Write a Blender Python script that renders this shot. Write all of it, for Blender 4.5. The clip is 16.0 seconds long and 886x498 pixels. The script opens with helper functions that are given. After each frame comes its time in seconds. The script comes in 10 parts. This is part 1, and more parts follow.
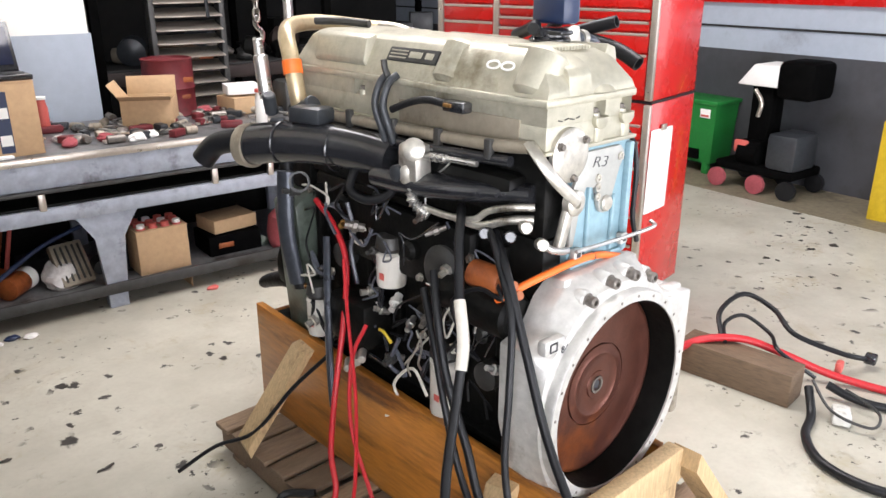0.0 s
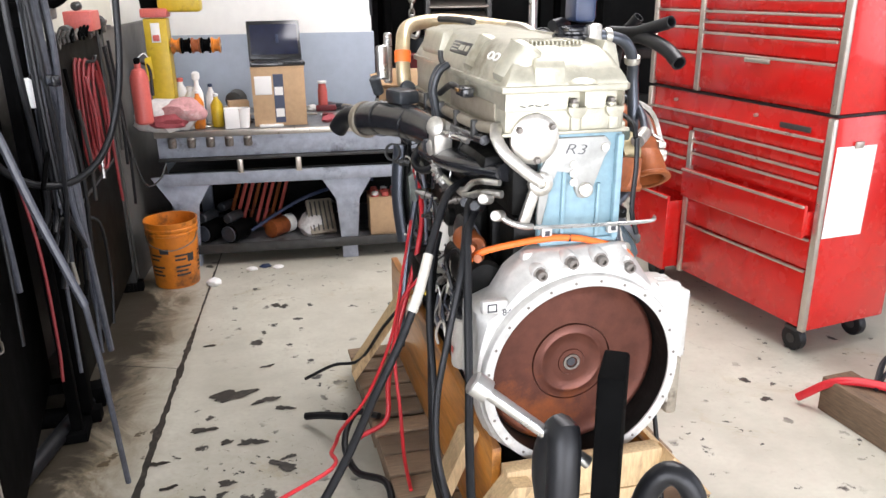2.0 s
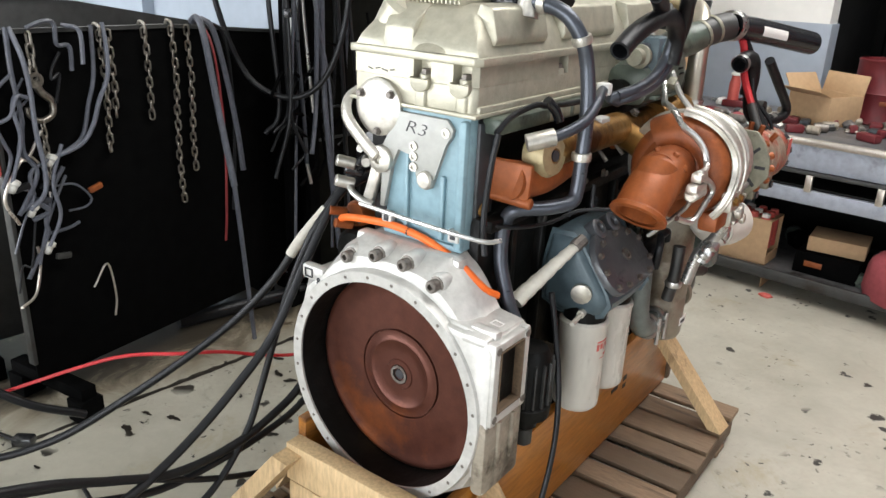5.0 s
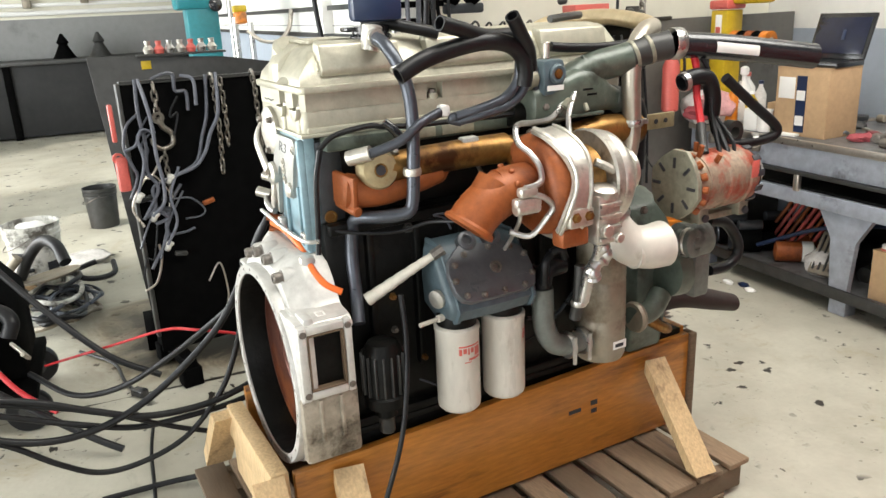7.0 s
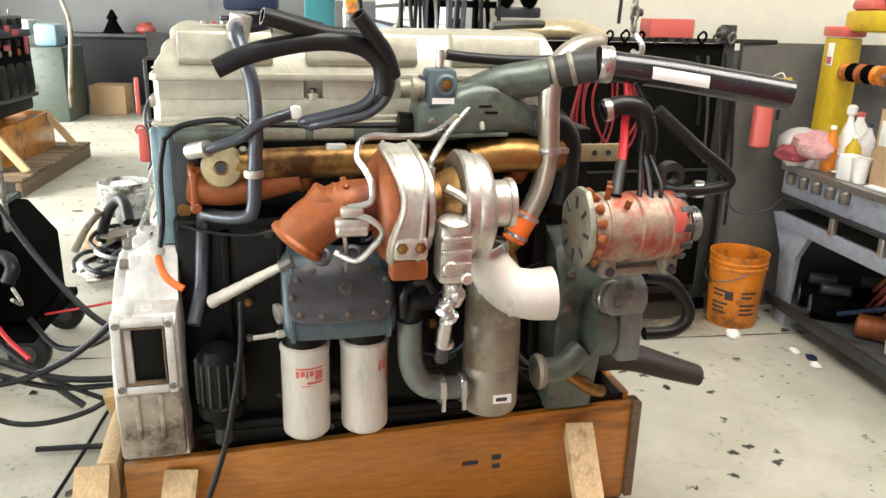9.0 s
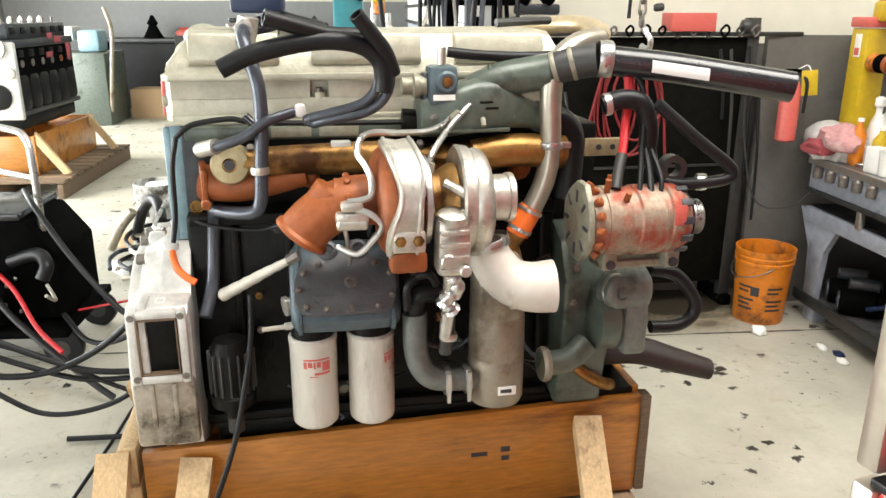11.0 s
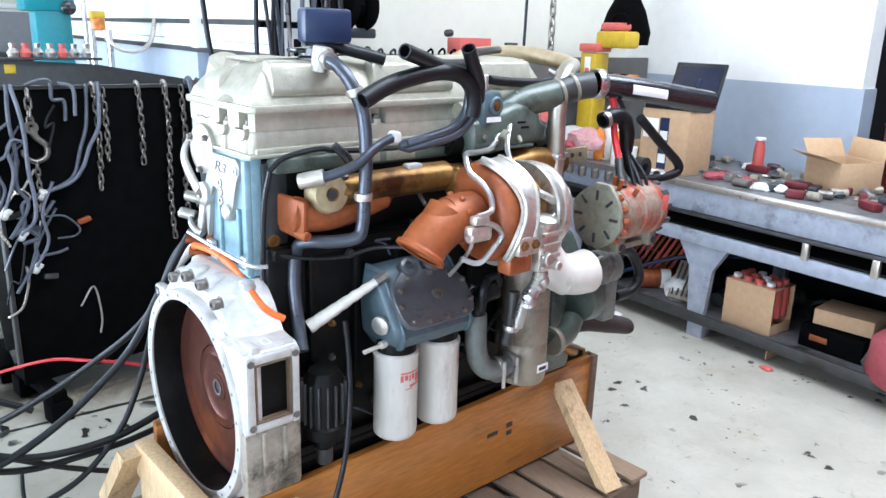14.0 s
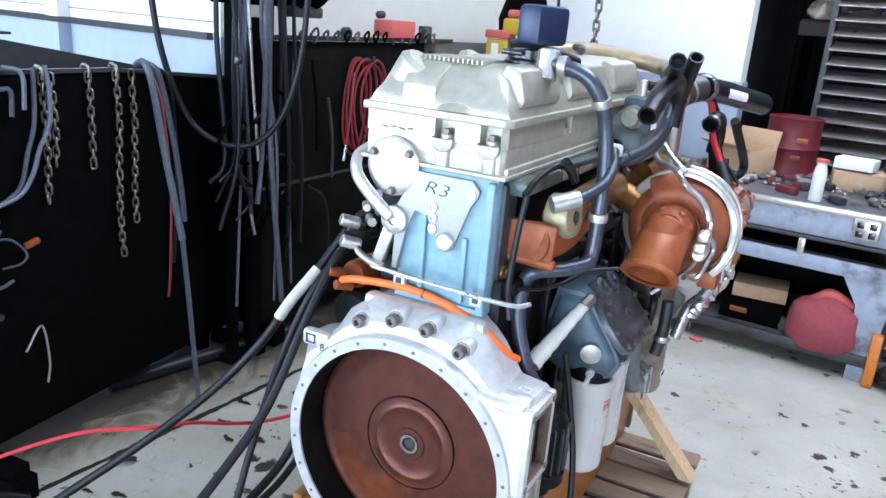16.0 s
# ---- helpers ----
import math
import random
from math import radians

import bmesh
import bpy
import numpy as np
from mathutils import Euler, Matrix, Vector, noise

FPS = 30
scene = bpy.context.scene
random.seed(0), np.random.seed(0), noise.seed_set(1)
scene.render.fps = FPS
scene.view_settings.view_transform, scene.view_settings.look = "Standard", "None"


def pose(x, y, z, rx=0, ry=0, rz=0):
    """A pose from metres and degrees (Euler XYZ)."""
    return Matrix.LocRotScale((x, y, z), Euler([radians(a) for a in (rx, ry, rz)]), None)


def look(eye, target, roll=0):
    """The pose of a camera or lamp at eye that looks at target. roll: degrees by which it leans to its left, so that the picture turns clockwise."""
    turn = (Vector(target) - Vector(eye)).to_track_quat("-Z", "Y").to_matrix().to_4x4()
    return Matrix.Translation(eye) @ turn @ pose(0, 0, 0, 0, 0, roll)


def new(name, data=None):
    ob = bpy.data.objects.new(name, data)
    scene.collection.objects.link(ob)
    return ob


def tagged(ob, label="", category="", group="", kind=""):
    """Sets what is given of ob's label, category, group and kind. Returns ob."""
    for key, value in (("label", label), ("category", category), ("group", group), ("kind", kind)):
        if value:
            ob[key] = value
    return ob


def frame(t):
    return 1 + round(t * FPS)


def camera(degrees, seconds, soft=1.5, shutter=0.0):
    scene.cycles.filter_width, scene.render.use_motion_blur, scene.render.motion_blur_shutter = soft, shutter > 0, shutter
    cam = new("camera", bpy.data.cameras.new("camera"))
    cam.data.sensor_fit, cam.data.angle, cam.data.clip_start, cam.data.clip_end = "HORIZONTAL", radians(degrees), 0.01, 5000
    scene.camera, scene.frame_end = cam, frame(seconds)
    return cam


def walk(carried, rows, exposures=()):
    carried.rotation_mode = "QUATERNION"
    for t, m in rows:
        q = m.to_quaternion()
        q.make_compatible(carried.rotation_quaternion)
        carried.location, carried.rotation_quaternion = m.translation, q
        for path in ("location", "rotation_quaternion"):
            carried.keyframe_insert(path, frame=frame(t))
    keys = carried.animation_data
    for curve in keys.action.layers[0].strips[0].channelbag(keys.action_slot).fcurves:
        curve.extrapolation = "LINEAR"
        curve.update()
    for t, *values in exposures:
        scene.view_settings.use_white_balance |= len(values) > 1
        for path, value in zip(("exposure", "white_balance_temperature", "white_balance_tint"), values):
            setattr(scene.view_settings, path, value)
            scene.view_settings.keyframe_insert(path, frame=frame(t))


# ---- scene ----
cam = camera(60.1, 16.0)
PATH = [
    (0, (-1.514, -1.008, 1.702), (-0.247, 0.381, 1.021), -0.1),
    (0.5, (-1.452, -1.201, 1.693), (-0.371, 0.346, 1.031), -0.9),
    (1, (-1.299, -1.484, 1.691), (-0.448, 0.2, 1.025), -2.9),
    (1.5, (-1.132, -1.656, 1.693), (-0.465, 0.12, 1.06), -4.1),
    (2, (-0.823, -1.747, 1.678), (-0.358, 0.085, 1.024), -0.7),
    (2.5, (-0.506, -1.786, 1.664), (-0.287, 0.086, 0.994), -4.6),
    (3, (-0.141, -1.794, 1.67), (-0.212, 0.09, 1.002), -2.4),
    (3.5, (0.143, -1.725, 1.649), (-0.103, 0.148, 0.992), -4.4),
    (3.7, (0.27, -1.656, 1.619), (-0.12, 0.204, 0.994), -2.3),
    (5.8, (1.412, -0.956, 1.605), (0.072, 0.376, 0.948), -2.4),
    (6, (1.492, -0.877, 1.606), (0.096, 0.415, 0.988), -3.3),
    (6.5, (1.756, -0.685, 1.584), (0.193, 0.416, 0.997), -1.1),
    (7, (1.986, -0.519, 1.599), (0.31, 0.391, 0.998), -2.8),
    (7.5, (2.011, -0.265, 1.564), (0.266, 0.493, 0.946), 0.0),
    (8, (1.987, -0.002, 1.574), (0.207, 0.672, 0.96), 0.5),
    (8.5, (2.02, 0.181, 1.576), (0.199, 0.744, 0.973), 0.3),
    (8.7, (2.061, 0.26, 1.582), (0.219, 0.763, 0.986), 1.4),
    (10.8, (2.186, 0.444, 1.582), (0.308, 0.789, 0.985), 0.0),
    (11, (2.165, 0.41, 1.581), (0.291, 0.773, 0.987), 0.3),
    (11.5, (2.096, 0.259, 1.589), (0.261, 0.774, 0.984), 0.7),
    (12, (2.037, 0.045, 1.579), (0.277, 0.763, 0.959), -0.5),
    (12.5, (2.053, -0.168, 1.595), (0.265, 0.544, 1.052), 1.1),
    (13, (2.113, -0.388, 1.594), (0.397, 0.422, 0.962), 0.8),
    (13.5, (2.021, -0.581, 1.607), (0.441, 0.502, 1.032), 3.1),
    (14, (1.821, -0.762, 1.611), (0.381, 0.515, 1.064), 1.6),
    (14.5, (1.568, -0.807, 1.574), (0.254, 0.567, 0.956), 2.2),
    (15, (1.271, -0.856, 1.606), (0.081, 0.625, 0.981), 2.8),
    (15.5, (1.004, -1.101, 1.6), (0.002, 0.539, 1.047), 4.4),
    (16, (0.757, -1.334, 1.619), (-0.114, 0.37, 1.039), 4.5),
]
walk(cam, [(t, look(eye, target, roll)) for t, eye, target, roll in PATH],
     [(0, -0.12, 6350, 17), (0.6, 0.05, 6350, 17), (1, 0.08, 6300, 18), (1.5, 0.06, 6250, 18), (2, -0.12, 6250, 17), (2.5, -0.34, 6200, 16), (3, -0.55, 6150, 15), (3.6, -0.6, 6150, 13), (5.8, -0.62, 6500, 11), (6.4, -0.42, 6550, 11),
      (7, -0.26, 6650, 9), (8.5, -0.05, 6700, 9), (11.5, 0.06, 6700, 9), (12.3, 0.18, 5900, 10), (13, 0.2, 5500, 10), (14.5, -0.05, 5300, 11), (15.5, -0.12, 5200, 12), (16, -0.3, 5050, 12)])

# ---- world, daylight and exposure ----
world = bpy.data.worlds.new("world")
scene.world = world
world.use_nodes = True
sky = world.node_tree.nodes.new("ShaderNodeTexSky")
sky.sky_type = "NISHITA"
sky.sun_disc = False
sky.sun_elevation = radians(33)
sky.sun_rotation = radians(200)
world.node_tree.links.new(sky.outputs[0], world.node_tree.nodes["Background"].inputs[0])
world.node_tree.nodes["Background"].inputs[1].default_value = 0.12
sun = new("sun", bpy.data.lights.new("sun", "SUN"))
sun.data.energy, sun.data.angle, sun.data.color = 3.8, radians(0.5), (1.0, 0.95, 0.88)
sun.matrix_world = look((-2.2, -9, 5.2), (-3.6, -1.0, 0))


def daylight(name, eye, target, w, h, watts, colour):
    """Area lamp for daylight through an unseen door, or for overhead fill."""
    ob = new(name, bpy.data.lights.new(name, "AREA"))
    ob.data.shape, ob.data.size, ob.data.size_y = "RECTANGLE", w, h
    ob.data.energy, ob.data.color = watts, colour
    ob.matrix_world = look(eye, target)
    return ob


daylight("bay_door_daylight", (-5.9, -4.7, 1.8), (-5.9, 0, 1.7), 6.6, 3.3, 860, (0.93, 0.97, 1.0))
daylight("door_daylight", (0.6, -5.3, 1.3), (0.6, 0, 1.3), 5.0, 2.4, 375, (0.93, 0.97, 1.0))
# this side opening is assumed, to light the engine's exhaust side
daylight("side_door_daylight", (6.3, -2.4, 1.7), (0, -1.2, 1.2), 4.2, 3.0, 150, (0.96, 0.98, 1.0))
# added fill from above; no roof light is in view
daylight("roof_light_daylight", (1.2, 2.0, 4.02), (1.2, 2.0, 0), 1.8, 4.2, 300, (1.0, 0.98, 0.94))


# ---- materials ----
def mat(name, col, rough=0.5, metal=0.0, vary=0.25, scale=6.0, dirt=None, dirt_amt=0.35, dirt_scale=2.5, bump=0.15,
        bump_scale=60.0, spec=0.5, rand=0.0, coat=0.0, stretch=(1, 1, 1)):
    """A surface with fine grain, blotches of dirt or wear, relief and uneven gloss."""
    m = bpy.data.materials.new(name)
    m.use_nodes = True
    nt = m.node_tree
    N, L = nt.nodes, nt.links
    b = N["Principled BSDF"]
    tc = N.new("ShaderNodeTexCoord")
    mp = N.new("ShaderNodeMapping")
    mp.inputs["Scale"].default_value = stretch
    L.new(tc.outputs["Object"], mp.inputs[0])

    def noise_tex(sc, detail=6.0, rgh=0.6):
        n = N.new("ShaderNodeTexNoise")
        n.inputs["Scale"].default_value, n.inputs["Detail"].default_value, n.inputs["Roughness"].default_value = sc, detail, rgh
        L.new(mp.outputs[0], n.inputs["Vector"])
        return n

    def ramp(src, lo, hi):
        r = N.new("ShaderNodeMapRange")
        r.inputs["From Min"].default_value, r.inputs["From Max"].default_value = lo, hi
        L.new(src, r.inputs["Value"])
        return r.outputs[0]

    def mix(fac, a, c):
        x = N.new("ShaderNodeMix")
        x.data_type = "RGBA"
        if isinstance(fac, float):
            x.inputs[0].default_value = fac
        else:
            L.new(fac, x.inputs[0])
        for i, v in ((6, a), (7, c)):
            if isinstance(v, tuple):
                x.inputs[i].default_value = (*v, 1)
            else:
                L.new(v, x.inputs[i])
        return x.outputs[2]

    fine = noise_tex(scale * 6)
    dark = tuple(c * (1 - vary) for c in col)
    light = tuple(min(1, c * (1 + vary)) for c in col)
    colour = mix(ramp(fine.outputs[0], 0.3, 0.7), dark, light)
    if rand:
        oi = N.new("ShaderNodeObjectInfo")
        colour = mix(ramp(oi.outputs["Random"], 0, 1 / rand), colour, tuple(c * 0.35 for c in col))
    if dirt:
        big = noise_tex(dirt_scale, 8.0, 0.68)
        colour = mix(ramp(big.outputs[0], 0.72 - dirt_amt * 0.5, 0.86 - dirt_amt * 0.5), colour, dirt)
    L.new(colour, b.inputs["Base Color"])
    rr = N.new("ShaderNodeMapRange")
    rr.inputs["To Min"].default_value, rr.inputs["To Max"].default_value = max(0.03, rough - 0.12), min(1, rough + 0.16)
    L.new(noise_tex(scale * 2).outputs[0], rr.inputs["Value"])
    L.new(rr.outputs[0], b.inputs["Roughness"])
    b.inputs["Metallic"].default_value = metal
    b.inputs["Specular IOR Level"].default_value = spec
    b.inputs["Coat Weight"].default_value = coat
    if bump:
        bp = N.new("ShaderNodeBump")
        bp.inputs["Strength"].default_value, bp.inputs["Distance"].default_value = bump, 0.004
        L.new(noise_tex(bump_scale, 5.0).outputs[0], bp.inputs["Height"])
        L.new(bp.outputs[0], b.inputs["Normal"])
    return m


GRIME = (0.02, 0.017, 0.014)
M = dict(
    alu=mat("cast_aluminium", (0.58, 0.57, 0.54), 0.46, 0.5, 0.14, 5, (0.20, 0.17, 0.13), 0.26, 4, 0.3, 90),
    alu_bright=mat("bright_cast_aluminium", (0.56, 0.535, 0.48), 0.36, 0.8, 0.18, 8, (0.12, 0.10, 0.075), 0.32, 9, 0.25, 90),
    cover=mat("sand_cast_cover", (0.435, 0.415, 0.33), 0.38, 0.5, 0.14, 5, (0.17, 0.145, 0.09), 0.34, 2.6, 0.3, 140),
    creamcast=mat("cream_cast_plate", (0.37, 0.37, 0.345), 0.45, 0.25, 0.08, 6, (0.36, 0.31, 0.22), 0.2, 7, 0.25, 90),
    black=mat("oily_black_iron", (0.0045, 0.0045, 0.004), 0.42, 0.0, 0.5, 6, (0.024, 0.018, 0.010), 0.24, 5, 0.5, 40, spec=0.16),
    plastic=mat("black_moulded_plastic", (0.016, 0.0165, 0.019), 0.18, 0, 0.3, 8, (0.04, 0.039, 0.037), 0.2, 3, 0.06, 30, spec=0.7),
    blue=mat("blue_engine_paint", (0.215, 0.335, 0.385), 0.42, 0, 0.14, 5, (0.05, 0.055, 0.05), 0.2, 6, 0.2, 60),
    # blue tint allows for skylight on the grey-green filter head
    filterblue=mat("oily_blue_grey_casting", (0.075, 0.108, 0.125), 0.4, 0.1, 0.2, 6, (0.025, 0.028, 0.026), 0.34, 5, 0.25, 70),
    slate=mat("slate_engine_paint", (0.034, 0.038, 0.043), 0.34, 0.15, 0.2, 6, (0.012, 0.012, 0.012), 0.2, 7, 0.2, 80),
    green=mat("greygreen_engine_paint", (0.085, 0.105, 0.085), 0.32, 0.1, 0.22, 6, (0.020, 0.020, 0.014), 0.36, 6, 0.25, 70),
    faceplate=mat("slate_cover_plate", (0.092, 0.096, 0.104), 0.30, 0.2, 0.15, 6, (0.03, 0.03, 0.03), 0.24, 8, 0.25, 90),
    pumpgrey=mat("dull_greygreen_casting", (0.15, 0.165, 0.15), 0.42, 0.15, 0.2, 7, (0.04, 0.038, 0.03), 0.34, 8, 0.3, 80),
    # aluminium with oil stains, darkened for the shade low on the housing
    alu_dark=mat("oily_shaded_aluminium", (0.33, 0.29, 0.23), 0.5, 0.35, 0.2, 6, (0.07, 0.055, 0.038), 0.46, 7, 0.35, 90),
    airhose=mat("dusty_dark_red_hose", (0.20, 0.016, 0.018), 0.5, 0, 0.2, 8, (0.07, 0.02, 0.018), 0.3, 9, 0.05, 60),
    rust=mat("orange_rusted_iron", (0.28, 0.075, 0.018), 0.46, 0.2, 0.2, 9, (0.12, 0.030, 0.012), 0.38, 4, 0.22, 110),
    gold=mat("heat_tinted_iron", (0.29, 0.155, 0.045), 0.36, 0.75, 0.3, 5, (0.07, 0.028, 0.010), 0.48, 6, 0.3, 60),
    creamgold=mat("pale_scorched_iron", (0.40, 0.33, 0.19), 0.45, 0.5, 0.2, 6, (0.20, 0.10, 0.03), 0.3, 9, 0.3, 80),
    fly=mat("rusted_flywheel_steel", (0.105, 0.036, 0.024), 0.33, 0.6, 0.2, 4, (0.26, 0.075, 0.022), 0.3, 3.2, 0.15, 120),
    steel=mat("bare_steel", (0.55, 0.54, 0.52), 0.28, 0.9, 0.12, 8, (0.2, 0.16, 0.12), 0.14, 9, 0.08, 60),
    chrome=mat("warm_steel_pipe", (0.46, 0.42, 0.35), 0.34, 0.85, 0.10, 5, (0.35, 0.26, 0.16), 0.2, 5, 0.05, 60),
    pipe=mat("bluegrey_coated_pipe", (0.075, 0.083, 0.10), 0.30, 0.55, 0.15, 6, (0.03, 0.03, 0.03), 0.12, 6, 0.05, 60),
    rubber=mat("black_rubber", (0.008, 0.0083, 0.0095), 0.40, 0, 0.25, 8, (0.025, 0.025, 0.025), 0.1, 6, 0.1, 90, spec=0.32),
    bolt=mat("dull_bolt_steel", (0.20, 0.18, 0.16), 0.45, 0.7, 0.3, 20, (0.1, 0.05, 0.03), 0.3, 20, 0.1, 90),
    orange=mat("orange_hose", (0.85, 0.16, 0.02), 0.45, 0, 0.1, 8, (0.3, 0.06, 0.02), 0.08, 9, 0.05, 60),
    red=mat("red_cable", (0.46, 0.014, 0.020), 0.42, 0, 0.15, 8, (0.2, 0.01, 0.01), 0.14, 9, 0.05, 60),
    white=mat("white_enamel_canister", (0.57, 0.54, 0.48), 0.28, 0, 0.08, 6, (0.20, 0.165, 0.115), 0.32, 5, 0.05, 60, stretch=(1, 1, 0.3)),
    print_red=mat("red_print", (0.55, 0.11, 0.09), 0.4, 0, 0.15, 30, None),
    # near-black for print, and for the shade in holes, slots and bores
    print_hole_dark=mat("dark_print_and_holes", (0.03, 0.03, 0.035), 0.5, 0, 0.1, 30, None),
    can=mat("dusty_grey_canister", (0.27, 0.235, 0.18), 0.40, 0.35, 0.14, 5, (0.12, 0.085, 0.055), 0.36, 4, 0.15, 80),
    silicone=mat("white_plastic_elbow", (0.58, 0.55, 0.49), 0.4, 0.1, 0.06, 6, (0.28, 0.24, 0.18), 0.24, 4, 0.05, 60),
    alt=mat("red_dusted_alternator", (0.30, 0.23, 0.17), 0.5, 0.4, 0.28, 9, (0.33, 0.055, 0.028), 0.54, 10, 0.3, 90),
    altplate=mat("greenish_dull_plate", (0.27, 0.26, 0.20), 0.5, 0.4, 0.2, 9, (0.1, 0.08, 0.06), 0.26, 9, 0.2, 90),
    tape=mat("white_tape_wrap", (0.56, 0.53, 0.46), 0.6, 0, 0.1, 8, (0.3, 0.26, 0.2), 0.16, 9, 0.4, 40),
    ply=mat("stained_crate_board", (0.42, 0.165, 0.026), 0.32, 0, 0.22, 3, (0.085, 0.030, 0.009), 0.42, 1.6, 0.12, 30, stretch=(5, 0.7, 5), coat=0.15),
    pine=mat("fresh_pine", (0.55, 0.39, 0.21), 0.6, 0, 0.2, 4, (0.20, 0.115, 0.055), 0.32, 2.5, 0.25, 40, stretch=(5, 5, 1)),
    pallet=mat("weathered_pallet_wood", (0.27, 0.185, 0.115), 0.75, 0, 0.25, 4, (0.07, 0.05, 0.035), 0.3, 2.5, 0.4, 40, rand=0.8, stretch=(0.8, 6, 6)),
    wood=mat("oily_timber", (0.13, 0.085, 0.05), 0.7, 0, 0.3, 4, (0.04, 0.03, 0.02), 0.3, 2.5, 0.4, 40, stretch=(6, 0.8, 6)),
    tbred=mat("red_toolbox_enamel", (0.50, 0.010, 0.007), 0.25, 0, 0.04, 3, (0.30, 0.01, 0.008), 0.1, 3, 0.03, 40, coat=0.3),
    # rack colour is darkened to suit the unlit store
    rack=mat("dim_rack_paint", (0.022, 0.012, 0.010), 0.6, 0, 0.2, 6, (0.02, 0.012, 0.01), 0.3, 5, 0.1, 50),
    trim=mat("satin_metal_trim", (0.55, 0.50, 0.44), 0.3, 0.8, 0.08, 8, None, bump=0.05),
    white_wall=mat("white_wall_paint", (0.84, 0.83, 0.79), 0.6, 0, 0.03, 2, (0.62, 0.60, 0.54), 0.16, 1.2, 0.06, 50),
    cream_wall=mat("cream_wall_paint", (0.72, 0.69, 0.58), 0.6, 0, 0.03, 2, (0.55, 0.52, 0.44), 0.2, 1.2, 0.06, 50),
    blue_wall=mat("bluegrey_wall_paint", (0.38, 0.43, 0.50), 0.55, 0, 0.05, 2, (0.24, 0.26, 0.29), 0.24, 1.5, 0.08, 50),
    grey_wall=mat("grey_block_paint", (0.24, 0.24, 0.235), 0.6, 0, 0.06, 2, (0.15, 0.15, 0.15), 0.26, 1.5, 0.15, 50),
    # grey that carries the shade of the corner walls
    corner_paint=mat("shaded_corner_paint", (0.115, 0.11, 0.10), 0.5, 0, 0.1, 3, (0.05, 0.045, 0.04), 0.34, 2.0, 0.1, 50),
    charcoal_wall=mat("charcoal_wall_paint", (0.055, 0.057, 0.064), 0.55, 0, 0.12, 2, (0.03, 0.03, 0.03), 0.28, 1.5, 0.1, 50),
    dirtfloor=mat("oil_browned_concrete", (0.20, 0.17, 0.115), 0.55, 0, 0.2, 4, (0.08, 0.065, 0.04), 0.34, 2.5, 0.2, 40),
    drumred=mat("dull_drum_enamel", (0.13, 0.014, 0.018), 0.5, 0, 0.15, 5, (0.05, 0.012, 0.012), 0.3, 5, 0.1, 50),
    # flat near-black, mostly for the unlit parts store
    near_black=mat("near_black_flat", (0.011, 0.011, 0.011), 0.7, 0, 0.2, 2, (0.016, 0.016, 0.016), 0.3, 1.5, 0.1, 50),
    ceil=mat("ceiling_panel", (0.42, 0.42, 0.40), 0.7, 0, 0.06, 2, (0.3, 0.3, 0.28), 0.2, 1.5, 0.05, 50),
    blackplate=mat("black_steel_plate", (0.0025, 0.0025, 0.0025), 0.7, 0.0, 0.4, 3, (0.010, 0.009, 0.008), 0.12, 3, 0.2, 40, spec=0.02),
    greyplate=mat("scuffed_steel_plate", (0.052, 0.052, 0.050), 0.45, 0.4, 0.2, 3, (0.03, 0.024, 0.018), 0.34, 3, 0.2, 40),
    olive=mat("oily_olive_plate", (0.0055, 0.0054, 0.0042), 0.6, 0.0, 0.4, 3, (0.0025, 0.0025, 0.002), 0.4, 2.5, 0.2, 40, spec=0.05),
    benchpaint=mat("worn_bluegrey_bench_paint", (0.34, 0.37, 0.43), 0.40, 0.1, 0.18, 3, (0.06, 0.057, 0.053), 0.34, 3, 0.2, 50),
    benchtop=mat("oily_steel_benchtop", (0.18, 0.18, 0.183), 0.36, 0.5, 0.2, 4, (0.035, 0.03, 0.025), 0.36, 4, 0.2, 60),
    palecable=mat("pale_cable_jacket", (0.12, 0.128, 0.155), 0.36, 0, 0.2, 8, (0.10, 0.10, 0.11), 0.25, 9, 0.1, 60),
    greycable=mat("greyed_cable_jacket", (0.075, 0.08, 0.098), 0.34, 0, 0.25, 8, (0.04, 0.04, 0.05), 0.3, 9, 0.1, 60),
    chain=mat("dull_chain_steel", (0.28, 0.255, 0.22), 0.36, 0.85, 0.3, 20, (0.1, 0.05, 0.03), 0.3, 20, 0.1, 90),
    pail_orange=mat("orange_pail_plastic", (0.62, 0.19, 0.014), 0.4, 0, 0.1, 5, (0.10, 0.04, 0.015), 0.42, 6, 0.06, 60),
    pail_white=mat("white_pail_plastic", (0.62, 0.61, 0.56), 0.45, 0, 0.08, 5, (0.10, 0.09, 0.075), 0.50, 7, 0.06, 60),
    card=mat("corrugated_card", (0.48, 0.32, 0.18), 0.8, 0, 0.08, 6, (0.36, 0.22, 0.12), 0.2, 4, 0.12, 60),
    paper=mat("white_paper", (0.80, 0.79, 0.76), 0.7, 0, 0.02, 6, (0.70, 0.68, 0.64), 0.12, 6, 0.03, 60),
    yellow=mat("yellow_enamel", (0.52, 0.36, 0.014), 0.4, 0, 0.10, 5, (0.20, 0.13, 0.02), 0.26, 5, 0.05, 60),
    teal=mat("teal_enamel", (0.02, 0.19, 0.22), 0.35, 0, 0.1, 5, (0.02, 0.06, 0.07), 0.16, 5, 0.05, 60),
    green_en=mat("green_enamel", (0.01, 0.17, 0.03), 0.4, 0, 0.08, 5, (0.01, 0.12, 0.03), 0.16, 5, 0.05, 60),
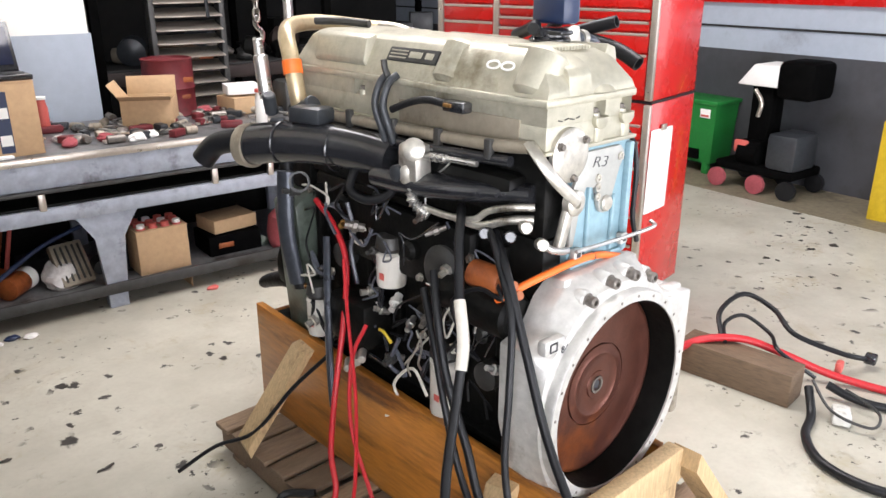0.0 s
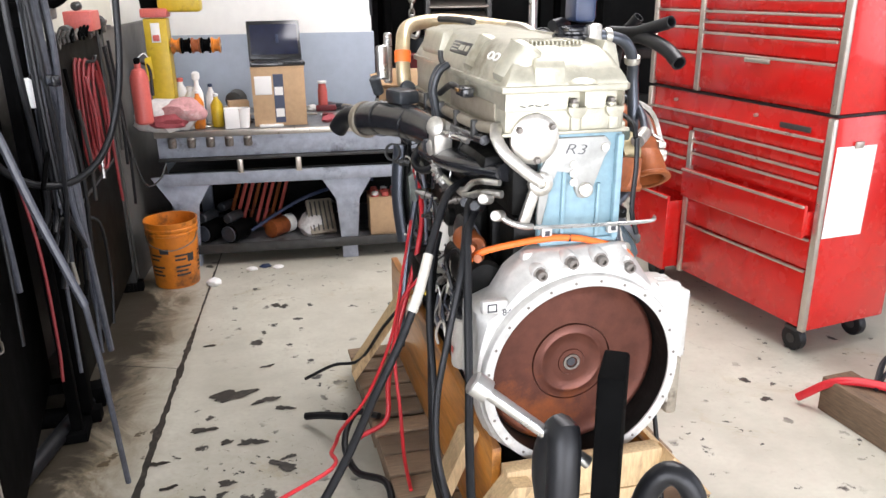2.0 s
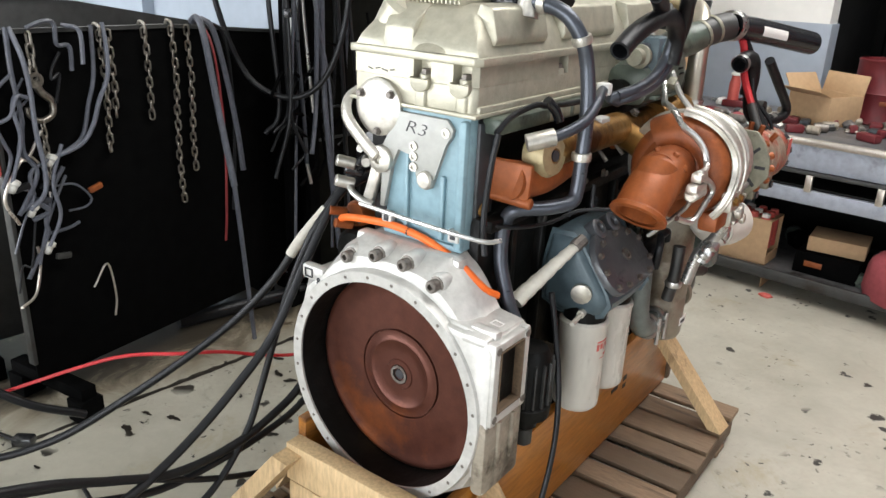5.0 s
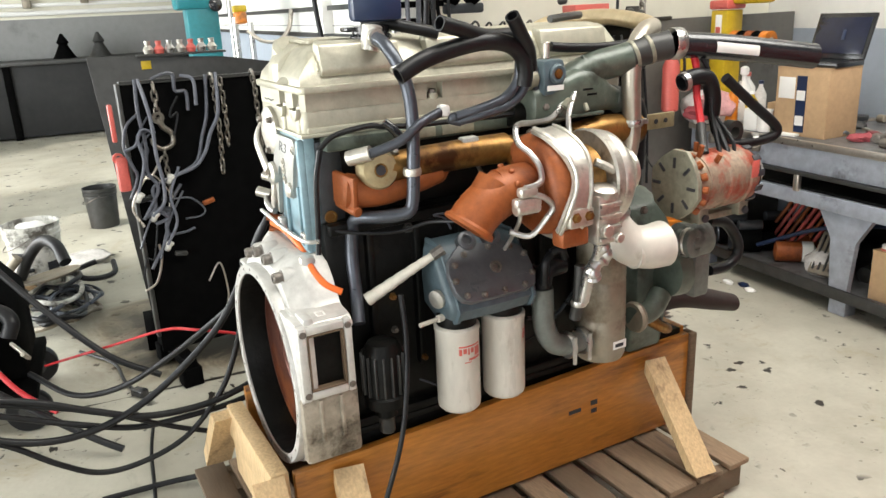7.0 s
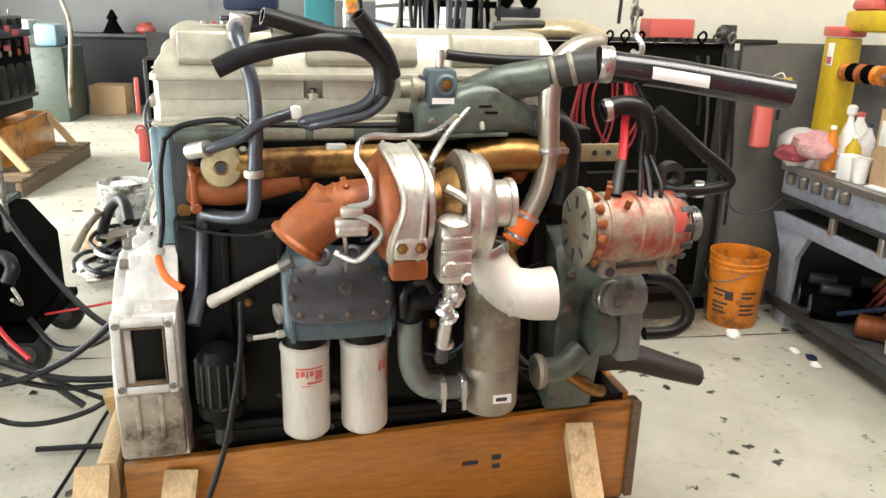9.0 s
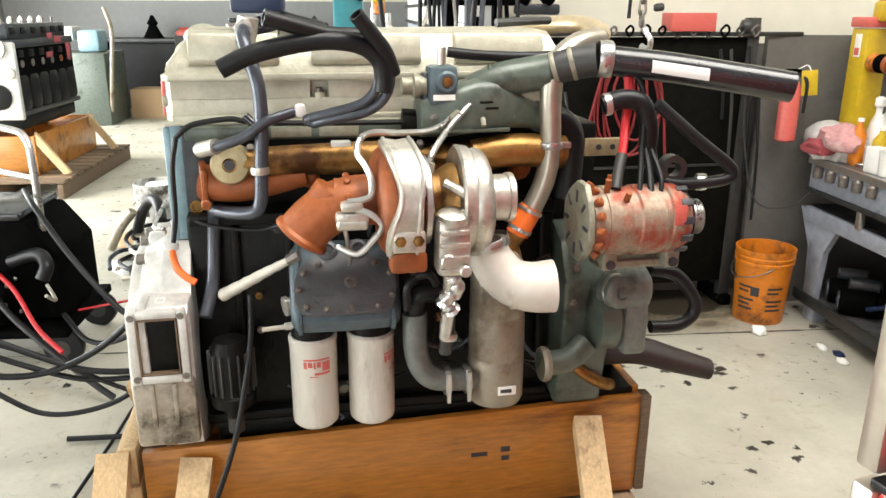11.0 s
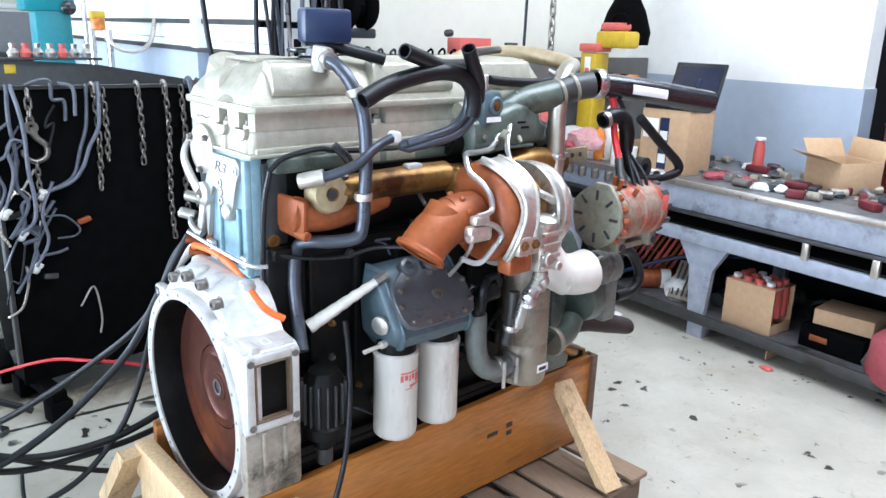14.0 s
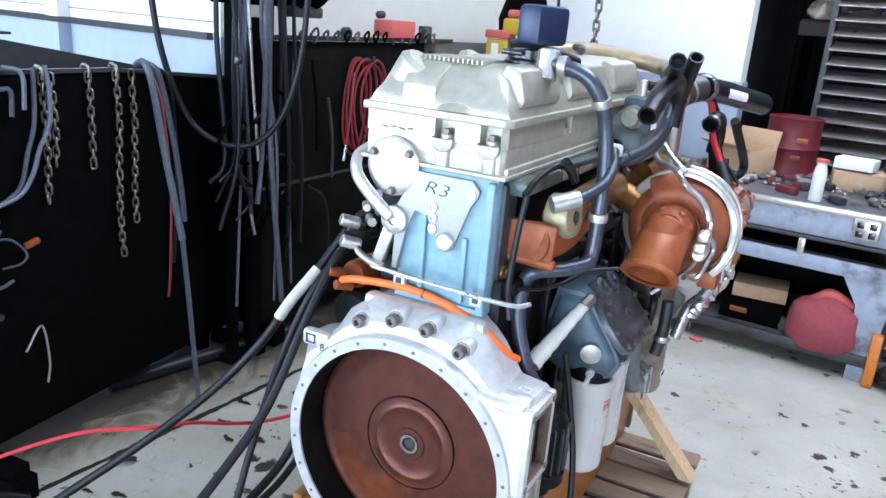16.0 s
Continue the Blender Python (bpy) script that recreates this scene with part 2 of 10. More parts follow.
    pinkcloth=mat("faded_pink_cloth", (0.50, 0.26, 0.26), 0.85, 0, 0.2, 8, (0.62, 0.52, 0.50), 0.3, 7, 0.4, 60),
    oil=mat("dried_oil_on_concrete", (0.022, 0.018, 0.013), 0.5, 0, 0.4, 6, (0.06, 0.05, 0.038), 0.4, 9, 0.1, 60),
    rag=mat("red_shop_cloth", (0.30, 0.06, 0.07), 0.9, 0, 0.15, 8, (0.18, 0.04, 0.05), 0.25, 6, 0.4, 60),
    clear=mat("cloudy_plastic_bag", (0.62, 0.60, 0.58), 0.2, 0, 0.15, 8, (0.42, 0.38, 0.36), 0.25, 6, 0.5, 30),
    bluepl=mat("blue_plastic", (0.012, 0.024, 0.066), 0.35, 0, 0.1, 8, (0.03, 0.05, 0.1), 0.15, 6, 0.05, 60),
    screen=mat("dark_laptop_screen", (0.012, 0.015, 0.035), 0.12, 0, 0.2, 3, None, bump=0),
    tan=mat("tan_pipe_metal", (0.50, 0.40, 0.25), 0.35, 0.6, 0.12, 6, (0.3, 0.2, 0.1), 0.2, 6, 0.1, 60),
)


def floor_material():
    """Worn shop concrete: pale trowelled cement, drifts of dirt, oil drips and blotches, fine cracks."""
    m = bpy.data.materials.new("stained_concrete")
    m.use_nodes = True
    nt = m.node_tree
    N, L = nt.nodes, nt.links
    b = N["Principled BSDF"]
    tc = N.new("ShaderNodeTexCoord")

    def tex(kind, sc, **kw):
        n = N.new(kind)
        n.inputs["Scale"].default_value = sc
        for k, v in kw.items():
            n.inputs[k].default_value = v
        L.new(tc.outputs["Object"], n.inputs["Vector"])
        return n

    def rng(src, lo, hi, to0=0.0, to1=1.0):
        r = N.new("ShaderNodeMapRange")
        for i, v in zip((1, 2, 3, 4), (lo, hi, to0, to1)):
            r.inputs[i].default_value = v
        L.new(src, r.inputs[0])
        return r.outputs[0]

    def mul(a, c):
        x = N.new("ShaderNodeMath")
        x.operation = "MULTIPLY"
        L.new(a, x.inputs[0])
        L.new(c, x.inputs[1])
        return x.outputs[0]

    def mix(f, a, c):
        x = N.new("ShaderNodeMix")
        x.data_type = "RGBA"
        L.new(f, x.inputs[0])
        for i, v in ((6, a), (7, c)):
            if isinstance(v, tuple):
                x.inputs[i].default_value = (*v, 1)
            else:
                L.new(v, x.inputs[i])
        return x.outputs[2]

    col = mix(rng(tex("ShaderNodeTexNoise", 1.6, Detail=8, Roughness=0.65).outputs[0], 0.3, 0.7), (0.36, 0.34, 0.275), (0.55, 0.53, 0.445))
    col = mix(rng(tex("ShaderNodeTexNoise", 45, Detail=4).outputs[0], 0.45, 0.75, 0, 0.35), col, (0.40, 0.375, 0.31))
    col = mix(rng(tex("ShaderNodeTexNoise", 0.7, Detail=9, Roughness=0.7).outputs[0], 0.53, 0.72, 0, 0.55), col, (0.29, 0.265, 0.20))
    # yellow-brown soaked patches, grey scuffed drifts and black traffic grime
    col = mix(rng(tex("ShaderNodeTexNoise", 2.6, Detail=10, Roughness=0.72, Distortion=0.6).outputs[0], 0.56, 0.70, 0, 0.6), col, (0.33, 0.27, 0.15))
    col = mix(rng(tex("ShaderNodeTexNoise", 5.2, Detail=10, Roughness=0.75, Distortion=1.2).outputs[0], 0.60, 0.74, 0, 0.7), col, (0.20, 0.18, 0.14))
    col = mix(mul(rng(tex("ShaderNodeTexNoise", 14, Detail=8, Roughness=0.8, Distortion=2.0).outputs[0], 0.60, 0.68), rng(tex("ShaderNodeTexNoise", 0.9, Detail=4).outputs[0], 0.46, 0.6)), col, (0.09, 0.08, 0.065))
    # scattered oil drips, in drifts
    warp = tex("ShaderNodeTexNoise", 11, Detail=6, Roughness=0.7)
    mixv = N.new("ShaderNodeMix")
    mixv.data_type = "VECTOR"
    mixv.inputs[0].default_value = 0.11
    L.new(tc.outputs["Object"], mixv.inputs[4])
    L.new(warp.outputs["Color"], mixv.inputs[5])
    for sc, rad, lo, hi in ((9.0, 0.19, 0.49, 0.54), (3.4, 0.13, 0.53, 0.57), (22.0, 0.18, 0.52, 0.60), (5.5, 0.16, 0.52, 0.56)):
        v = N.new("ShaderNodeTexVoronoi")
        v.inputs["Scale"].default_value = sc
        L.new(mixv.outputs[1], v.inputs["Vector"])
        spot = rng(v.outputs["Distance"], rad, rad * 0.8)
        drift = rng(tex("ShaderNodeTexNoise", 1.3 + sc * 0.06, Detail=2).outputs[0], lo, hi)
        col = mix(mul(spot, drift), col, (0.035, 0.031, 0.026))
    # ragged brown band along the foot of the partitions, blackest behind them
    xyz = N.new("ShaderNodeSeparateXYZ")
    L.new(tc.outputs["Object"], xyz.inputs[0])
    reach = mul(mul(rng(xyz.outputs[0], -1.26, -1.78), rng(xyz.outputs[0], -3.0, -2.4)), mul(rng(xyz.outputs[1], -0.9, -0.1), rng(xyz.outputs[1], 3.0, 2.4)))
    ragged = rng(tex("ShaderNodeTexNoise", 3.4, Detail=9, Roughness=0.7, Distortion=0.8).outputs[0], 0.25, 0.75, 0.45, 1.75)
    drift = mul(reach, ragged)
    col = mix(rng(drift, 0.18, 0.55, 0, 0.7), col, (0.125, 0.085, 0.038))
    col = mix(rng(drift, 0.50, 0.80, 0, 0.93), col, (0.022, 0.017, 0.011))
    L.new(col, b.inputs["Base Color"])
    L.new(rng(tex("ShaderNodeTexNoise", 2.2, Detail=6).outputs[0], 0.3, 0.7, 0.34, 0.62), b.inputs["Roughness"])
    bp = N.new("ShaderNodeBump")
    bp.inputs["Strength"].default_value, bp.inputs["Distance"].default_value = 0.25, 0.004
    L.new(tex("ShaderNodeTexNoise", 30, Detail=8).outputs[0], bp.inputs["Height"])
    L.new(bp.outputs[0], b.inputs["Normal"])
    return m


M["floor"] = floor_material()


# ---- building blocks ----
def B():
    return bmesh.new()


def box(bm, c, s, bev=0.0, rot=None, taper=1.0):
    """A box of size s about c, with rounded edges."""
    r = bmesh.ops.create_cube(bm, size=1.0)
    vs = r["verts"]
    for v in vs:
        k = taper if v.co.z > 0 else 1.0
        v.co = Vector((v.co.x * s[0] * k, v.co.y * s[1] * k, v.co.z * s[2]))
    if bev:
        es = list({e for v in vs for e in v.link_edges})
        g = bmesh.ops.bevel(bm, geom=es, offset=min(bev, min(s) * 0.45), segments=2, affect="EDGES", profile=0.5)
        vs = list({v for f in g["faces"] for v in f.verts} | {v for v in vs if v.is_valid})
    mx = Matrix.Translation(c) @ (Euler([radians(a) for a in rot]).to_matrix().to_4x4() if rot else Matrix.Identity(4))
    bmesh.ops.transform(bm, matrix=mx, verts=vs)
    return bm


def frame_of(d):
    d = Vector(d).normalized()
    u = d.cross(Vector((0, 0, 1)))
    if u.length < 1e-3:
        u = d.cross(Vector((0, 1, 0)))
    u.normalize()
    return d, u, u.cross(d)


def lathe(bm, a, axis, prof, n=28, caps=True):
    """Turn a profile of (radius, distance along the axis) about the axis through a."""
    a = Vector(a)
    d, u, w = frame_of(axis)
    rings = []
    for r, h in prof:
        rings.append([bm.verts.new(a + d * h + (u * math.cos(t) + w * math.sin(t)) * r) for t in
                      [2 * math.pi * i / n for i in range(n)]])
    for p, q in zip(rings, rings[1:]):
        for i in range(n):
            j = (i + 1) % n
            bm.faces.new((p[i], p[j], q[j], q[i]))
    if caps:
        bm.faces.new(list(reversed(rings[0])))
        bm.faces.new(rings[-1])
    return bm


def cyl(bm, a, b, r, r2=None, n=20, bev=0.0):
    a, b = Vector(a), Vector(b)
    h = (b - a).length
    r2 = r if r2 is None else r2
    prof = [(r, 0), (r2, h)] if not bev else [(r - bev, 0), (r, bev), (r2, h - bev), (r2 - bev, h)]
    return lathe(bm, a, b - a, prof, n)


def spline(pts, k=6):
    pts = [Vector(p) for p in pts]
    if len(pts) < 3 or k < 2:
        return pts
    ext = [pts[0] * 2 - pts[1]] + pts + [pts[-1] * 2 - pts[-2]]
    out = []
    for i in range(1, len(ext) - 2):
        p0, p1, p2, p3 = ext[i - 1:i + 3]
        for j in range(k):
            t = j / k
            out.append(0.5 * (2 * p1 + (p2 - p0) * t + (2 * p0 - 5 * p1 + 4 * p2 - p3) * t * t + (3 * p1 - p0 - 3 * p2 + p3) * t ** 3))
    out.append(pts[-1])
    return out


def tube(bm, pts, r, n=10, k=6, hollow=False, r2=None, squash=1.0, wave=0.0, wave_len=0.02):
    """A bent round bar, pipe or hose along pts; hollow leaves its ends open."""
    ps = spline(pts, k)
    r2 = r if r2 is None else r2
    rings, u = [], None
    m = len(ps)
    run = 0.0
    for i, p in enumerate(ps):
        d = (ps[min(i + 1, m - 1)] - ps[max(i - 1, 0)]).normalized()
        u = frame_of(d)[1] if u is None else (u - d * u.dot(d)).normalized()
        w = d.cross(u)
        if i:
            run += (p - ps[i - 1]).length
        rr = r + (r2 - r) * i / (m - 1) + wave * math.sin(run / wave_len * 2 * math.pi)
        rings.append([bm.verts.new(p + (u * math.cos(t) + w * math.sin(t) * squash) * rr) for t in
                      [2 * math.pi * q / n for q in range(n)]])
    for p, q in zip(rings, rings[1:]):
        for i in range(n):
            j = (i + 1) % n
            bm.faces.new((p[i], p[j], q[j], q[i]))
    for ring, inward, rev in ((rings[0], ps[1] - ps[0], True), (rings[-1], ps[-2] - ps[-1], False)):
        if hollow:
            c = sum((v.co for v in ring), Vector()) / n
            inn = [bm.verts.new(c + (v.co - c) * 0.78) for v in ring]
            deep = [bm.verts.new(v.co + inward.normalized() * r * 2.2) for v in inn]
            for i in range(n):
                j = (i + 1) % n
                fs = ((ring[i], ring[j], inn[j], inn[i]), (inn[i], inn[j], deep[j], deep[i]))
                for f in fs:
                    bm.faces.new(f if not rev else tuple(reversed(f)))
            bm.faces.new(deep)
        else:
            bm.faces.new(list(reversed(ring)) if rev else ring)
    return bm


def prism(bm, poly, axis, lo, hi, bev=0.0):
    """Extrude an outline along an axis: x takes (y, z), y takes (x, z), z takes (x, y)."""
    def at(p, h):
        return {"x": (h, p[0], p[1]), "y": (p[0], h, p[1]), "z": (p[0], p[1], h)}[axis]
    a = [bm.verts.new(at(p, lo)) for p in poly]
    b = [bm.verts.new(at(p, hi)) for p in poly]
    n = len(poly)
    fs = [bm.faces.new(a), bm.faces.new(list(reversed(b)))]
    for i in range(n):
        j = (i + 1) % n
        fs.append(bm.faces.new((a[j], a[i], b[i], b[j])))
    if bev:
        es = list({e for f in fs for e in f.edges})
        bmesh.ops.bevel(bm, geom=es, offset=bev, segments=2, affect="EDGES", profile=0.5)
    return bm


def loft(bm, sections, closed=True):
    """Join rings of equal count, with both ends closed."""
    rings = [[bm.verts.new(p) for p in s] for s in sections]
    n = len(rings[0])
    for p, q in zip(rings, rings[1:]):
        for i in range(n):
            j = (i + 1) % n
            bm.faces.new((p[i], p[j], q[j], q[i]))
    bm.faces.new(list(reversed(rings[0])))
    bm.faces.new(rings[-1])
    return bm


def hexbolt(bm, p, axis, r=0.011, h=0.012):
    lathe(bm, p, axis, [(r * 1.35, 0), (r * 1.35, h * 0.25), (r, h * 0.25), (r, h * 0.9), (r * 0.8, h)], 6)
    return bm


def finish(name, bm, material, smooth=38):
    bmesh.ops.recalc_face_normals(bm, faces=bm.faces[:])
    me = bpy.data.meshes.new(name)
    bm.to_mesh(me)
    bm.free()
    me.materials.append(M[material] if isinstance(material, str) else material)
    me.shade_smooth()
    me.set_sharp_from_angle(angle=radians(smooth))
    return me


def part(name, bm, material, parent, label=""):
    """Link a bmesh as one mesh object under a thing or part."""
    ob = new(name, finish(name, bm, material))
    ob.parent = parent
    if label:
        tagged(ob, label)
    return ob


def thing(name, label, category, m=None, group="", kind=""):
    """An empty at the base of a thing, to carry its parts."""
    ob = new(name)
    ob.empty_display_size = 0.1
    ob.matrix_world = m or Matrix.Identity(4)
    return tagged(ob, label, category, group, kind)


def solo(name, bm, material, label, category, m=None, group="", kind=""):
    """A thing of one mesh."""
    ob = new(name, finish(name, bm, material))
    if m:
        ob.matrix_world = m
    return tagged(ob, label, category, group, kind)


def words(txt, size, m, parent, name="marking", material="print_hole_dark", depth=0.0006, bold=0.0):
    """Lettering as a thin mesh."""
    c = bpy.data.curves.new(name, "FONT")
    c.body, c.size, c.extrude, c.align_x, c.offset = txt, size, depth, "CENTER", bold
    tmp = bpy.data.objects.new(name, c)
    scene.collection.objects.link(tmp)
    me = bpy.data.meshes.new_from_object(tmp.evaluated_get(bpy.context.evaluated_depsgraph_get()))
    bpy.data.objects.remove(tmp)
    me.materials.clear()
    me.materials.append(M[material])
    me.transform(m)
    ob = new(name, me)
    ob.parent = parent
    return ob

# ---- the building ----
ROOM = pose(0, 0, 0, 0, 0, -5.7)           # the shop's walls stand a little askew to the engine


def slab(name, lo, hi, material, label, bev=0.0):
    bm = B()
    box(bm, [(a + b) / 2 for a, b in zip(lo, hi)], [b - a for a, b in zip(lo, hi)], bev)
    return solo(name, bm, material, label, name.split("_")[0], ROOM, kind="structure")


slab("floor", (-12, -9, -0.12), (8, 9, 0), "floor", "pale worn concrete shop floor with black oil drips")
# near-black slab puts the store's lack of light into the floor colour
slab("floor_store", (-0.2, 4.90, 0), (4.75, 8.2, 0.003), "near_black", "near-black floor slab painted for the unlit parts store")
slab("ceiling", (-12, -5.6, 4.1), (8, 9, 4.25), "ceil", "plain grey shop ceiling")
# back wall: blue-grey dado, white above, and the opening to the dark store beside it
slab("wall_back_lower", (-2.5, 3.84, 0), (-0.275, 3.98, 1.365), "blue_wall", "blue-grey painted lower half of the back wall")
slab("wall_back_upper", (-2.5, 3.84, 1.365), (-0.29, 3.98, 4.1), "white_wall", "bright white upper half of the back wall")
# store walls are coloured near-black to carry the gloom of the unlit room
slab("wall_store_back", (-0.6, 8.2, 0), (8, 8.35, 4.1), "near_black", "rear wall of the unlit parts store, painted near-black")
slab("wall_store_side", (-0.55, 3.98, 0), (-0.4, 8.2, 4.1), "near_black", "side wall of the unlit parts store, painted near-black")
slab("wall_lintel", (-0.29, 3.84, 2.3), (4.75, 3.98, 4.1), "near_black", "dark lintel over the opening to the store")
# wall of the far bay, and the side wall behind the olive partition from its corner on
slab("wall_bay_lower", (-8.6, 1.12, 0), (-1.9, 1.26, 1.455), "blue_wall", "blue-grey painted lower half of the bay wall")
slab("wall_bay_upper", (-8.6, 1.12, 1.455), (-1.9, 1.26, 4.1), "white_wall", "white panelled upper half of the bay wall")
slab("trim_bay_rail", (-8.6, 1.085, 1.44), (-1.95, 1.12, 1.47), "greyplate", "dark rail along the bay wall")
slab("trim_bay_rail_upper", (-8.6, 1.085, 1.615), (-1.95, 1.12, 1.645), "greyplate", "dark rail along the bay wall")
slab("trim_bay_seam", (-8.6, 1.112, 1.515), (-1.95, 1.12, 1.521), "grey_wall", "thin seam in the white wall panels")
slab("trim_bay_post", (-3.17, 1.05, 0), (-3.06, 1.12, 1.44), "blue_wall", "blue-grey steel post on the bay wall")
slab("trim_bay_post_upper", (-3.17, 1.05, 1.47), (-3.06, 1.12, 2.6), "white_wall", "white painted upper part of the wall post")
slab("wall_side_lower", (-2.16, 1.26, 0), (-2.03, 3.84, 1.42), "corner_paint", "grey lower half of the side wall")
slab("wall_side_upper", (-2.16, 1.26, 1.42), (-2.03, 3.84, 4.1), "cream_wall", "cream upper half of the side wall")
# front wall stands out of view; pier and low lintel hold sun off the engine
slab("wall_front_left", (-12, -5.6, 0), (-9, -5.4, 4.1), "grey_wall", "grey block wall beside the open door")
slab("wall_front_right", (3.6, -5.6, 0), (8, -5.4, 4.1), "grey_wall", "grey block wall beside the open door")
slab("wall_front_top", (-9, -5.6, 3.6), (-2.2, -5.4, 4.1), "grey_wall", "grey lintel over the bay door")
slab("wall_front_pier", (-2.2, -5.6, 0), (-1.7, -5.4, 4.1), "grey_wall", "unseen grey pier added beside the bay door")
slab("wall_front_top_right", (-1.7, -5.6, 2.6), (3.6, -5.4, 4.1), "grey_wall", "unseen low lintel added to keep sun off the engine")
# added panel; its grey stands in for the shaded corner wall
slab("corner_panel", (-1.84, 2.66, 0), (-1.80, 3.83, 1.47), "corner_paint", "added grey panel for the shaded corner by the bench")
slab("wall_far_left_lower", (-11.9, -5.4, 0), (-11.7, 9, 1.72), "grey_wall", "grey block lower half of the far wall")
slab("wall_far_left_upper", (-11.9, -5.4, 1.72), (-11.7, 9, 4.1), "cream_wall", "cream upper half of the far wall")
slab("wall_bay_back", (-11.7, 3.98, 0), (-2.65, 4.12, 4.1), "grey_wall", "grey rear wall of the far bay")
slab("wall_right_lower", (4.75, -0.2, 0), (4.9, 8.2, 1.06), "charcoal_wall", "charcoal painted lower half of the right wall")
slab("wall_right_upper", (4.75, -0.2, 1.06), (4.9, 8.2, 4.1), "blue_wall", "blue-grey upper half of the right wall")
slab("trim_right_seam", (4.735, -0.2, 1.245), (4.75, 8.2, 1.262), "near_black", "dark seam along the right wall")
slab("trim_red_beam", (4.70, -0.2, 1.45), (4.75, 8.2, 1.60), "tbred", "red steel beam along the right wall")
slab("wall_right_front", (4.75, -5.4, 3.3), (4.9, -0.2, 4.1), "grey_wall", "grey lintel over the assumed side door")
slab("floor_edge", (4.02, -0.2, 0), (4.75, 3.84, 0.0015), "dirtfloor", "oil-browned strip of concrete along the right wall")
# saw-cut joints in the concrete
def ragged_joint(name, a, b, wide, label):
    """A joint with crumbled, oil-filled edges, lying 1 mm over the slab."""
    rnd = random.Random(len(name) * 7 + int(wide * 1000))
    a, b = Vector((*a, 0.001)), Vector((*b, 0.001))
    n = int((b - a).length / 0.03)
    d = (b - a).normalized()
    side = Vector((-d.y, d.x, 0))
    bm = B()
    prev, lump = None, 0.5
    for i in range(n + 1):
        lump = max(0.15, min(1.6, lump + rnd.uniform(-0.28, 0.28)))
        p = a + (b - a) * (i / n)
        w = wide * lump
        cur = [bm.verts.new(p + side * (w * rnd.uniform(0.4, 0.8))), bm.verts.new(p - side * (w * rnd.uniform(0.4, 0.8)))]
        if prev:
            bm.faces.new((prev[0], prev[1], cur[1], cur[0]))
        prev = cur
    return solo(name, bm, "oil", label, "floor", ROOM, kind="structure")


ragged_joint("floor_joint", (-1.372, -5.3), (-1.388, 3.3), 0.016, "dark oil-filled joint in the concrete")
ragged_joint("floor_joint_cross", (-2.4, 1.80), (-1.38, 1.515), 0.008, "thin dark cross joint in the concrete")

# ---- the engine ----
ENG = pose(0.003, 0, 0.664, 0, 0.5, 0)
eng = thing("diesel_engine", "large six-cylinder truck diesel engine, grimy, standing in a wooden crate", "engine", ENG)


def eq(*pts):
    """Engine points lie about the crankshaft's rear end."""
    return [Vector(p) for p in pts]


def outline(th, poly):
    """Distance from the crank axis to a star-shaped outline, along the angle th."""
    d = Vector((math.cos(th), math.sin(th)))
    best = 0.0
    for (x1, z1), (x2, z2) in zip(poly, poly[1:] + poly[:1]):
        ex, ez = x2 - x1, z2 - z1
        den = d.x * ez - d.y * ex
        if abs(den) < 1e-9:
            continue
        t = (x1 * ez - z1 * ex) / den
        s = (x1 * d.y - z1 * d.x) / den
        if t > 0 and -1e-6 <= s <= 1 + 1e-6:
            best = max(best, t)
    return best


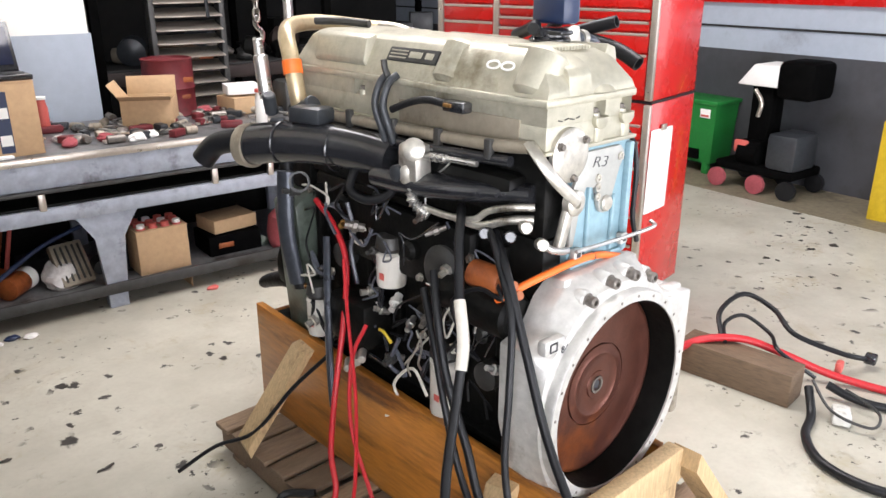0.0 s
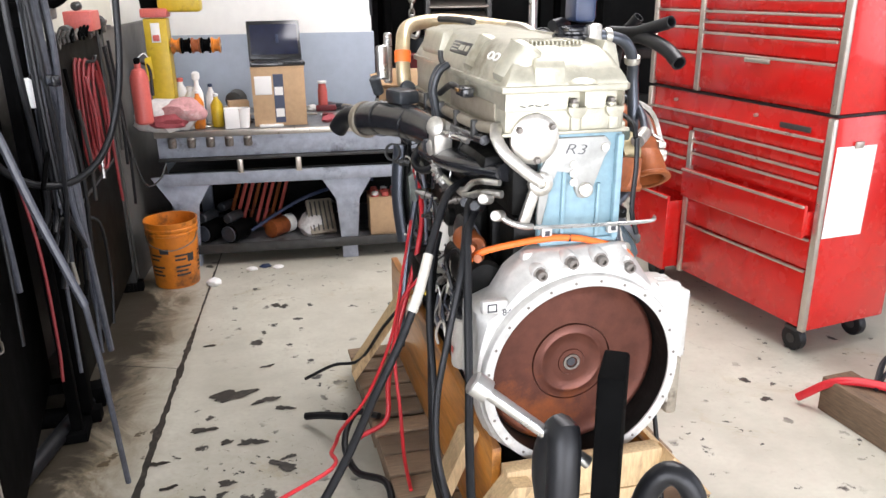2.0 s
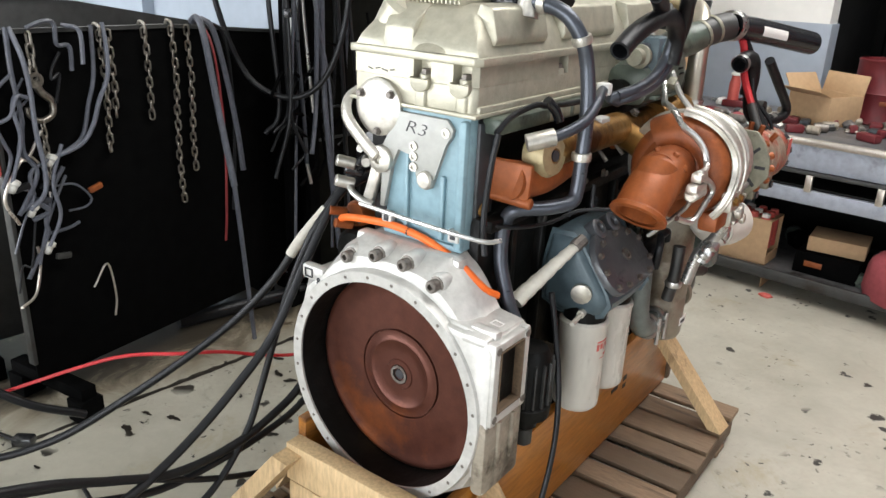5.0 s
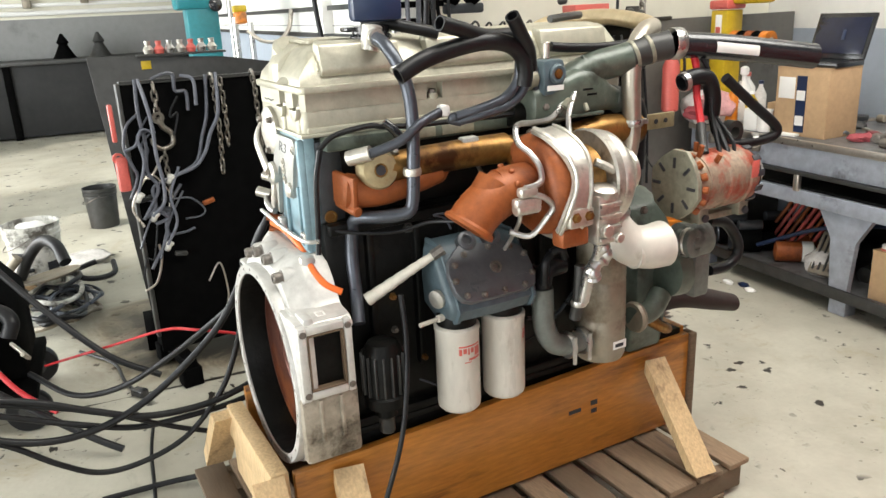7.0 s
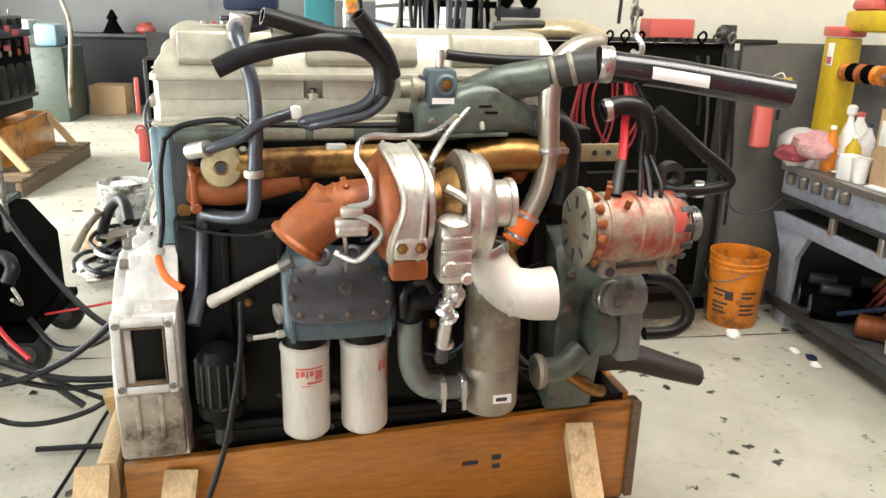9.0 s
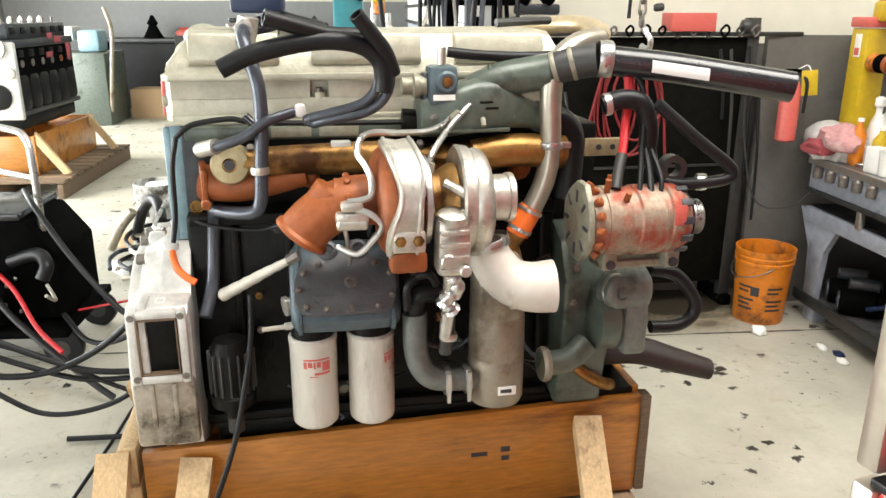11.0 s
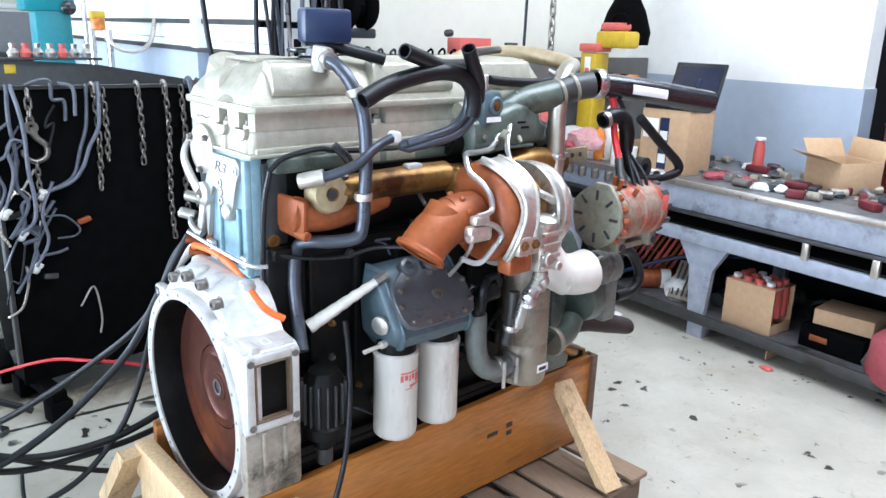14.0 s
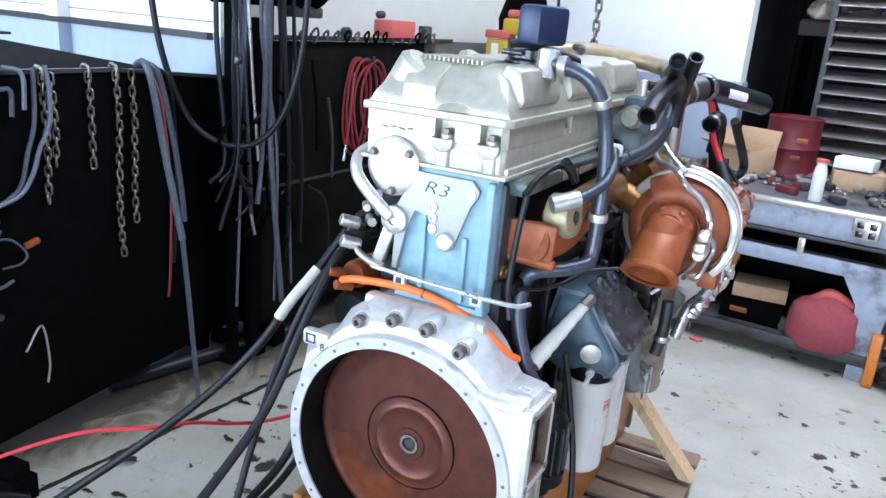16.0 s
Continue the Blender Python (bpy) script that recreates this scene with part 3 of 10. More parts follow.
def flywheel_housing():
    poly = [(-0.300, 0.195), (-0.225, 0.225), (-0.185, 0.29), (-0.12, 0.338), (0.13, 0.338), (0.18, 0.29), (0.225, 0.225),
            (0.286, 0.195), (0.286, -0.02), (0.25, -0.2), (0.10, -0.27), (-0.10, -0.27), (-0.25, -0.2), (-0.300, -0.02)]
    n = 120
    th = [2 * math.pi * i / n for i in range(n)]

    def ring(f, y):
        return [Vector((math.cos(t) * f(t), y, math.sin(t) * f(t))) for t in th]
    body_r = [max(0.276, outline(t, poly)) for t in th]
    look_up = dict(zip(th, body_r))
    body = B()
    rings = [ring(lambda t: 0.259, 0.11), ring(lambda t: 0.259, -0.032), ring(lambda t: 0.2845, -0.034), ring(lambda t: 0.287, -0.030),
             ring(lambda t: 0.287, -0.006), ring(lambda t: min(look_up[t], 0.292 + 0.35 * max(0, look_up[t] - 0.292)), -0.002),
             ring(lambda t: min(look_up[t], 0.296 + 0.6 * max(0, look_up[t] - 0.296)), 0.018),
             ring(lambda t: look_up[t] - 0.004, 0.05), ring(lambda t: look_up[t], 0.058), ring(lambda t: look_up[t] - 0.002, 0.125),
             ring(lambda t: 0.2, 0.13)]
    vs = [[body.verts.new(p) for p in r] for r in rings]
    for p, q in zip(vs, vs[1:]):
        for i in range(n):
            j = (i + 1) % n
            body.faces.new((p[i], p[j], q[j], q[i]))
    h = part("flywheel_housing", body, "alu", eng, "pale cast aluminium flywheel housing")
    for i in range(24):
        a = 2 * math.pi * (i + 0.5) / 24
        part("tapped_hole", lathe(B(), (0.273 * math.cos(a), -0.0335, 0.273 * math.sin(a)), (0, -1, 0), [(0.0042, -0.004), (0.0042, 0.0004)], 10), "bolt", h)
    # starter opening on the side: flange frame round a black sheet painted as shade
    for name, c, s in (("flange_bar", (0.290, -0.012, 0.112), (0.044, 0.024, 0.20)), ("flange_bar", (0.299, 0.108, 0.112), (0.026, 0.022, 0.20)),
                       ("flange_bar", (0.299, 0.048, 0.200), (0.026, 0.100, 0.022)), ("flange_bar", (0.299, 0.048, 0.026), (0.026, 0.100, 0.024))):
        part(name, box(B(), c, s, 0.006), "alu", h)
    # low wall takes the darker copy: its shade is in the colour
    part("flange_wall", box(B(), (0.287, 0.048, -0.075), (0.036, 0.155, 0.19), 0.012, taper=1.0), "alu_dark", h)
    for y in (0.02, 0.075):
        part("wall_rib", box(B(), (0.307, y, -0.05), (0.012, 0.012, 0.12), 0.004), "alu_dark", h)
    part("flange_wall", box(B(), (0.255, 0.048, 0.205), (0.075, 0.15, 0.03), 0.012), "alu", h)
    part("opening_recess", box(B(), (0.2885, 0.048, 0.115), (0.004, 0.108, 0.162), 0.001), "black", h, "black sheet painted as the depth of the starter opening")
    for y, z, sy, sz in ((0.002, 0.112, 0.004, 0.15), (0.094, 0.112, 0.004, 0.15), (0.048, 0.187, 0.09, 0.004), (0.048, 0.040, 0.09, 0.004)):
        part("opening_edge", box(B(), (0.3005, y, z), (0.024, sy, sz), 0.001), "wood", h, "brown inner edge of the opening")
    for y, z in ((-0.011, 0.196), (0.107, 0.196), (-0.011, 0.030), (0.107, 0.032)):
        part("flange_bolt", lathe(B(), (0.3105, y, z), (1, 0, 0), [(0.009, 0), (0.009, 0.003), (0.006, 0.003), (0.006, 0.0035)], 12), "bolt", h)
    part("side_web", prism(B(), [(0.17, 0.222), (0.28, 0.2125), (0.303, 0.19), (0.303, -0.165), (0.266, -0.125), (0.266, 0.03), (0.252, 0.12), (0.192, 0.20)], "y", -0.026, 0.02, 0.004), "alu", h)
    part("top_web", prism(B(), [(0.16, 0.232), (0.286, 0.217), (0.306, 0.20), (0.306, 0.185), (0.21, 0.2)], "y", -0.01, 0.125, 0.006), "alu", h)
    # cap screws along the top
    for x, z in ((-0.122, 0.292), (-0.036, 0.317), (0.048, 0.317), (0.130, 0.290)):
        part("screw_boss", lathe(B(), (x, 0.05, z), (0, -1, 0), [(0.025, 0), (0.024, 0.038), (0.020, 0.043), (0.001, 0.043)], 20), "alu", h)
        part("cap_screw", lathe(B(), (x, 0.009, z), (0, -1, 0), [(0.019, 0), (0.019, 0.004), (0.0145, 0.005), (0.0145, 0.024), (0.012, 0.027), (0.007, 0.027), (0.007, 0.016)], 14), "bolt", h)
    part("boss", box(B(), (0.0, 0.075, 0.315), (0.31, 0.045, 0.045), 0.015), "alu", h)
    part("boss", box(B(), (-0.245, 0.012, 0.212), (0.075, 0.03, 0.04), 0.01), "alu", h)
    part("boss", box(B(), (0.262, 0.012, 0.212), (0.07, 0.03, 0.035), 0.01), "alu", h)
    for x in (-0.255, 0.262):
        fr = B()
        for dx, dz, w, hh in ((0, 0.010, 0.026, 0.003), (0, -0.010, 0.026, 0.003), (0.0115, 0, 0.003, 0.02), (-0.0115, 0, 0.003, 0.02)):
            box(fr, (dx, 0, dz), (w, 0.002, hh))
        bmesh.ops.transform(fr, matrix=pose(x, -0.0045, 0.213) if x < 0 else pose(x, 0.055, 0.2212, -90, 6.8, 0), verts=fr.verts)
        part("cast_mark", fr, "print_hole_dark" if x < 0 else "paper", h)
    words("84", 0.026, pose(-0.215, -0.005, 0.190, 90, 0, 0), h)
    # flywheel in the bore
    fl = part("flywheel", lathe(B(), (0, 0.05, 0), (0, -1, 0), [
        (0.254, -0.04), (0.254, -0.002), (0.248, 0.002), (0.240, 0.002), (0.236, 0.0), (0.200, -0.001), (0.1185, 0.0), (0.1175, -0.007), (0.1145, -0.007), (0.1135, 0.001),
        (0.098, 0.001), (0.0925, 0.0035), (0.089, 0.0045), (0.0855, 0.0035), (0.082, 0.001), (0.056, 0.001), (0.040, 0.001), (0.038, 0.004), (0.026, 0.004), (0.024, 0.0), (0.014, 0.0), (0.012, -0.02)], 96), "fly", eng, "rust-brown flywheel with turned rings")
    # separate black ring covers the pale bore wall
    part("bore_liner", lathe(B(), (0, 0.06, 0), (0, -1, 0), [(0.2575, 0), (0.2575, 0.084), (0.2588, 0.087), (0.2588, 0.0)], 96, caps=False), "black", h, "black inner wall of the housing bore")
    part("pilot_ring", lathe(B(), (0, 0.0465, 0), (0, -1, 0), [(0.024, 0), (0.024, 0.003), (0.017, 0.003), (0.017, -0.002)], 28, caps=False), "bolt", fl)
    part("pilot_bore", lathe(B(), (0, 0.055, 0), (0, -1, 0), [(0.0125, 0), (0.0125, 0.0078)], 20), "print_hole_dark", fl)
    return h


flywheel_housing()


def block_and_head():
    part("block", box(B(), (0.0, 0.62, 0.11), (0.32, 1.0, 0.62), 0.02), "black", eng, "oil-blackened iron block")
    ribs = B()
    for i in range(7):
        box(ribs, (0.168, 0.24 + 0.14 * i, 0.17), (0.03, 0.022, 0.42), 0.006)
        box(ribs, (-0.168, 0.24 + 0.14 * i, 0.17), (0.03, 0.022, 0.42), 0.006)
    box(ribs, (0.166, 0.62, -0.17), (0.04, 0.98, 0.03), 0.006)
    box(ribs, (0.164, 0.62, 0.40), (0.04, 0.98, 0.03), 0.006)
    part("block_ribs", ribs, "black", eng)
    part("oil_pan", box(B(), (0.0, 0.75, -0.29), (0.32, 1.2, 0.24), 0.03), "black", eng, "black oil pan inside the crate")
    part("pan_rail", box(B(), (0.0, 0.74, -0.19), (0.38, 1.18, 0.02), 0.004), "black", eng)
    part("cylinder_head", box(B(), (-0.020, 0.62, 0.53), (0.29, 1.0, 0.22), 0.01), "black", eng, "oil-blackened cylinder head")
    # rear plate, painted blue
    rear = part("rear_plate", prism(B(), [(-0.095, 0.34), (0.134, 0.34), (0.134, 0.64), (-0.095, 0.64)], "y", 0.098, 0.128, 0.004), "blue", eng, "chipped blue painted rear plate")
    part("plate_rib", box(B(), (-0.03, 0.094, 0.46), (0.012, 0.012, 0.22), 0.004), "blue", rear)
    part("plate_rib", box(B(), (0.072, 0.094, 0.43), (0.012, 0.012, 0.15), 0.004), "blue", rear)
    part("plate_rib", box(B(), (0.02, 0.094, 0.345), (0.226, 0.014, 0.014), 0.004), "blue", rear)
    part("plate_rib", box(B(), (0.124, 0.092, 0.49), (0.020, 0.022, 0.29), 0.006), "blue", rear)
    part("corner_column", box(B(), (0.118, 0.16, 0.50), (0.05, 0.07, 0.26), 0.01), "slate", eng)
    for z in (0.36, 0.43):
        part("freeze_plug", lathe(B(), (0.143, 0.150, z), (1, 0, 0), [(0.017, 0), (0.017, 0.006), (0.012, 0.006), (0.011, 0.002)], 16), "gold", eng)
    for x in (-0.077, 0.116):
        b = part("lug_pad", box(B(), (x, 0.086, 0.378), (0.03, 0.018, 0.03), 0.004), "alu", rear)
        part("lug_hole", box(B(), (x, 0.0765, 0.378), (0.014, 0.003, 0.014), 0.001), "print_hole_dark", b)
    # marked bracket plate
    pl = part("bracket_plate", prism(B(), [(-0.055, 0.632), (0.080, 0.632), (0.098, 0.612), (0.094, 0.594), (0.076, 0.574), (0.050, 0.490), (0.044, 0.472), (0.027, 0.464), (0.010, 0.470), (0.0, 0.490),
                                           (-0.010, 0.54), (-0.055, 0.548), (-0.075, 0.50), (-0.09, 0.40), (-0.105, 0.40), (-0.10, 0.55)], "y", 0.086, 0.0975, 0.003), "creamcast", eng, "dull grey cast bracket plate marked in pen")
    words("R3", 0.046, pose(-0.006, 0.0855, 0.588, 90, 0, 0) @ Matrix.Rotation(radians(-5), 4, "Z") @ Matrix.Shear("XZ", 4, (0.32, 0)) @ Matrix.Diagonal((1.25, 0.85, 1, 1)), pl, "pen_marking", bold=-0.0009)
    part("plate_bolt", lathe(B(), (0.029, 0.086, 0.490), (0, -1, 0), [(0.021, 0), (0.021, 0.007), (0.017, 0.011), (0.006, 0.012)], 24), "alu_bright", pl)
    for x, z in ((-0.008, 0.560), (-0.007, 0.537), (-0.006, 0.513), (0.080, 0.603)):
        part("plate_bolt", lathe(B(), (x, 0.086, z), (0, -1, 0), [(0.011, 0), (0.011, 0.004), (0.006, 0.004), (0.006, 0.001)], 14), "alu_bright", pl)


block_and_head()


def valve_cover():
    plan = [(-0.196, 0.10), (0.128, 0.10), (0.140, 0.112), (0.140, 1.12), (0.126, 1.135), (-0.182, 1.135), (-0.196, 1.12)]
    lower = part("cover_base", prism(B(), plan, "z", 0.640, 0.705, 0.005), "cover", eng, "sand-coloured cast lower rocker cover")
    # the upper band of the base is cut into by the bolt pockets
    cut = [(-0.196, 0.10)]
    for x in (-0.003, 0.104):
        cut += [(x - 0.024, 0.10), (x - 0.021, 0.126), (x + 0.021, 0.126), (x + 0.024, 0.10)]
    cut += [(0.140, 0.112)]
    for y in (0.476, 0.80, 1.06):
        cut += [(0.140, y - 0.024), (0.114, y - 0.021), (0.114, y + 0.021), (0.140, y + 0.024)]
    cut += [(0.140, 1.12), (0.126, 1.135), (-0.182, 1.135), (-0.196, 1.12)]
    for y in (0.80, 0.45):
        cut += [(-0.196, y + 0.024), (-0.170, y + 0.021), (-0.170, y - 0.021), (-0.196, y - 0.024)]
    part("cover_band", prism(B(), cut, "z", 0.704, 0.749), "cover", lower)
    for x, y in ((-0.003, 0.116), (0.104, 0.116), (0.126, 0.476), (0.126, 0.80), (0.126, 1.06), (-0.182, 0.45), (-0.182, 0.80)):
        p = part("pocket_boss", lathe(B(), (x, y, 0.700), (0, 0, 1), [(0.015, 0), (0.015, 0.016), (0.012, 0.018)], 18), "cover", lower)
        part("pocket_bolt", hexbolt(B(), (x, y, 0.717), (0, 0, 1), 0.010, 0.012), "bolt", p)
    for x in (-0.003, 0.104):
        part("pocket_lip", prism(B(), [(x + 0.025 * math.cos(a), 0.700 + 0.020 * math.sin(a)) for a in [math.pi * (1 + q / 10) for q in range(11)]] + [(x + 0.025, 0.712), (x + 0.018, 0.706), (x - 0.018, 0.706), (x - 0.025, 0.712)], "y", 0.088, 0.104, 0.002), "cover", lower)
    part("rear_rib", prism(B(), [(-0.021, 0.101), (0.015, 0.101), (0.009, 0.092), (-0.015, 0.092)], "z", 0.642, 0.704, 0.003), "cover", lower)
    part("corner_rib", prism(B(), [(0.088, 0.103), (0.124, 0.103), (0.117, 0.094), (0.095, 0.094)], "z", 0.642, 0.704, 0.003), "cover", lower)
    for i, (x, w) in enumerate(((-0.150, 0.016), (-0.128, 0.014), (-0.108, 0.018), (-0.086, 0.014))):
        part("pen_stroke", box(B(), (x, 0.0985, 0.715 + 0.002 * (i % 2)), (w, 0.001, 0.003), rot=(0, 12 - 22 * (i % 2), 0)), "greyplate", lower)
    part("base_step", box(B(), (-0.028, 0.614, 0.645), (0.356, 1.048, 0.010), 0.003), "cover", lower)
    part("cover_flange", prism(B(), [(-0.208, 0.092), (0.136, 0.092), (0.152, 0.108), (0.152, 1.13), (0.136, 1.148), (-0.192, 1.148), (-0.208, 1.13)], "z", 0.748, 0.766, 0.004), "cover", lower)
    # upper cover: sloping sides, lower at the rear end
    secs = []
    for y, zt, w in ((0.102, 0.768, 0.0), (0.106, 0.79, 0.0), (0.150, 0.848, 0.0), (0.185, 0.862, 0.0), (0.215, 0.866, 0.0), (0.43, 0.868, 0), (1.06, 0.874, 0), (1.10, 0.866, 0), (1.135, 0.79, 0), (1.14, 0.768, 0)):
        top = zt
        a = min(1.0, (zt - 0.766) / 0.1)
        xl, xr = -0.196, 0.142
        secs.append([Vector(p) for p in ((xl, y, 0.766), (xl + 0.012 * a, y, 0.766 + 0.035 * a), (xl + 0.045 * a, y, top - 0.012 * a), (xl + 0.075 * a, y, top),
                                         (xr - 0.075 * a, y, top), (xr - 0.045 * a, y, top - 0.012 * a), (xr - 0.012 * a, y, 0.766 + 0.035 * a), (xr, y, 0.766))])
    up = part("upper_cover", loft(B(), secs), "cover", eng, "sand-coloured cast upper rocker cover")
    for x, spans in ((-0.178, ((0.90, 0.25),)), (0.124, ((0.27, 0.22), (0.60, 0.28), (0.95, 0.24)))):
        for y, ln in spans:
            part("cover_swell", prism(B(), [(x - 0.028 * (1 if x > 0 else -1), 0.872), (x + (0.006 if x > 0 else -0.006), 0.862), (x + (0.022 if x > 0 else -0.022), 0.80), (x + (0.016 if x > 0 else -0.016), 0.785), (x - 0.05 * (1 if x > 0 else -1), 0.80)], "y", y - ln / 2, y + ln / 2, 0.006), "cover", up)
    for y in (0.175, 0.455):
        part("round_swell", cyl(B(), (-0.167, y, 0.758), (-0.106, y, 0.858), 0.052, n=32, bev=0.012), "cover", up)

    def on_slope(y, q, d=0.0):
        """A place on the sloping left side: q up the slope, d proud of it."""
        return (-0.172 + 0.55 * q - 0.835 * d, y, 0.826 + 0.835 * q + 0.55 * d)
    bd = part("cover_badge", box(B(), on_slope(0.59, 0.0), (0.040, 0.20, 0.010), 0.003, rot=(0, -56.6, 0)), "greyplate", up, "dark recessed emblem plate with pale bars")
    for y, q, ln in ((0.645, 0.009, 0.07), (0.645, -0.001, 0.07), (0.645, -0.011, 0.07), (0.575, 0.0, 0.05), (0.52, 0.0, 0.03)):
        part("badge_bar", box(B(), on_slope(y, q, 0.005), (0.004 if ln > 0.06 else 0.018, ln, 0.003), 0.001, rot=(0, -56.6, 0)), "cover", bd)
    for y in (0.245, 0.292):
        part("cast_loop", tube(B(), [Vector(on_slope(y + 0.020 * math.cos(a), 0.010 * math.sin(a), 0.003)) for a in [2 * math.pi * i / 12 for i in range(13)]], 0.0028, 6, 2), "paper", up)
    ribs = B()
    for i in range(14):
        box(ribs, (-0.114 + 0.0115 * i, 0.235, 0.8665), (0.005, 0.13, 0.010), 0.0015)
    part("top_ribs", ribs, "cover", up)
    # cast swells on the sloping rear end
    part("end_block", prism(B(), [(0.101, 0.765), (0.106, 0.812), (0.116, 0.828), (0.17, 0.862), (0.22, 0.80), (0.2, 0.765)], "x", -0.117, -0.034, 0.005), "cover", up)
    part("end_swell", loft(B(), [[Vector((0.014 + r * math.cos(a), 0.112 + k * 0.085 - 0.028 * math.sin(a) * (1 - 0.8 * k), 0.768 + k * 0.082)) for a in [math.pi * i / 12 for i in range(13)]] for k, r in ((0, 0.046), (0.35, 0.046), (0.7, 0.043), (0.9, 0.036), (1, 0.024))]), "cover", up)
    # darker strip painted as the shade in the cover's side recess
    part("side_panel", box(B(), (-0.1975, 0.40, 0.682), (0.005, 0.44, 0.062), 0.002), "can", lower)
    part("side_rib", box(B(), (0.141, 0.62, 0.655), (0.012, 1.02, 0.018), 0.004), "cover", lower)
    # round cam cover at the rear
    cc = part("cam_cover", lathe(B(), (-0.117, 0.10, 0.632), (0, -1, 0), [(0.066, 0), (0.066, 0.012), (0.060, 0.016), (0.05, 0.018), (0.02, 0.021), (0.001, 0.021)], 36), "alu_bright", eng, "round bright cam cover")
    for a in (38, 150, 275):
        part("cover_bolt", hexbolt(B(), (-0.117 + 0.054 * math.cos(radians(a)), 0.083, 0.632 + 0.054 * math.sin(radians(a))), (0, -1, 0), 0.008, 0.012), "bolt", cc)
    # lifting bracket curling round the left rear corner
    br = part("lifting_bracket", tube(B(), eq((-0.205, 0.14, 0.665), (-0.218, 0.10, 0.64), (-0.200, 0.075, 0.60), (-0.150, 0.07, 0.555), (-0.105, 0.07, 0.522)), 0.016, 12, 6, squash=0.5), "alu_bright", eng, "bright cast lifting bracket")
    part("bracket_foot", lathe(B(), (-0.100, 0.095, 0.515), (0, -1, 0), [(0.032, 0), (0.032, 0.02), (0.026, 0.024), (0.012, 0.024), (0.012, 0.014)], 24), "alu_bright", br)
    part("bracket_strut", box(B(), (-0.125, 0.09, 0.46), (0.03, 0.02, 0.13), 0.006, rot=(0, 18, 0)), "alu_bright", br)


valve_cover()


def thing_part(name, label):
    """A sub-assembly of the engine: an empty under it that carries pieces."""
    ob = new(name)
    ob.empty_display_size = 0.05
    ob.parent = eng
    return tagged(ob, label)


def exhaust_side():
    log = B()
    tube(log, eq((0.222, 0.235, 0.548), (0.226, 0.30, 0.556), (0.228, 0.5, 0.562), (0.228, 0.64, 0.562)), 0.037, 18, 5, r2=0.041)
    man = part("exhaust_manifold", log, "gold", eng, "heat-tinted exhaust manifold with rusty branches")
    part("manifold_log", tube(B(), eq((0.215, 0.62, 0.555), (0.22, 0.85, 0.56), (0.225, 1.10, 0.562)), 0.032, 16, 4), "gold", man)
    part("manifold_end", lathe(B(), (0.236, 0.252, 0.556), (1, -0.1, 0.1), [(0.050, -0.03), (0.050, 0.010), (0.044, 0.022), (0.022, 0.026), (0.018, 0.026), (0.016, 0.012), (0.006, 0.012)], 24), "creamgold", man, "pale flange boss with a dark hole")
    part("boss_hole", lathe(B(), (0.262, 0.249, 0.5586), (1, -0.1, 0.1), [(0.013, -0.01), (0.013, 0.0006)], 16), "print_hole_dark", man)
    for y in (0.44, 0.76, 0.88, 1.0):
        part("manifold_branch", tube(B(), eq((0.225, y, 0.55), (0.205, y, 0.515), (0.165, y, 0.50)), 0.026, 12, 4), "rust", man)
    part("rear_branch", tube(B(), eq((0.190, 0.180, 0.504), (0.202, 0.215, 0.499), (0.214, 0.27, 0.496), (0.222, 0.34, 0.506), (0.224, 0.43, 0.525)), 0.046, 20, 7, r2=0.031), "rust", man, "rusty rear manifold elbow")
    part("branch_flange", box(B(), (0.190, 0.178, 0.506), (0.108, 0.018, 0.086), 0.014, rot=(0, 3, 8)), "rust", man)
    part("branch_plug", cyl(B(), (0.138, 0.178, 0.464), (0.247, 0.186, 0.457), 0.013, n=12, bev=0.003), "rust", man)
    for y in (0.56, 0.66, 0.78, 0.90):
        part("manifold_stud", cyl(B(), (0.215, y, 0.52), (0.245, y, 0.49), 0.006, n=8), "bolt", man)
    for y in (0.30, 0.52, 0.72, 0.95, 1.06):
        part("manifold_nut", hexbolt(B(), (0.235, y, 0.590), (0.6, 0, 0.8), 0.01, 0.014), "bolt", man)
    part("manifold_bracket", box(B(), (0.235, 0.52, 0.595), (0.03, 0.05, 0.025), 0.005), "alu", man)
    part("front_manifold", tube(B(), eq((0.24, 0.86, 0.56), (0.25, 0.96, 0.575), (0.25, 1.10, 0.565)), 0.044, 16, 5), "gold", man)
    # green fuel rail strip with two data plates
    st = part("rail_strip", box(B(), (0.157, 0.50, 0.622), (0.05, 0.72, 0.036), 0.008), "green", eng)
    for y in (0.40, 0.52):
        part("data_plate", box(B(), (0.1835, y, 0.624), (0.003, 0.10, 0.026), 0.001), "altplate", st)

    t = thing_part("turbocharger", "turbocharger with a rusty turbine and a bright compressor")
    t.location.x = -0.052
    AX = (0.46, 0, 0.490)

    def ty(y):
        return (AX[0], y, AX[2])
    tb = B()
    # turbine scroll: radius grows round the axis
    n, k = 40, 14
    grid = []
    for i in range(n + 1):
        a = 2 * math.pi * i / n
        rr = 0.030 + 0.022 * (i / n)
        ring = []
        for j in range(k):
            b = 2 * math.pi * j / k
            rad = 0.088 + rr * math.cos(b)
            ring.append(tb.verts.new((AX[0] + rad * math.cos(a + 2.2), 0.625 + rr * 0.95 * math.sin(b), AX[2] + rad * math.sin(a + 2.2))))
        grid.append(ring)
    for p, q in zip(grid, grid[1:]):
        for j in range(k):
            m2 = (j + 1) % k
            tb.faces.new((p[j], p[m2], q[m2], q[j]))
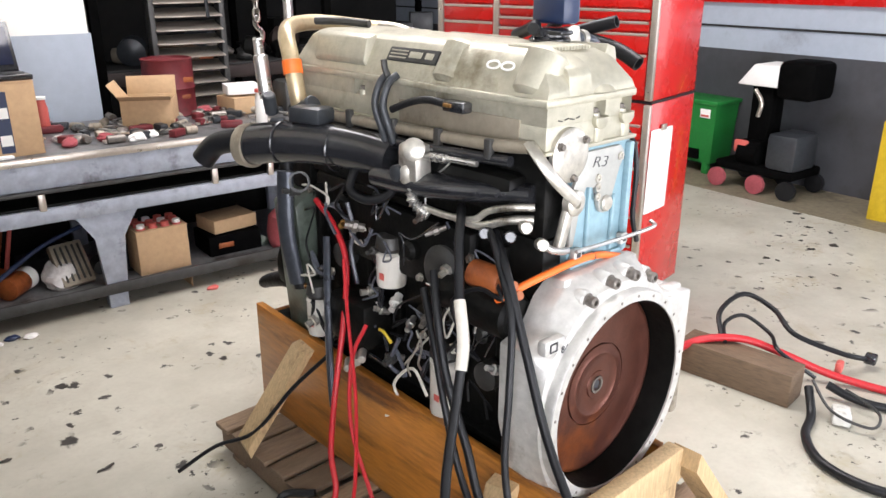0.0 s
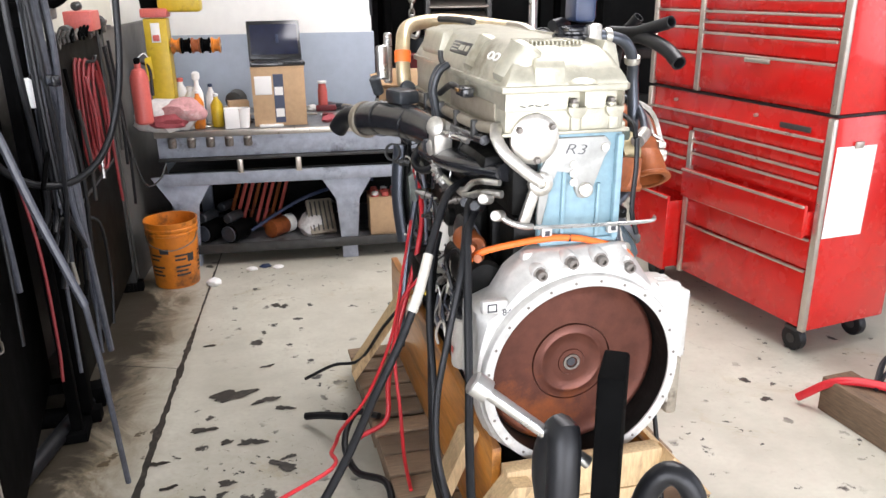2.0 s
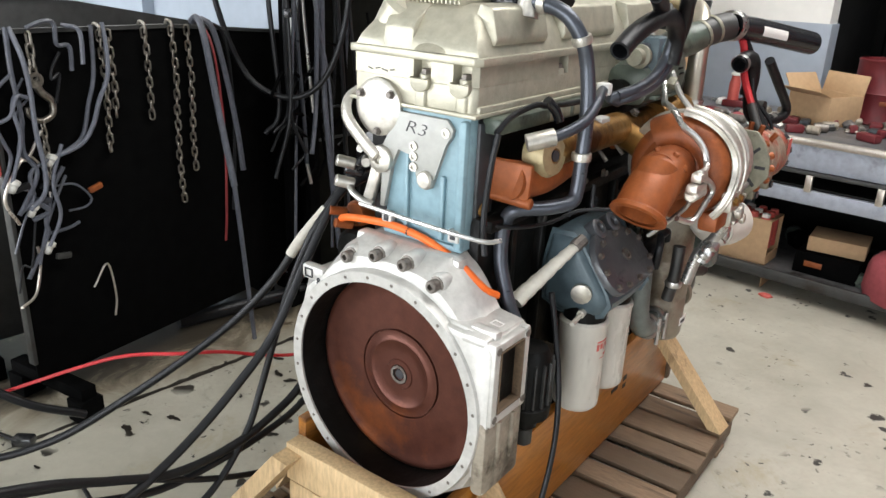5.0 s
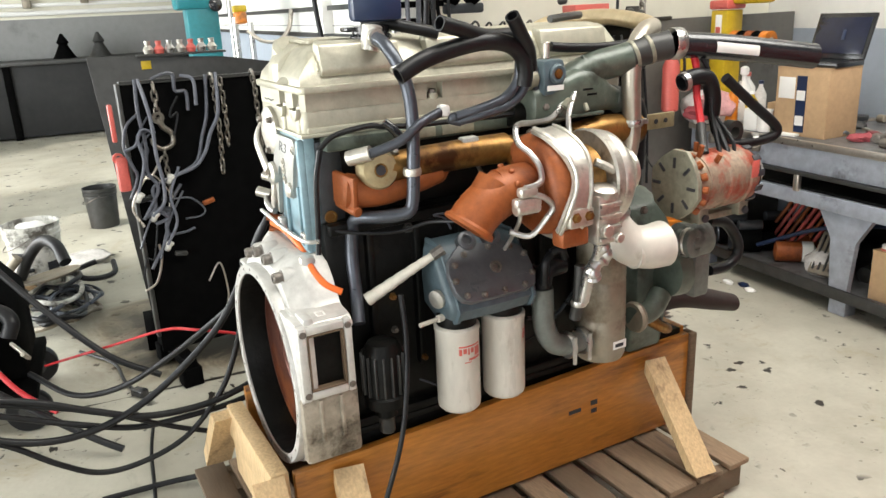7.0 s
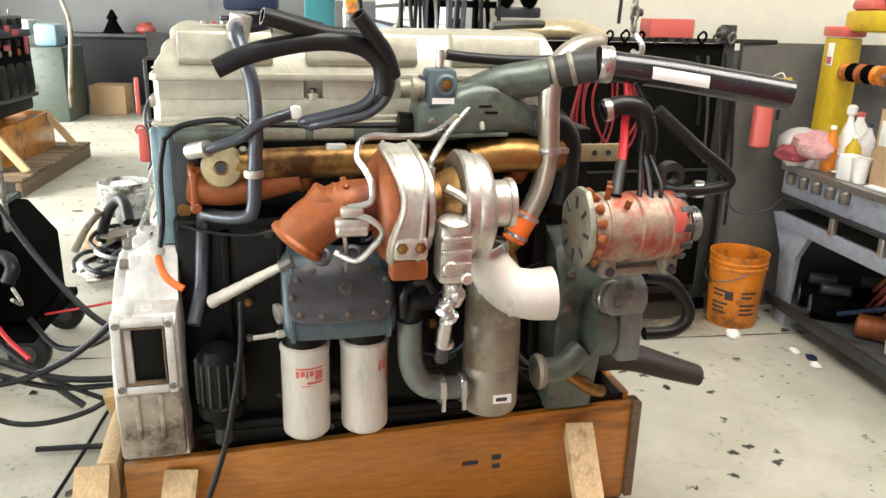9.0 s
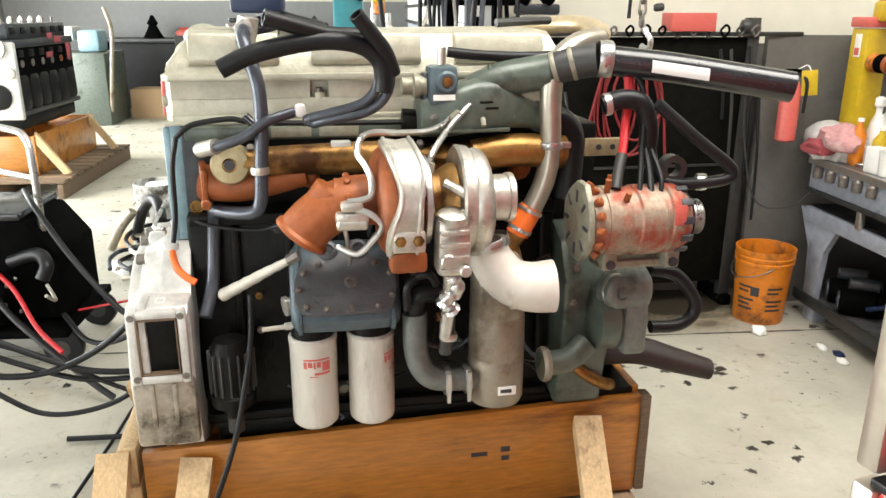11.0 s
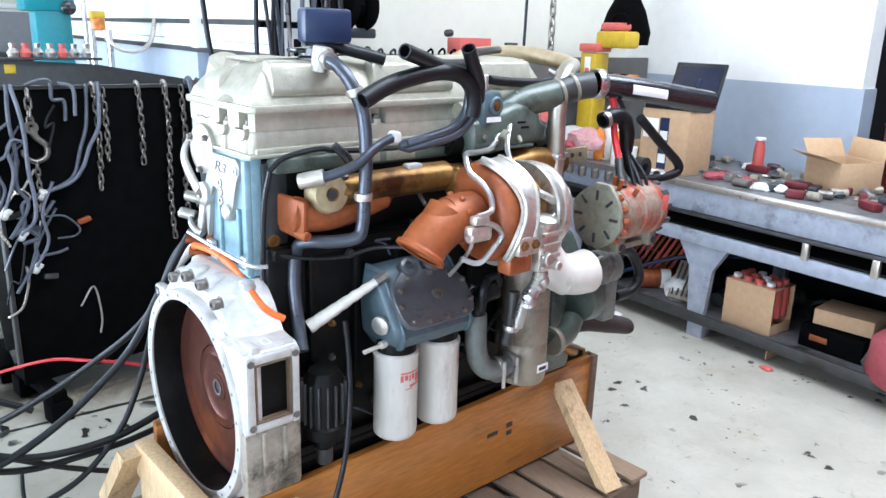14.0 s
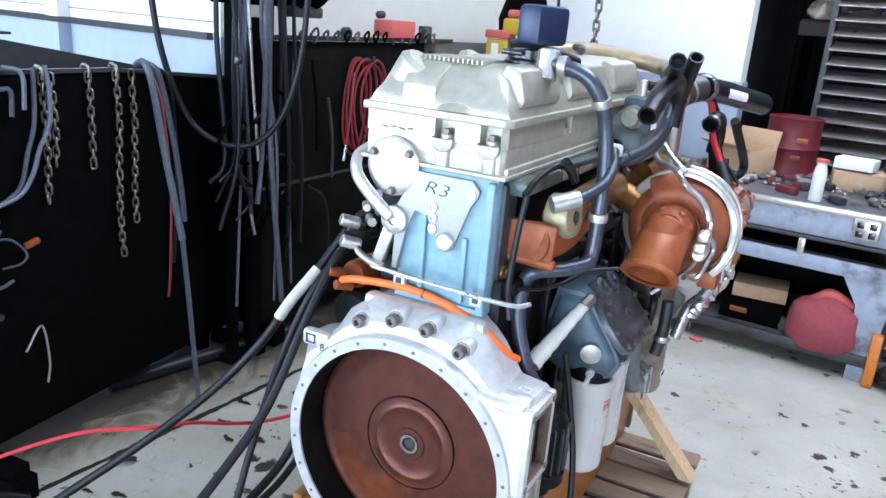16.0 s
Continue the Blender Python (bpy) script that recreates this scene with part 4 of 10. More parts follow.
    lathe(tb, ty(0.585), (0, 1, 0), [(0.06, 0), (0.085, 0.01), (0.09, 0.06), (0.07, 0.08)], 32)
    part("turbine_scroll", tb, "rust", t, "orange-rusted turbine scroll")
    part("turbine_foot", tube(B(), eq((0.40, 0.64, 0.50), (0.33, 0.66, 0.53), (0.25, 0.68, 0.555)), 0.036, 14, 4), "gold", t)
    part("turbine_outlet", tube(B(), eq((0.46, 0.62, 0.494), (0.460, 0.575, 0.497), (0.460, 0.53, 0.494), (0.460, 0.49, 0.482), (0.459, 0.455, 0.462), (0.457, 0.428, 0.437), (0.456, 0.412, 0.416)), 0.060, 32, 8, hollow=True, r2=0.060), "rust", t, "orange-rusted exhaust elbow")
    d = Vector((-0.001, -0.016, -0.021))
    part("outlet_lip", lathe(B(), (0.456, 0.412, 0.416), d, [(0.059, -0.014), (0.068, -0.006), (0.069, 0.003), (0.063, 0.006), (0.052, 0.004)], 36, caps=False), "rust", t)
    for a, rr in ((20, 0.07), (60, 0.08), (110, 0.075)):
        part("cast_knob", lathe(B(), (0.46 + 0.056 * math.cos(radians(a)), 0.52, 0.50 + 0.056 * math.sin(radians(a))), (math.cos(radians(a)), 0, math.sin(radians(a))), [(0.008, -0.01), (0.008, 0.004), (0.005, 0.006)], 10), "rust", t)
    part("turbine_shield", lathe(B(), ty(0.640), (0, 1, 0), [(0.118, 0), (0.141, 0.006), (0.145, 0.014), (0.138, 0.022), (0.143, 0.03), (0.138, 0.038), (0.110, 0.042)], 48, caps=False), "alu_bright", t, "bright turbine heat shield ring")
    secs, edges = [], ([], [])
    for q in range(15):
        a = radians(-42 + 130 * q / 14)
        yc, hw = 0.645 + 0.010 * math.sin(3.2 * a), 0.040 - 0.012 * math.exp(-((a - 0.25) / 0.35) ** 2)
        secs.append([Vector((AX[0] + r * math.cos(a), yc + d, AX[2] + r * math.sin(a))) for r, d in ((0.138, -hw), (0.148, -hw), (0.151, -hw * 0.5), (0.147, 0), (0.151, hw * 0.5), (0.148, hw), (0.138, hw))])
        for e, d in zip(edges, (-0.75, 0.75)):
            e.append(Vector((AX[0] + 0.151 * math.cos(a), yc + hw * d, AX[2] + 0.151 * math.sin(a))))
    part("shield_flange", loft(B(), secs), "alu_bright", t, "wavy bright shield strip round the turbine")
    for e in edges:
        part("shield_ridge", tube(B(), e, 0.0055, 8, 2), "alu_bright", t)
    part("shield_pad", box(B(), (0.596, 0.645, 0.432), (0.03, 0.075, 0.05), 0.008), "alu_bright", t)
    for y in (0.625, 0.665):
        part("shield_bolt", hexbolt(B(), (0.611, y, 0.436), (1, 0, 0), 0.010, 0.010), "gold", t)
    part("shield_foot", box(B(), (0.56, 0.648, 0.375), (0.05, 0.085, 0.05), 0.01), "rust", t)
    part("bearing_housing", lathe(B(), ty(0.682), (0, 1, 0), [(0.09, 0), (0.075, 0.012), (0.070, 0.05), (0.085, 0.075), (0.09, 0.09)], 32), "gold", t)
    part("band_clamp", lathe(B(), ty(0.69), (0, 1, 0), [(0.100, 0), (0.106, 0.004), (0.106, 0.016), (0.100, 0.02)], 40, caps=False), "steel", t)
    cs = B()
    grid = []
    for i in range(n + 1):
        a = 2 * math.pi * i / n
        rr = 0.020 + 0.024 * (i / n)
        ring = []
        for j in range(k):
            b = 2 * math.pi * j / k
            rad = 0.092 + rr * math.cos(b)
            ring.append(cs.verts.new((AX[0] + rad * math.cos(-a - 2.0), 0.822 + rr * 0.9 * math.sin(b), AX[2] + rad * math.sin(-a - 2.0))))
        grid.append(ring)
    for p, q in zip(grid, grid[1:]):
        for j in range(k):
            m2 = (j + 1) % k
            cs.faces.new((p[j], p[m2], q[m2], q[j]))
    lathe(cs, ty(0.775), (0, 1, 0), [(0.125, 0), (0.130, 0.006), (0.126, 0.03), (0.09, 0.06), (0.066, 0.085)], 40)
    part("compressor_scroll", cs, "alu_bright", t, "bright cast compressor scroll")
    part("compressor_inlet", lathe(B(), ty(0.85), (0, 1, 0), [(0.066, 0), (0.056, 0.012), (0.056, 0.05), (0.060, 0.053), (0.060, 0.066), (0.050, 0.066), (0.048, 0.0)], 36, caps=False), "alu_bright", t)
    # black disc painted as the shade inside the inlet
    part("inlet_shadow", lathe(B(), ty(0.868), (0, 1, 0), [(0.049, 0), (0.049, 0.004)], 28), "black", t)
    # actuator
    ac = part("actuator", box(B(), (0.555, 0.752, 0.405), (0.07, 0.078, 0.135), 0.014), "alu_bright", t, "lumpy bright turbo actuator")
    for dz in (-0.05, -0.02, 0.01, 0.04):
        part("actuator_rib", box(B(), (0.592, 0.752, 0.405 + dz), (0.012, 0.07, 0.012), 0.004), "alu_bright", ac)
    part("actuator_cap", lathe(B(), (0.56, 0.752, 0.465), (0.2, 0, 1), [(0.036, 0), (0.036, 0.018), (0.028, 0.024), (0.01, 0.028)], 20), "alu_bright", ac)
    part("actuator_boss", cyl(B(), (0.59, 0.735, 0.38), (0.607, 0.735, 0.38), 0.018, n=14, bev=0.003), "alu_bright", ac)
    part("actuator_boss", cyl(B(), (0.59, 0.775, 0.355), (0.607, 0.775, 0.355), 0.014, n=14, bev=0.003), "alu_bright", ac)
    part("actuator_lever", tube(B(), eq((0.57, 0.77, 0.48), (0.575, 0.80, 0.505), (0.56, 0.765, 0.535), (0.545, 0.735, 0.55)), 0.011, 8, 5), "alu_bright", ac)
    part("actuator_link", tube(B(), eq((0.565, 0.745, 0.34), (0.545, 0.75, 0.29), (0.51, 0.755, 0.24), (0.49, 0.75, 0.15)), 0.016, 10, 5), "steel", ac)
    part("foil_wrap", tube(B(), eq((0.56, 0.74, 0.345), (0.56, 0.765, 0.30), (0.54, 0.74, 0.265), (0.52, 0.76, 0.23)), 0.018, 10, 6, wave=0.004, wave_len=0.013), "steel", ac)
    # oil and coolant lines
    for pts, r in ((((0.245, 0.874, 0.727), (0.268, 0.818, 0.682), (0.305, 0.745, 0.642), (0.335, 0.665, 0.640), (0.372, 0.590, 0.648), (0.404, 0.556, 0.640), (0.432, 0.545, 0.612), (0.462, 0.560, 0.588), (0.482, 0.571, 0.560), (0.495, 0.568, 0.528), (0.500, 0.545, 0.519), (0.500, 0.515, 0.516)), 0.0078),
                   (((0.418, 0.714, 0.572), (0.405, 0.724, 0.603), (0.335, 0.776, 0.648), (0.275, 0.845, 0.700), (0.245, 0.880, 0.722)), 0.0075),
                   (((0.492, 0.505, 0.470), (0.480, 0.512, 0.430), (0.430, 0.520, 0.372), (0.395, 0.523, 0.335)), 0.0055),
                   (((0.500, 0.530, 0.500), (0.508, 0.565, 0.488), (0.512, 0.590, 0.462), (0.505, 0.572, 0.430), (0.492, 0.535, 0.392), (0.470, 0.490, 0.405)), 0.0075)):
        part("oil_line", tube(B(), eq(*pts), r, 8, 6), "steel", eng)
    part("line_union", cyl(B(), (0.262, 0.850, 0.705), (0.238, 0.888, 0.731), 0.0135, n=8, bev=0.002), "alu_bright", eng)
    part("line_union", cyl(B(), (0.422, 0.712, 0.558), (0.416, 0.716, 0.582), 0.012, n=6, bev=0.002), "alu_bright", eng)
    part("line_clip", box(B(), (0.300, 0.800, 0.672), (0.022, 0.030, 0.022), 0.004, rot=(40, 0, 0)), "altplate", eng)
    part("valve_fitting", box(B(), (0.545, 0.525, 0.478), (0.03, 0.075, 0.028), 0.008), "alu_bright", t)
    part("valve_fitting", box(B(), (0.548, 0.525, 0.505), (0.028, 0.05, 0.024), 0.007), "alu_bright", t)
    part("valve_fitting", cyl(B(), (0.545, 0.49, 0.465), (0.545, 0.56, 0.465), 0.017, n=12, bev=0.004), "alu_bright", t)


exhaust_side()


def filters_side():
    # the head's bolted face leans back: it looks up and out
    fo, fs, fn = Vector((0.377, 0, 0.220)), Vector((-0.648, 0, 0.762)), Vector((0.762, 0, 0.648))

    def on_face(y, s, d=0.0):
        return fo + fs * s + fn * d + Vector((0, y, 0))
    prof = ((0.362, 0.204), (0.372, 0.178), (0.356, 0.146), (0.318, 0.130), (0.24, 0.128), (0.19, 0.150), (0.18, 0.24), (0.20, 0.335), (0.258, 0.336), (0.276, 0.326))
    mid = Vector((0.275, 0, 0.225))
    secs = []
    for y, k in ((0.376, 0.72), (0.380, 0.84), (0.390, 0.94), (0.410, 1.0), (0.52, 1.02), (0.615, 1.0), (0.640, 0.94), (0.650, 0.82), (0.653, 0.72)):
        secs.append([mid + (Vector((x, 0, z)) - mid) * k + Vector((0, y, 0)) for x, z in prof])
    pl = part("filter_head", loft(B(), secs), "filterblue", eng, "blue-grey oil filter head")
    for y in (0.398, 0.632):
        part("head_rib", loft(B(), [[mid + (Vector((x, 0, z)) - mid) * k + Vector((0, y + dy, 0)) for x, z in prof] for dy, k in ((-0.006, 1.0), (-0.004, 1.05), (0.004, 1.05), (0.006, 1.0))]), "filterblue", pl)
    face = [(0.400, -0.010), (0.424, -0.020), (0.600, -0.020), (0.628, -0.010), (0.641, 0.020), (0.640, 0.085), (0.622, 0.112), (0.594, 0.124), (0.566, 0.142), (0.528, 0.134), (0.490, 0.142), (0.452, 0.146), (0.424, 0.128), (0.398, 0.104), (0.386, 0.070), (0.386, 0.016)]
    fb_ = B()
    rings = []
    cy, cs_ = 0.514, 0.060
    for d, k in ((-0.012, 1.0), (0.002, 1.0), (0.006, 0.985), (0.007, 0.96)):
        rings.append([on_face(cy + (y - cy) * k, cs_ + (q - cs_) * k, d) for y, q in face])
    fp = part("face_plate", loft(fb_, rings), "faceplate", eng, "dark slate bolted cover plate")
    for y, q in ((0.414, 0.0), (0.464, -0.008), (0.526, -0.008), (0.592, -0.006), (0.628, 0.022), (0.628, 0.080), (0.592, 0.108), (0.528, 0.120), (0.450, 0.112), (0.412, 0.088), (0.398, 0.045)):
        part("plate_screw", hexbolt(B(), on_face(y, q, 0.006), fn, 0.0075, 0.010), "bolt", fp)
    part("centre_plug", lathe(B(), on_face(0.527, 0.06, 0.006), fn, [(0.017, 0), (0.017, 0.006), (0.009, 0.007), (0.008, 0.002)], 16), "bolt", fp)
    for y in (0.462, 0.588):
        part("cast_lettering", box(B(), on_face(y, 0.028, 0.0068), (0.0012, 0.055, 0.008), rot=(0, -40.4, 0)), "faceplate", fp)
    for y in (0.474, 0.552):
        part("port_boss", lathe(B(), on_face(y, 0.150, 0.0), fn, [(0.027, -0.02), (0.027, 0.010), (0.023, 0.013), (0.015, 0.013), (0.012, 0.004)], 20), "faceplate", fp)
        part("port_hole", lathe(B(), on_face(y, 0.150, 0.0), fn, [(0.012, 0.0), (0.012, 0.005)], 14), "print_hole_dark", fp)
    part("side_port", lathe(B(), (0.30, 0.388, 0.205), (0.35, -1, -0.1), [(0.020, 0), (0.020, 0.018), (0.026, 0.020), (0.026, 0.030), (0.012, 0.033)], 14), "alu_bright", pl)
    for y in (0.427, 0.578):
        f = thing_part("oil_filter", "white spin-on oil filter with red print")
        part("filter_can", lathe(B(), (0.296, y, -0.137), (0, 0, 1), [(0.03, 0.002), (0.052, 0.002), (0.0595, 0.010), (0.061, 0.02), (0.061, 0.235), (0.063, 0.240), (0.063, 0.250), (0.058, 0.256), (0.04, 0.258)], 36), "white", f)
        part("filter_collar", lathe(B(), (0.296, y, 0.118), (0, 0, 1), [(0.055, 0), (0.056, 0.02), (0.05, 0.045)], 28), "black", f)
        turn = 8 if y < 0.5 else 62
        for dz, hgt, a0, a1 in ((0.066, 0.005, -34, 32), (0.044, 0.019, -34, -26), (0.048, 0.015, -23, -13), (0.044, 0.019, -10, -5), (0.048, 0.015, -2, 8), (0.036, 0.026, 11, 32), (0.026, 0.007, -8, 32), (0.020, 0.003, -20, 0)):
            bm = B()
            lo = [bm.verts.new((0.296 + 0.0615 * math.cos(radians(a + turn)), y + 0.0615 * math.sin(radians(a + turn)), dz)) for a in np.linspace(a0, a1, 6)]
            hi = [bm.verts.new((v.co.x, v.co.y, dz + hgt)) for v in lo]
            for q in range(5):
                bm.faces.new((lo[q], lo[q + 1], hi[q + 1], hi[q]))
            part("print_block", bm, "print_red", f)
    # cooler canister
    c = thing_part("cooler_canister", "dusty grey upright oil cooler canister")
    part("canister_body", lathe(B(), (0.318, 0.915, -0.105), (0, 0, 1), [(0.05, 0), (0.070, 0.006), (0.076, 0.02), (0.076, 0.13), (0.0745, 0.134), (0.0745, 0.142), (0.076, 0.146), (0.074, 0.25), (0.0725, 0.254), (0.0725, 0.262), (0.074, 0.266), (0.073, 0.36), (0.066, 0.40), (0.05, 0.42)], 40), "can", c)
    part("canister_tag", box(B(), (0.393, 0.928, -0.045), (0.003, 0.05, 0.026), 0.001), "paper", c)
    part("tag_mark", box(B(), (0.3955, 0.925, -0.045), (0.002, 0.03, 0.010)), "print_hole_dark", c)
    part("canister_inlet", tube(B(), eq((0.33, 0.87, -0.03), (0.34, 0.80, -0.025), (0.342, 0.73, -0.01), (0.335, 0.695, 0.05), (0.33, 0.69, 0.17)), 0.032, 16, 6), "pumpgrey", c, "grey bent coolant pipe")
    for y, in ((0.775,), (0.83,)):
        part("inlet_clamp", lathe(B(), (0.338, y, -0.027), (0, 1, 0), [(0.040, -0.008), (0.042, 0), (0.040, 0.008)], 20), "steel", c)
        part("clamp_bolt", cyl(B(), (0.375, y, -0.075), (0.375, y, 0.01), 0.006, n=8), "steel", c)
    part("upper_hose", tube(B(), eq((0.33, 0.69, 0.17), (0.335, 0.70, 0.22), (0.33, 0.76, 0.225)), 0.026, 14, 5), "rubber", c)
    part("thin_hose", tube(B(), eq((0.37, 0.69, 0.28), (0.38, 0.665, 0.26), (0.375, 0.665, 0.20)), 0.011, 10, 5), "rubber", c)
    part("thin_hose", tube(B(), eq((0.37, 0.69, 0.285), (0.375, 0.72, 0.29), (0.37, 0.74, 0.26)), 0.011, 10, 5), "rubber", c)
    part("drain_line", tube(B(), eq((0.40, 0.77, 0.24), (0.40, 0.765, 0.15), (0.39, 0.76, 0.08)), 0.017, 12, 5), "greyplate", c)
    part("drain_clamp", lathe(B(), (0.40, 0.766, 0.13), (0, 0, 1), [(0.022, -0.008), (0.024, 0), (0.022, 0.008)], 16), "steel", c)
    # white elbow with its clamp
    e = part("charge_elbow", tube(B(), eq((0.415, 0.855, 0.385), (0.420, 0.868, 0.335), (0.435, 0.91, 0.285), (0.452, 0.962, 0.270), (0.458, 1.018, 0.271)), 0.050, 28, 7, hollow=True, r2=0.066), "silicone", eng, "dusty white charge air elbow")
    part("elbow_clamp", lathe(B(), (0.415, 0.858, 0.378), (0.05, 0.3, -1), [(0.054, -0.012), (0.056, -0.008), (0.056, 0.008), (0.054, 0.012)], 32, caps=False), "steel", e)
    # pump body and taped tube
    tt = part("taped_tube", tube(B(), eq((0.216, 0.203, 0.208), (0.234, 0.262, 0.243), (0.252, 0.320, 0.278), (0.270, 0.378, 0.312)), 0.024, 14, 6, wave=0.0013, wave_len=0.034, r2=0.015, squash=0.7), "tape", eng, "tube end wrapped in white tape")
    part("tube_nut", cyl(B(), (0.270, 0.376, 0.311), (0.279, 0.405, 0.328), 0.016, n=8), "bolt", tt)
    pf = part("drain_fitting", tube(B(), eq((0.31, 0.385, 0.150), (0.316, 0.350, 0.149), (0.322, 0.302, 0.148)), 0.006, 10, 4), "tape", eng, "pale drain fitting by the oil filter")
    part("fitting_nut", cyl(B(), (0.311, 0.380, 0.150), (0.3145, 0.358, 0.1495), 0.0105, n=8, bev=0.002), "tape", pf)
    # ribbed black motor low at the rear
    rm = part("ribbed_motor", lathe(B(), (0.265, 0.215, -0.12), (0, 0, 1), [(0.02, 0), (0.03, 0.01), (0.03, 0.035), (0.058, 0.045), (0.060, 0.075), (0.053, 0.08), (0.053, 0.20), (0.04, 0.225), (0.02, 0.23)], 28), "black", eng, "dark ribbed motor on the block side")
    for i in range(16):
        a = 2 * math.pi * i / 16
        part("motor_rib", box(B(), (0.265 + 0.055 * math.cos(a), 0.215 + 0.055 * math.sin(a), 0.02), (0.012, 0.005, 0.115), 0.002, rot=(0, 0, math.degrees(a))), "greyplate", rm)
    part("motor_stem", cyl(B(), (0.265, 0.215, -0.165), (0.265, 0.215, -0.115), 0.022, n=14, bev=0.004), "greyplate", rm)


filters_side()


def front_end():
    al = thing_part("alternator", "red-dusted alternator with leads")
    part("stator", lathe(B(), (0.43, 1.13, 0.425), (0, 1, 0), [(0.07, 0), (0.088, 0.006), (0.088, 0.06), (0.083, 0.064), (0.083, 0.085), (0.088, 0.09), (0.088, 0.15), (0.084, 0.154), (0.084, 0.165), (0.089, 0.17), (0.087, 0.20), (0.07, 0.225), (0.03, 0.23)], 36), "alt", al)
    part("rear_cap", lathe(B(), (0.43, 1.095, 0.425), (0, 1, 0), [(0.05, 0), (0.082, 0.004), (0.085, 0.012), (0.085, 0.04)], 32), "alt", al)
    part("end_plate", prism(B(), [(0.43 + r * math.cos(radians(a)), 0.425 + r * math.sin(radians(a))) for a, r in ((-75, 0.098), (-45, 0.092), (-15, 0.096), (15, 0.092), (45, 0.098), (68, 0.110), (95, 0.104), (125, 0.092), (155, 0.096), (190, 0.090), (220, 0.096), (255, 0.10))], "y", 1.078, 1.094, 0.003), "altplate", al, "dull green-grey end plate")
    for i, a in enumerate((-50, -26, -2, 22, 46, 70, 94)):
        part("terminal_stud", cyl(B(), (0.43 + 0.082 * math.cos(radians(a)), 1.105, 0.425 + 0.082 * math.sin(radians(a))), (0.43 + 0.096 * math.cos(radians(a)), 1.115, 0.425 + 0.096 * math.sin(radians(a))), 0.011, n=8, bev=0.002), "rust", al)
    for a in range(0, 360, 45):
        part("vent_slot", box(B(), (0.43 + 0.066 * math.cos(radians(a)), 1.084, 0.425 + 0.066 * math.sin(radians(a))), (0.030, 0.018, 0.009), 0.001, rot=(0, -a, 0)), "print_hole_dark", al)
    for a in range(10, 370, 30):
        part("vent_slot", box(B(), (0.43 + 0.086 * math.cos(radians(a)), 1.335, 0.425 + 0.086 * math.sin(radians(a))), (0.008, 0.03, 0.018), 0.001, rot=(0, -a, 0)), "print_hole_dark", al)
    part("pulley", lathe(B(), (0.43, 1.36, 0.425), (0, 1, 0), [(0.03, 0), (0.045, 0.01), (0.045, 0.016), (0.04, 0.02), (0.045, 0.024), (0.04, 0.028), (0.045, 0.032), (0.04, 0.036), (0.045, 0.04), (0.02, 0.05)], 28), "steel", al)
    part("fan", lathe(B(), (0.43, 1.352, 0.425), (0, 1, 0), [(0.07, 0), (0.072, 0.004), (0.07, 0.008)], 28), "black", al)
    part("warning_label", box(B(), (0.5175, 1.31, 0.455), (0.003, 0.03, 0.05), 0.001), "print_red", al)
    for y in (1.155, 1.32):
        part("mounting_ear", box(B(), (0.45, y, 0.335), (0.06, 0.04, 0.055), 0.008), "altplate", al)
        part("ear_bolt", cyl(B(), (0.481, y, 0.325), (0.487, y, 0.325), 0.012, n=12), "print_hole_dark", al)
    part("saddle", box(B(), (0.42, 1.235, 0.315), (0.07, 0.20, 0.02), 0.004), "altplate", al)
    part("top_ear", lathe(B(), (0.40, 1.335, 0.545), (1, 0, 0), [(0.035, -0.015), (0.035, 0.015), (0.018, 0.015), (0.018, -0.015)], 20, caps=False), "greyplate", al)
    for i, (dx, dz) in enumerate(((0.03, 0.09), (0.0, 0.092), (0.055, 0.07))):
        part("terminal", cyl(B(), (0.43 + dx, 1.14 + i * 0.02, 0.425 + dz * 0.85), (0.43 + dx * 1.3, 1.14 + i * 0.02, 0.425 + dz * 1.25), 0.008, n=8), "rust", al)
    # battery leads
    for pts, r, m in ((((0.30, 1.21, 0.815), (0.345, 1.225, 0.76), (0.37, 1.215, 0.66), (0.41, 1.195, 0.585), (0.45, 1.165, 0.515)), 0.011, "red"),
                      (((0.33, 1.23, 0.80), (0.37, 1.26, 0.72), (0.40, 1.25, 0.60), (0.47, 1.22, 0.48), (0.50, 1.19, 0.39)), 0.007, "rubber"),
                      (((0.36, 1.27, 0.62), (0.42, 1.265, 0.55), (0.48, 1.25, 0.47), (0.50, 1.24, 0.40)), 0.009, "rubber"),
                      (((0.38, 1.28, 0.60), (0.45, 1.285, 0.53), (0.47, 1.27, 0.48)), 0.006, "rubber")):
        part("lead", tube(B(), eq(*pts), r, 8, 6), m, al)
    part("lead_wrap", tube(B(), eq((0.41, 1.195, 0.585), (0.43, 1.18, 0.55), (0.455, 1.165, 0.51)), 0.014, 10, 3), "greyplate", al)
    # belt arm and bent bar beside the alternator
    part("heater_elbow", tube(B(), eq((0.365, 1.155, 0.70), (0.37, 1.20, 0.715), (0.375, 1.25, 0.705), (0.375, 1.275, 0.65), (0.37, 1.28, 0.60)), 0.024, 14, 6, hollow=True), "rubber", eng, "black rubber heater elbow")
    part("elbow_band", lathe(B(), (0.366, 1.165, 0.703), (0.1, 1, 0.2), [(0.027, -0.008), (0.028, 0), (0.027, 0.008)], 18, caps=False), "steel", eng)
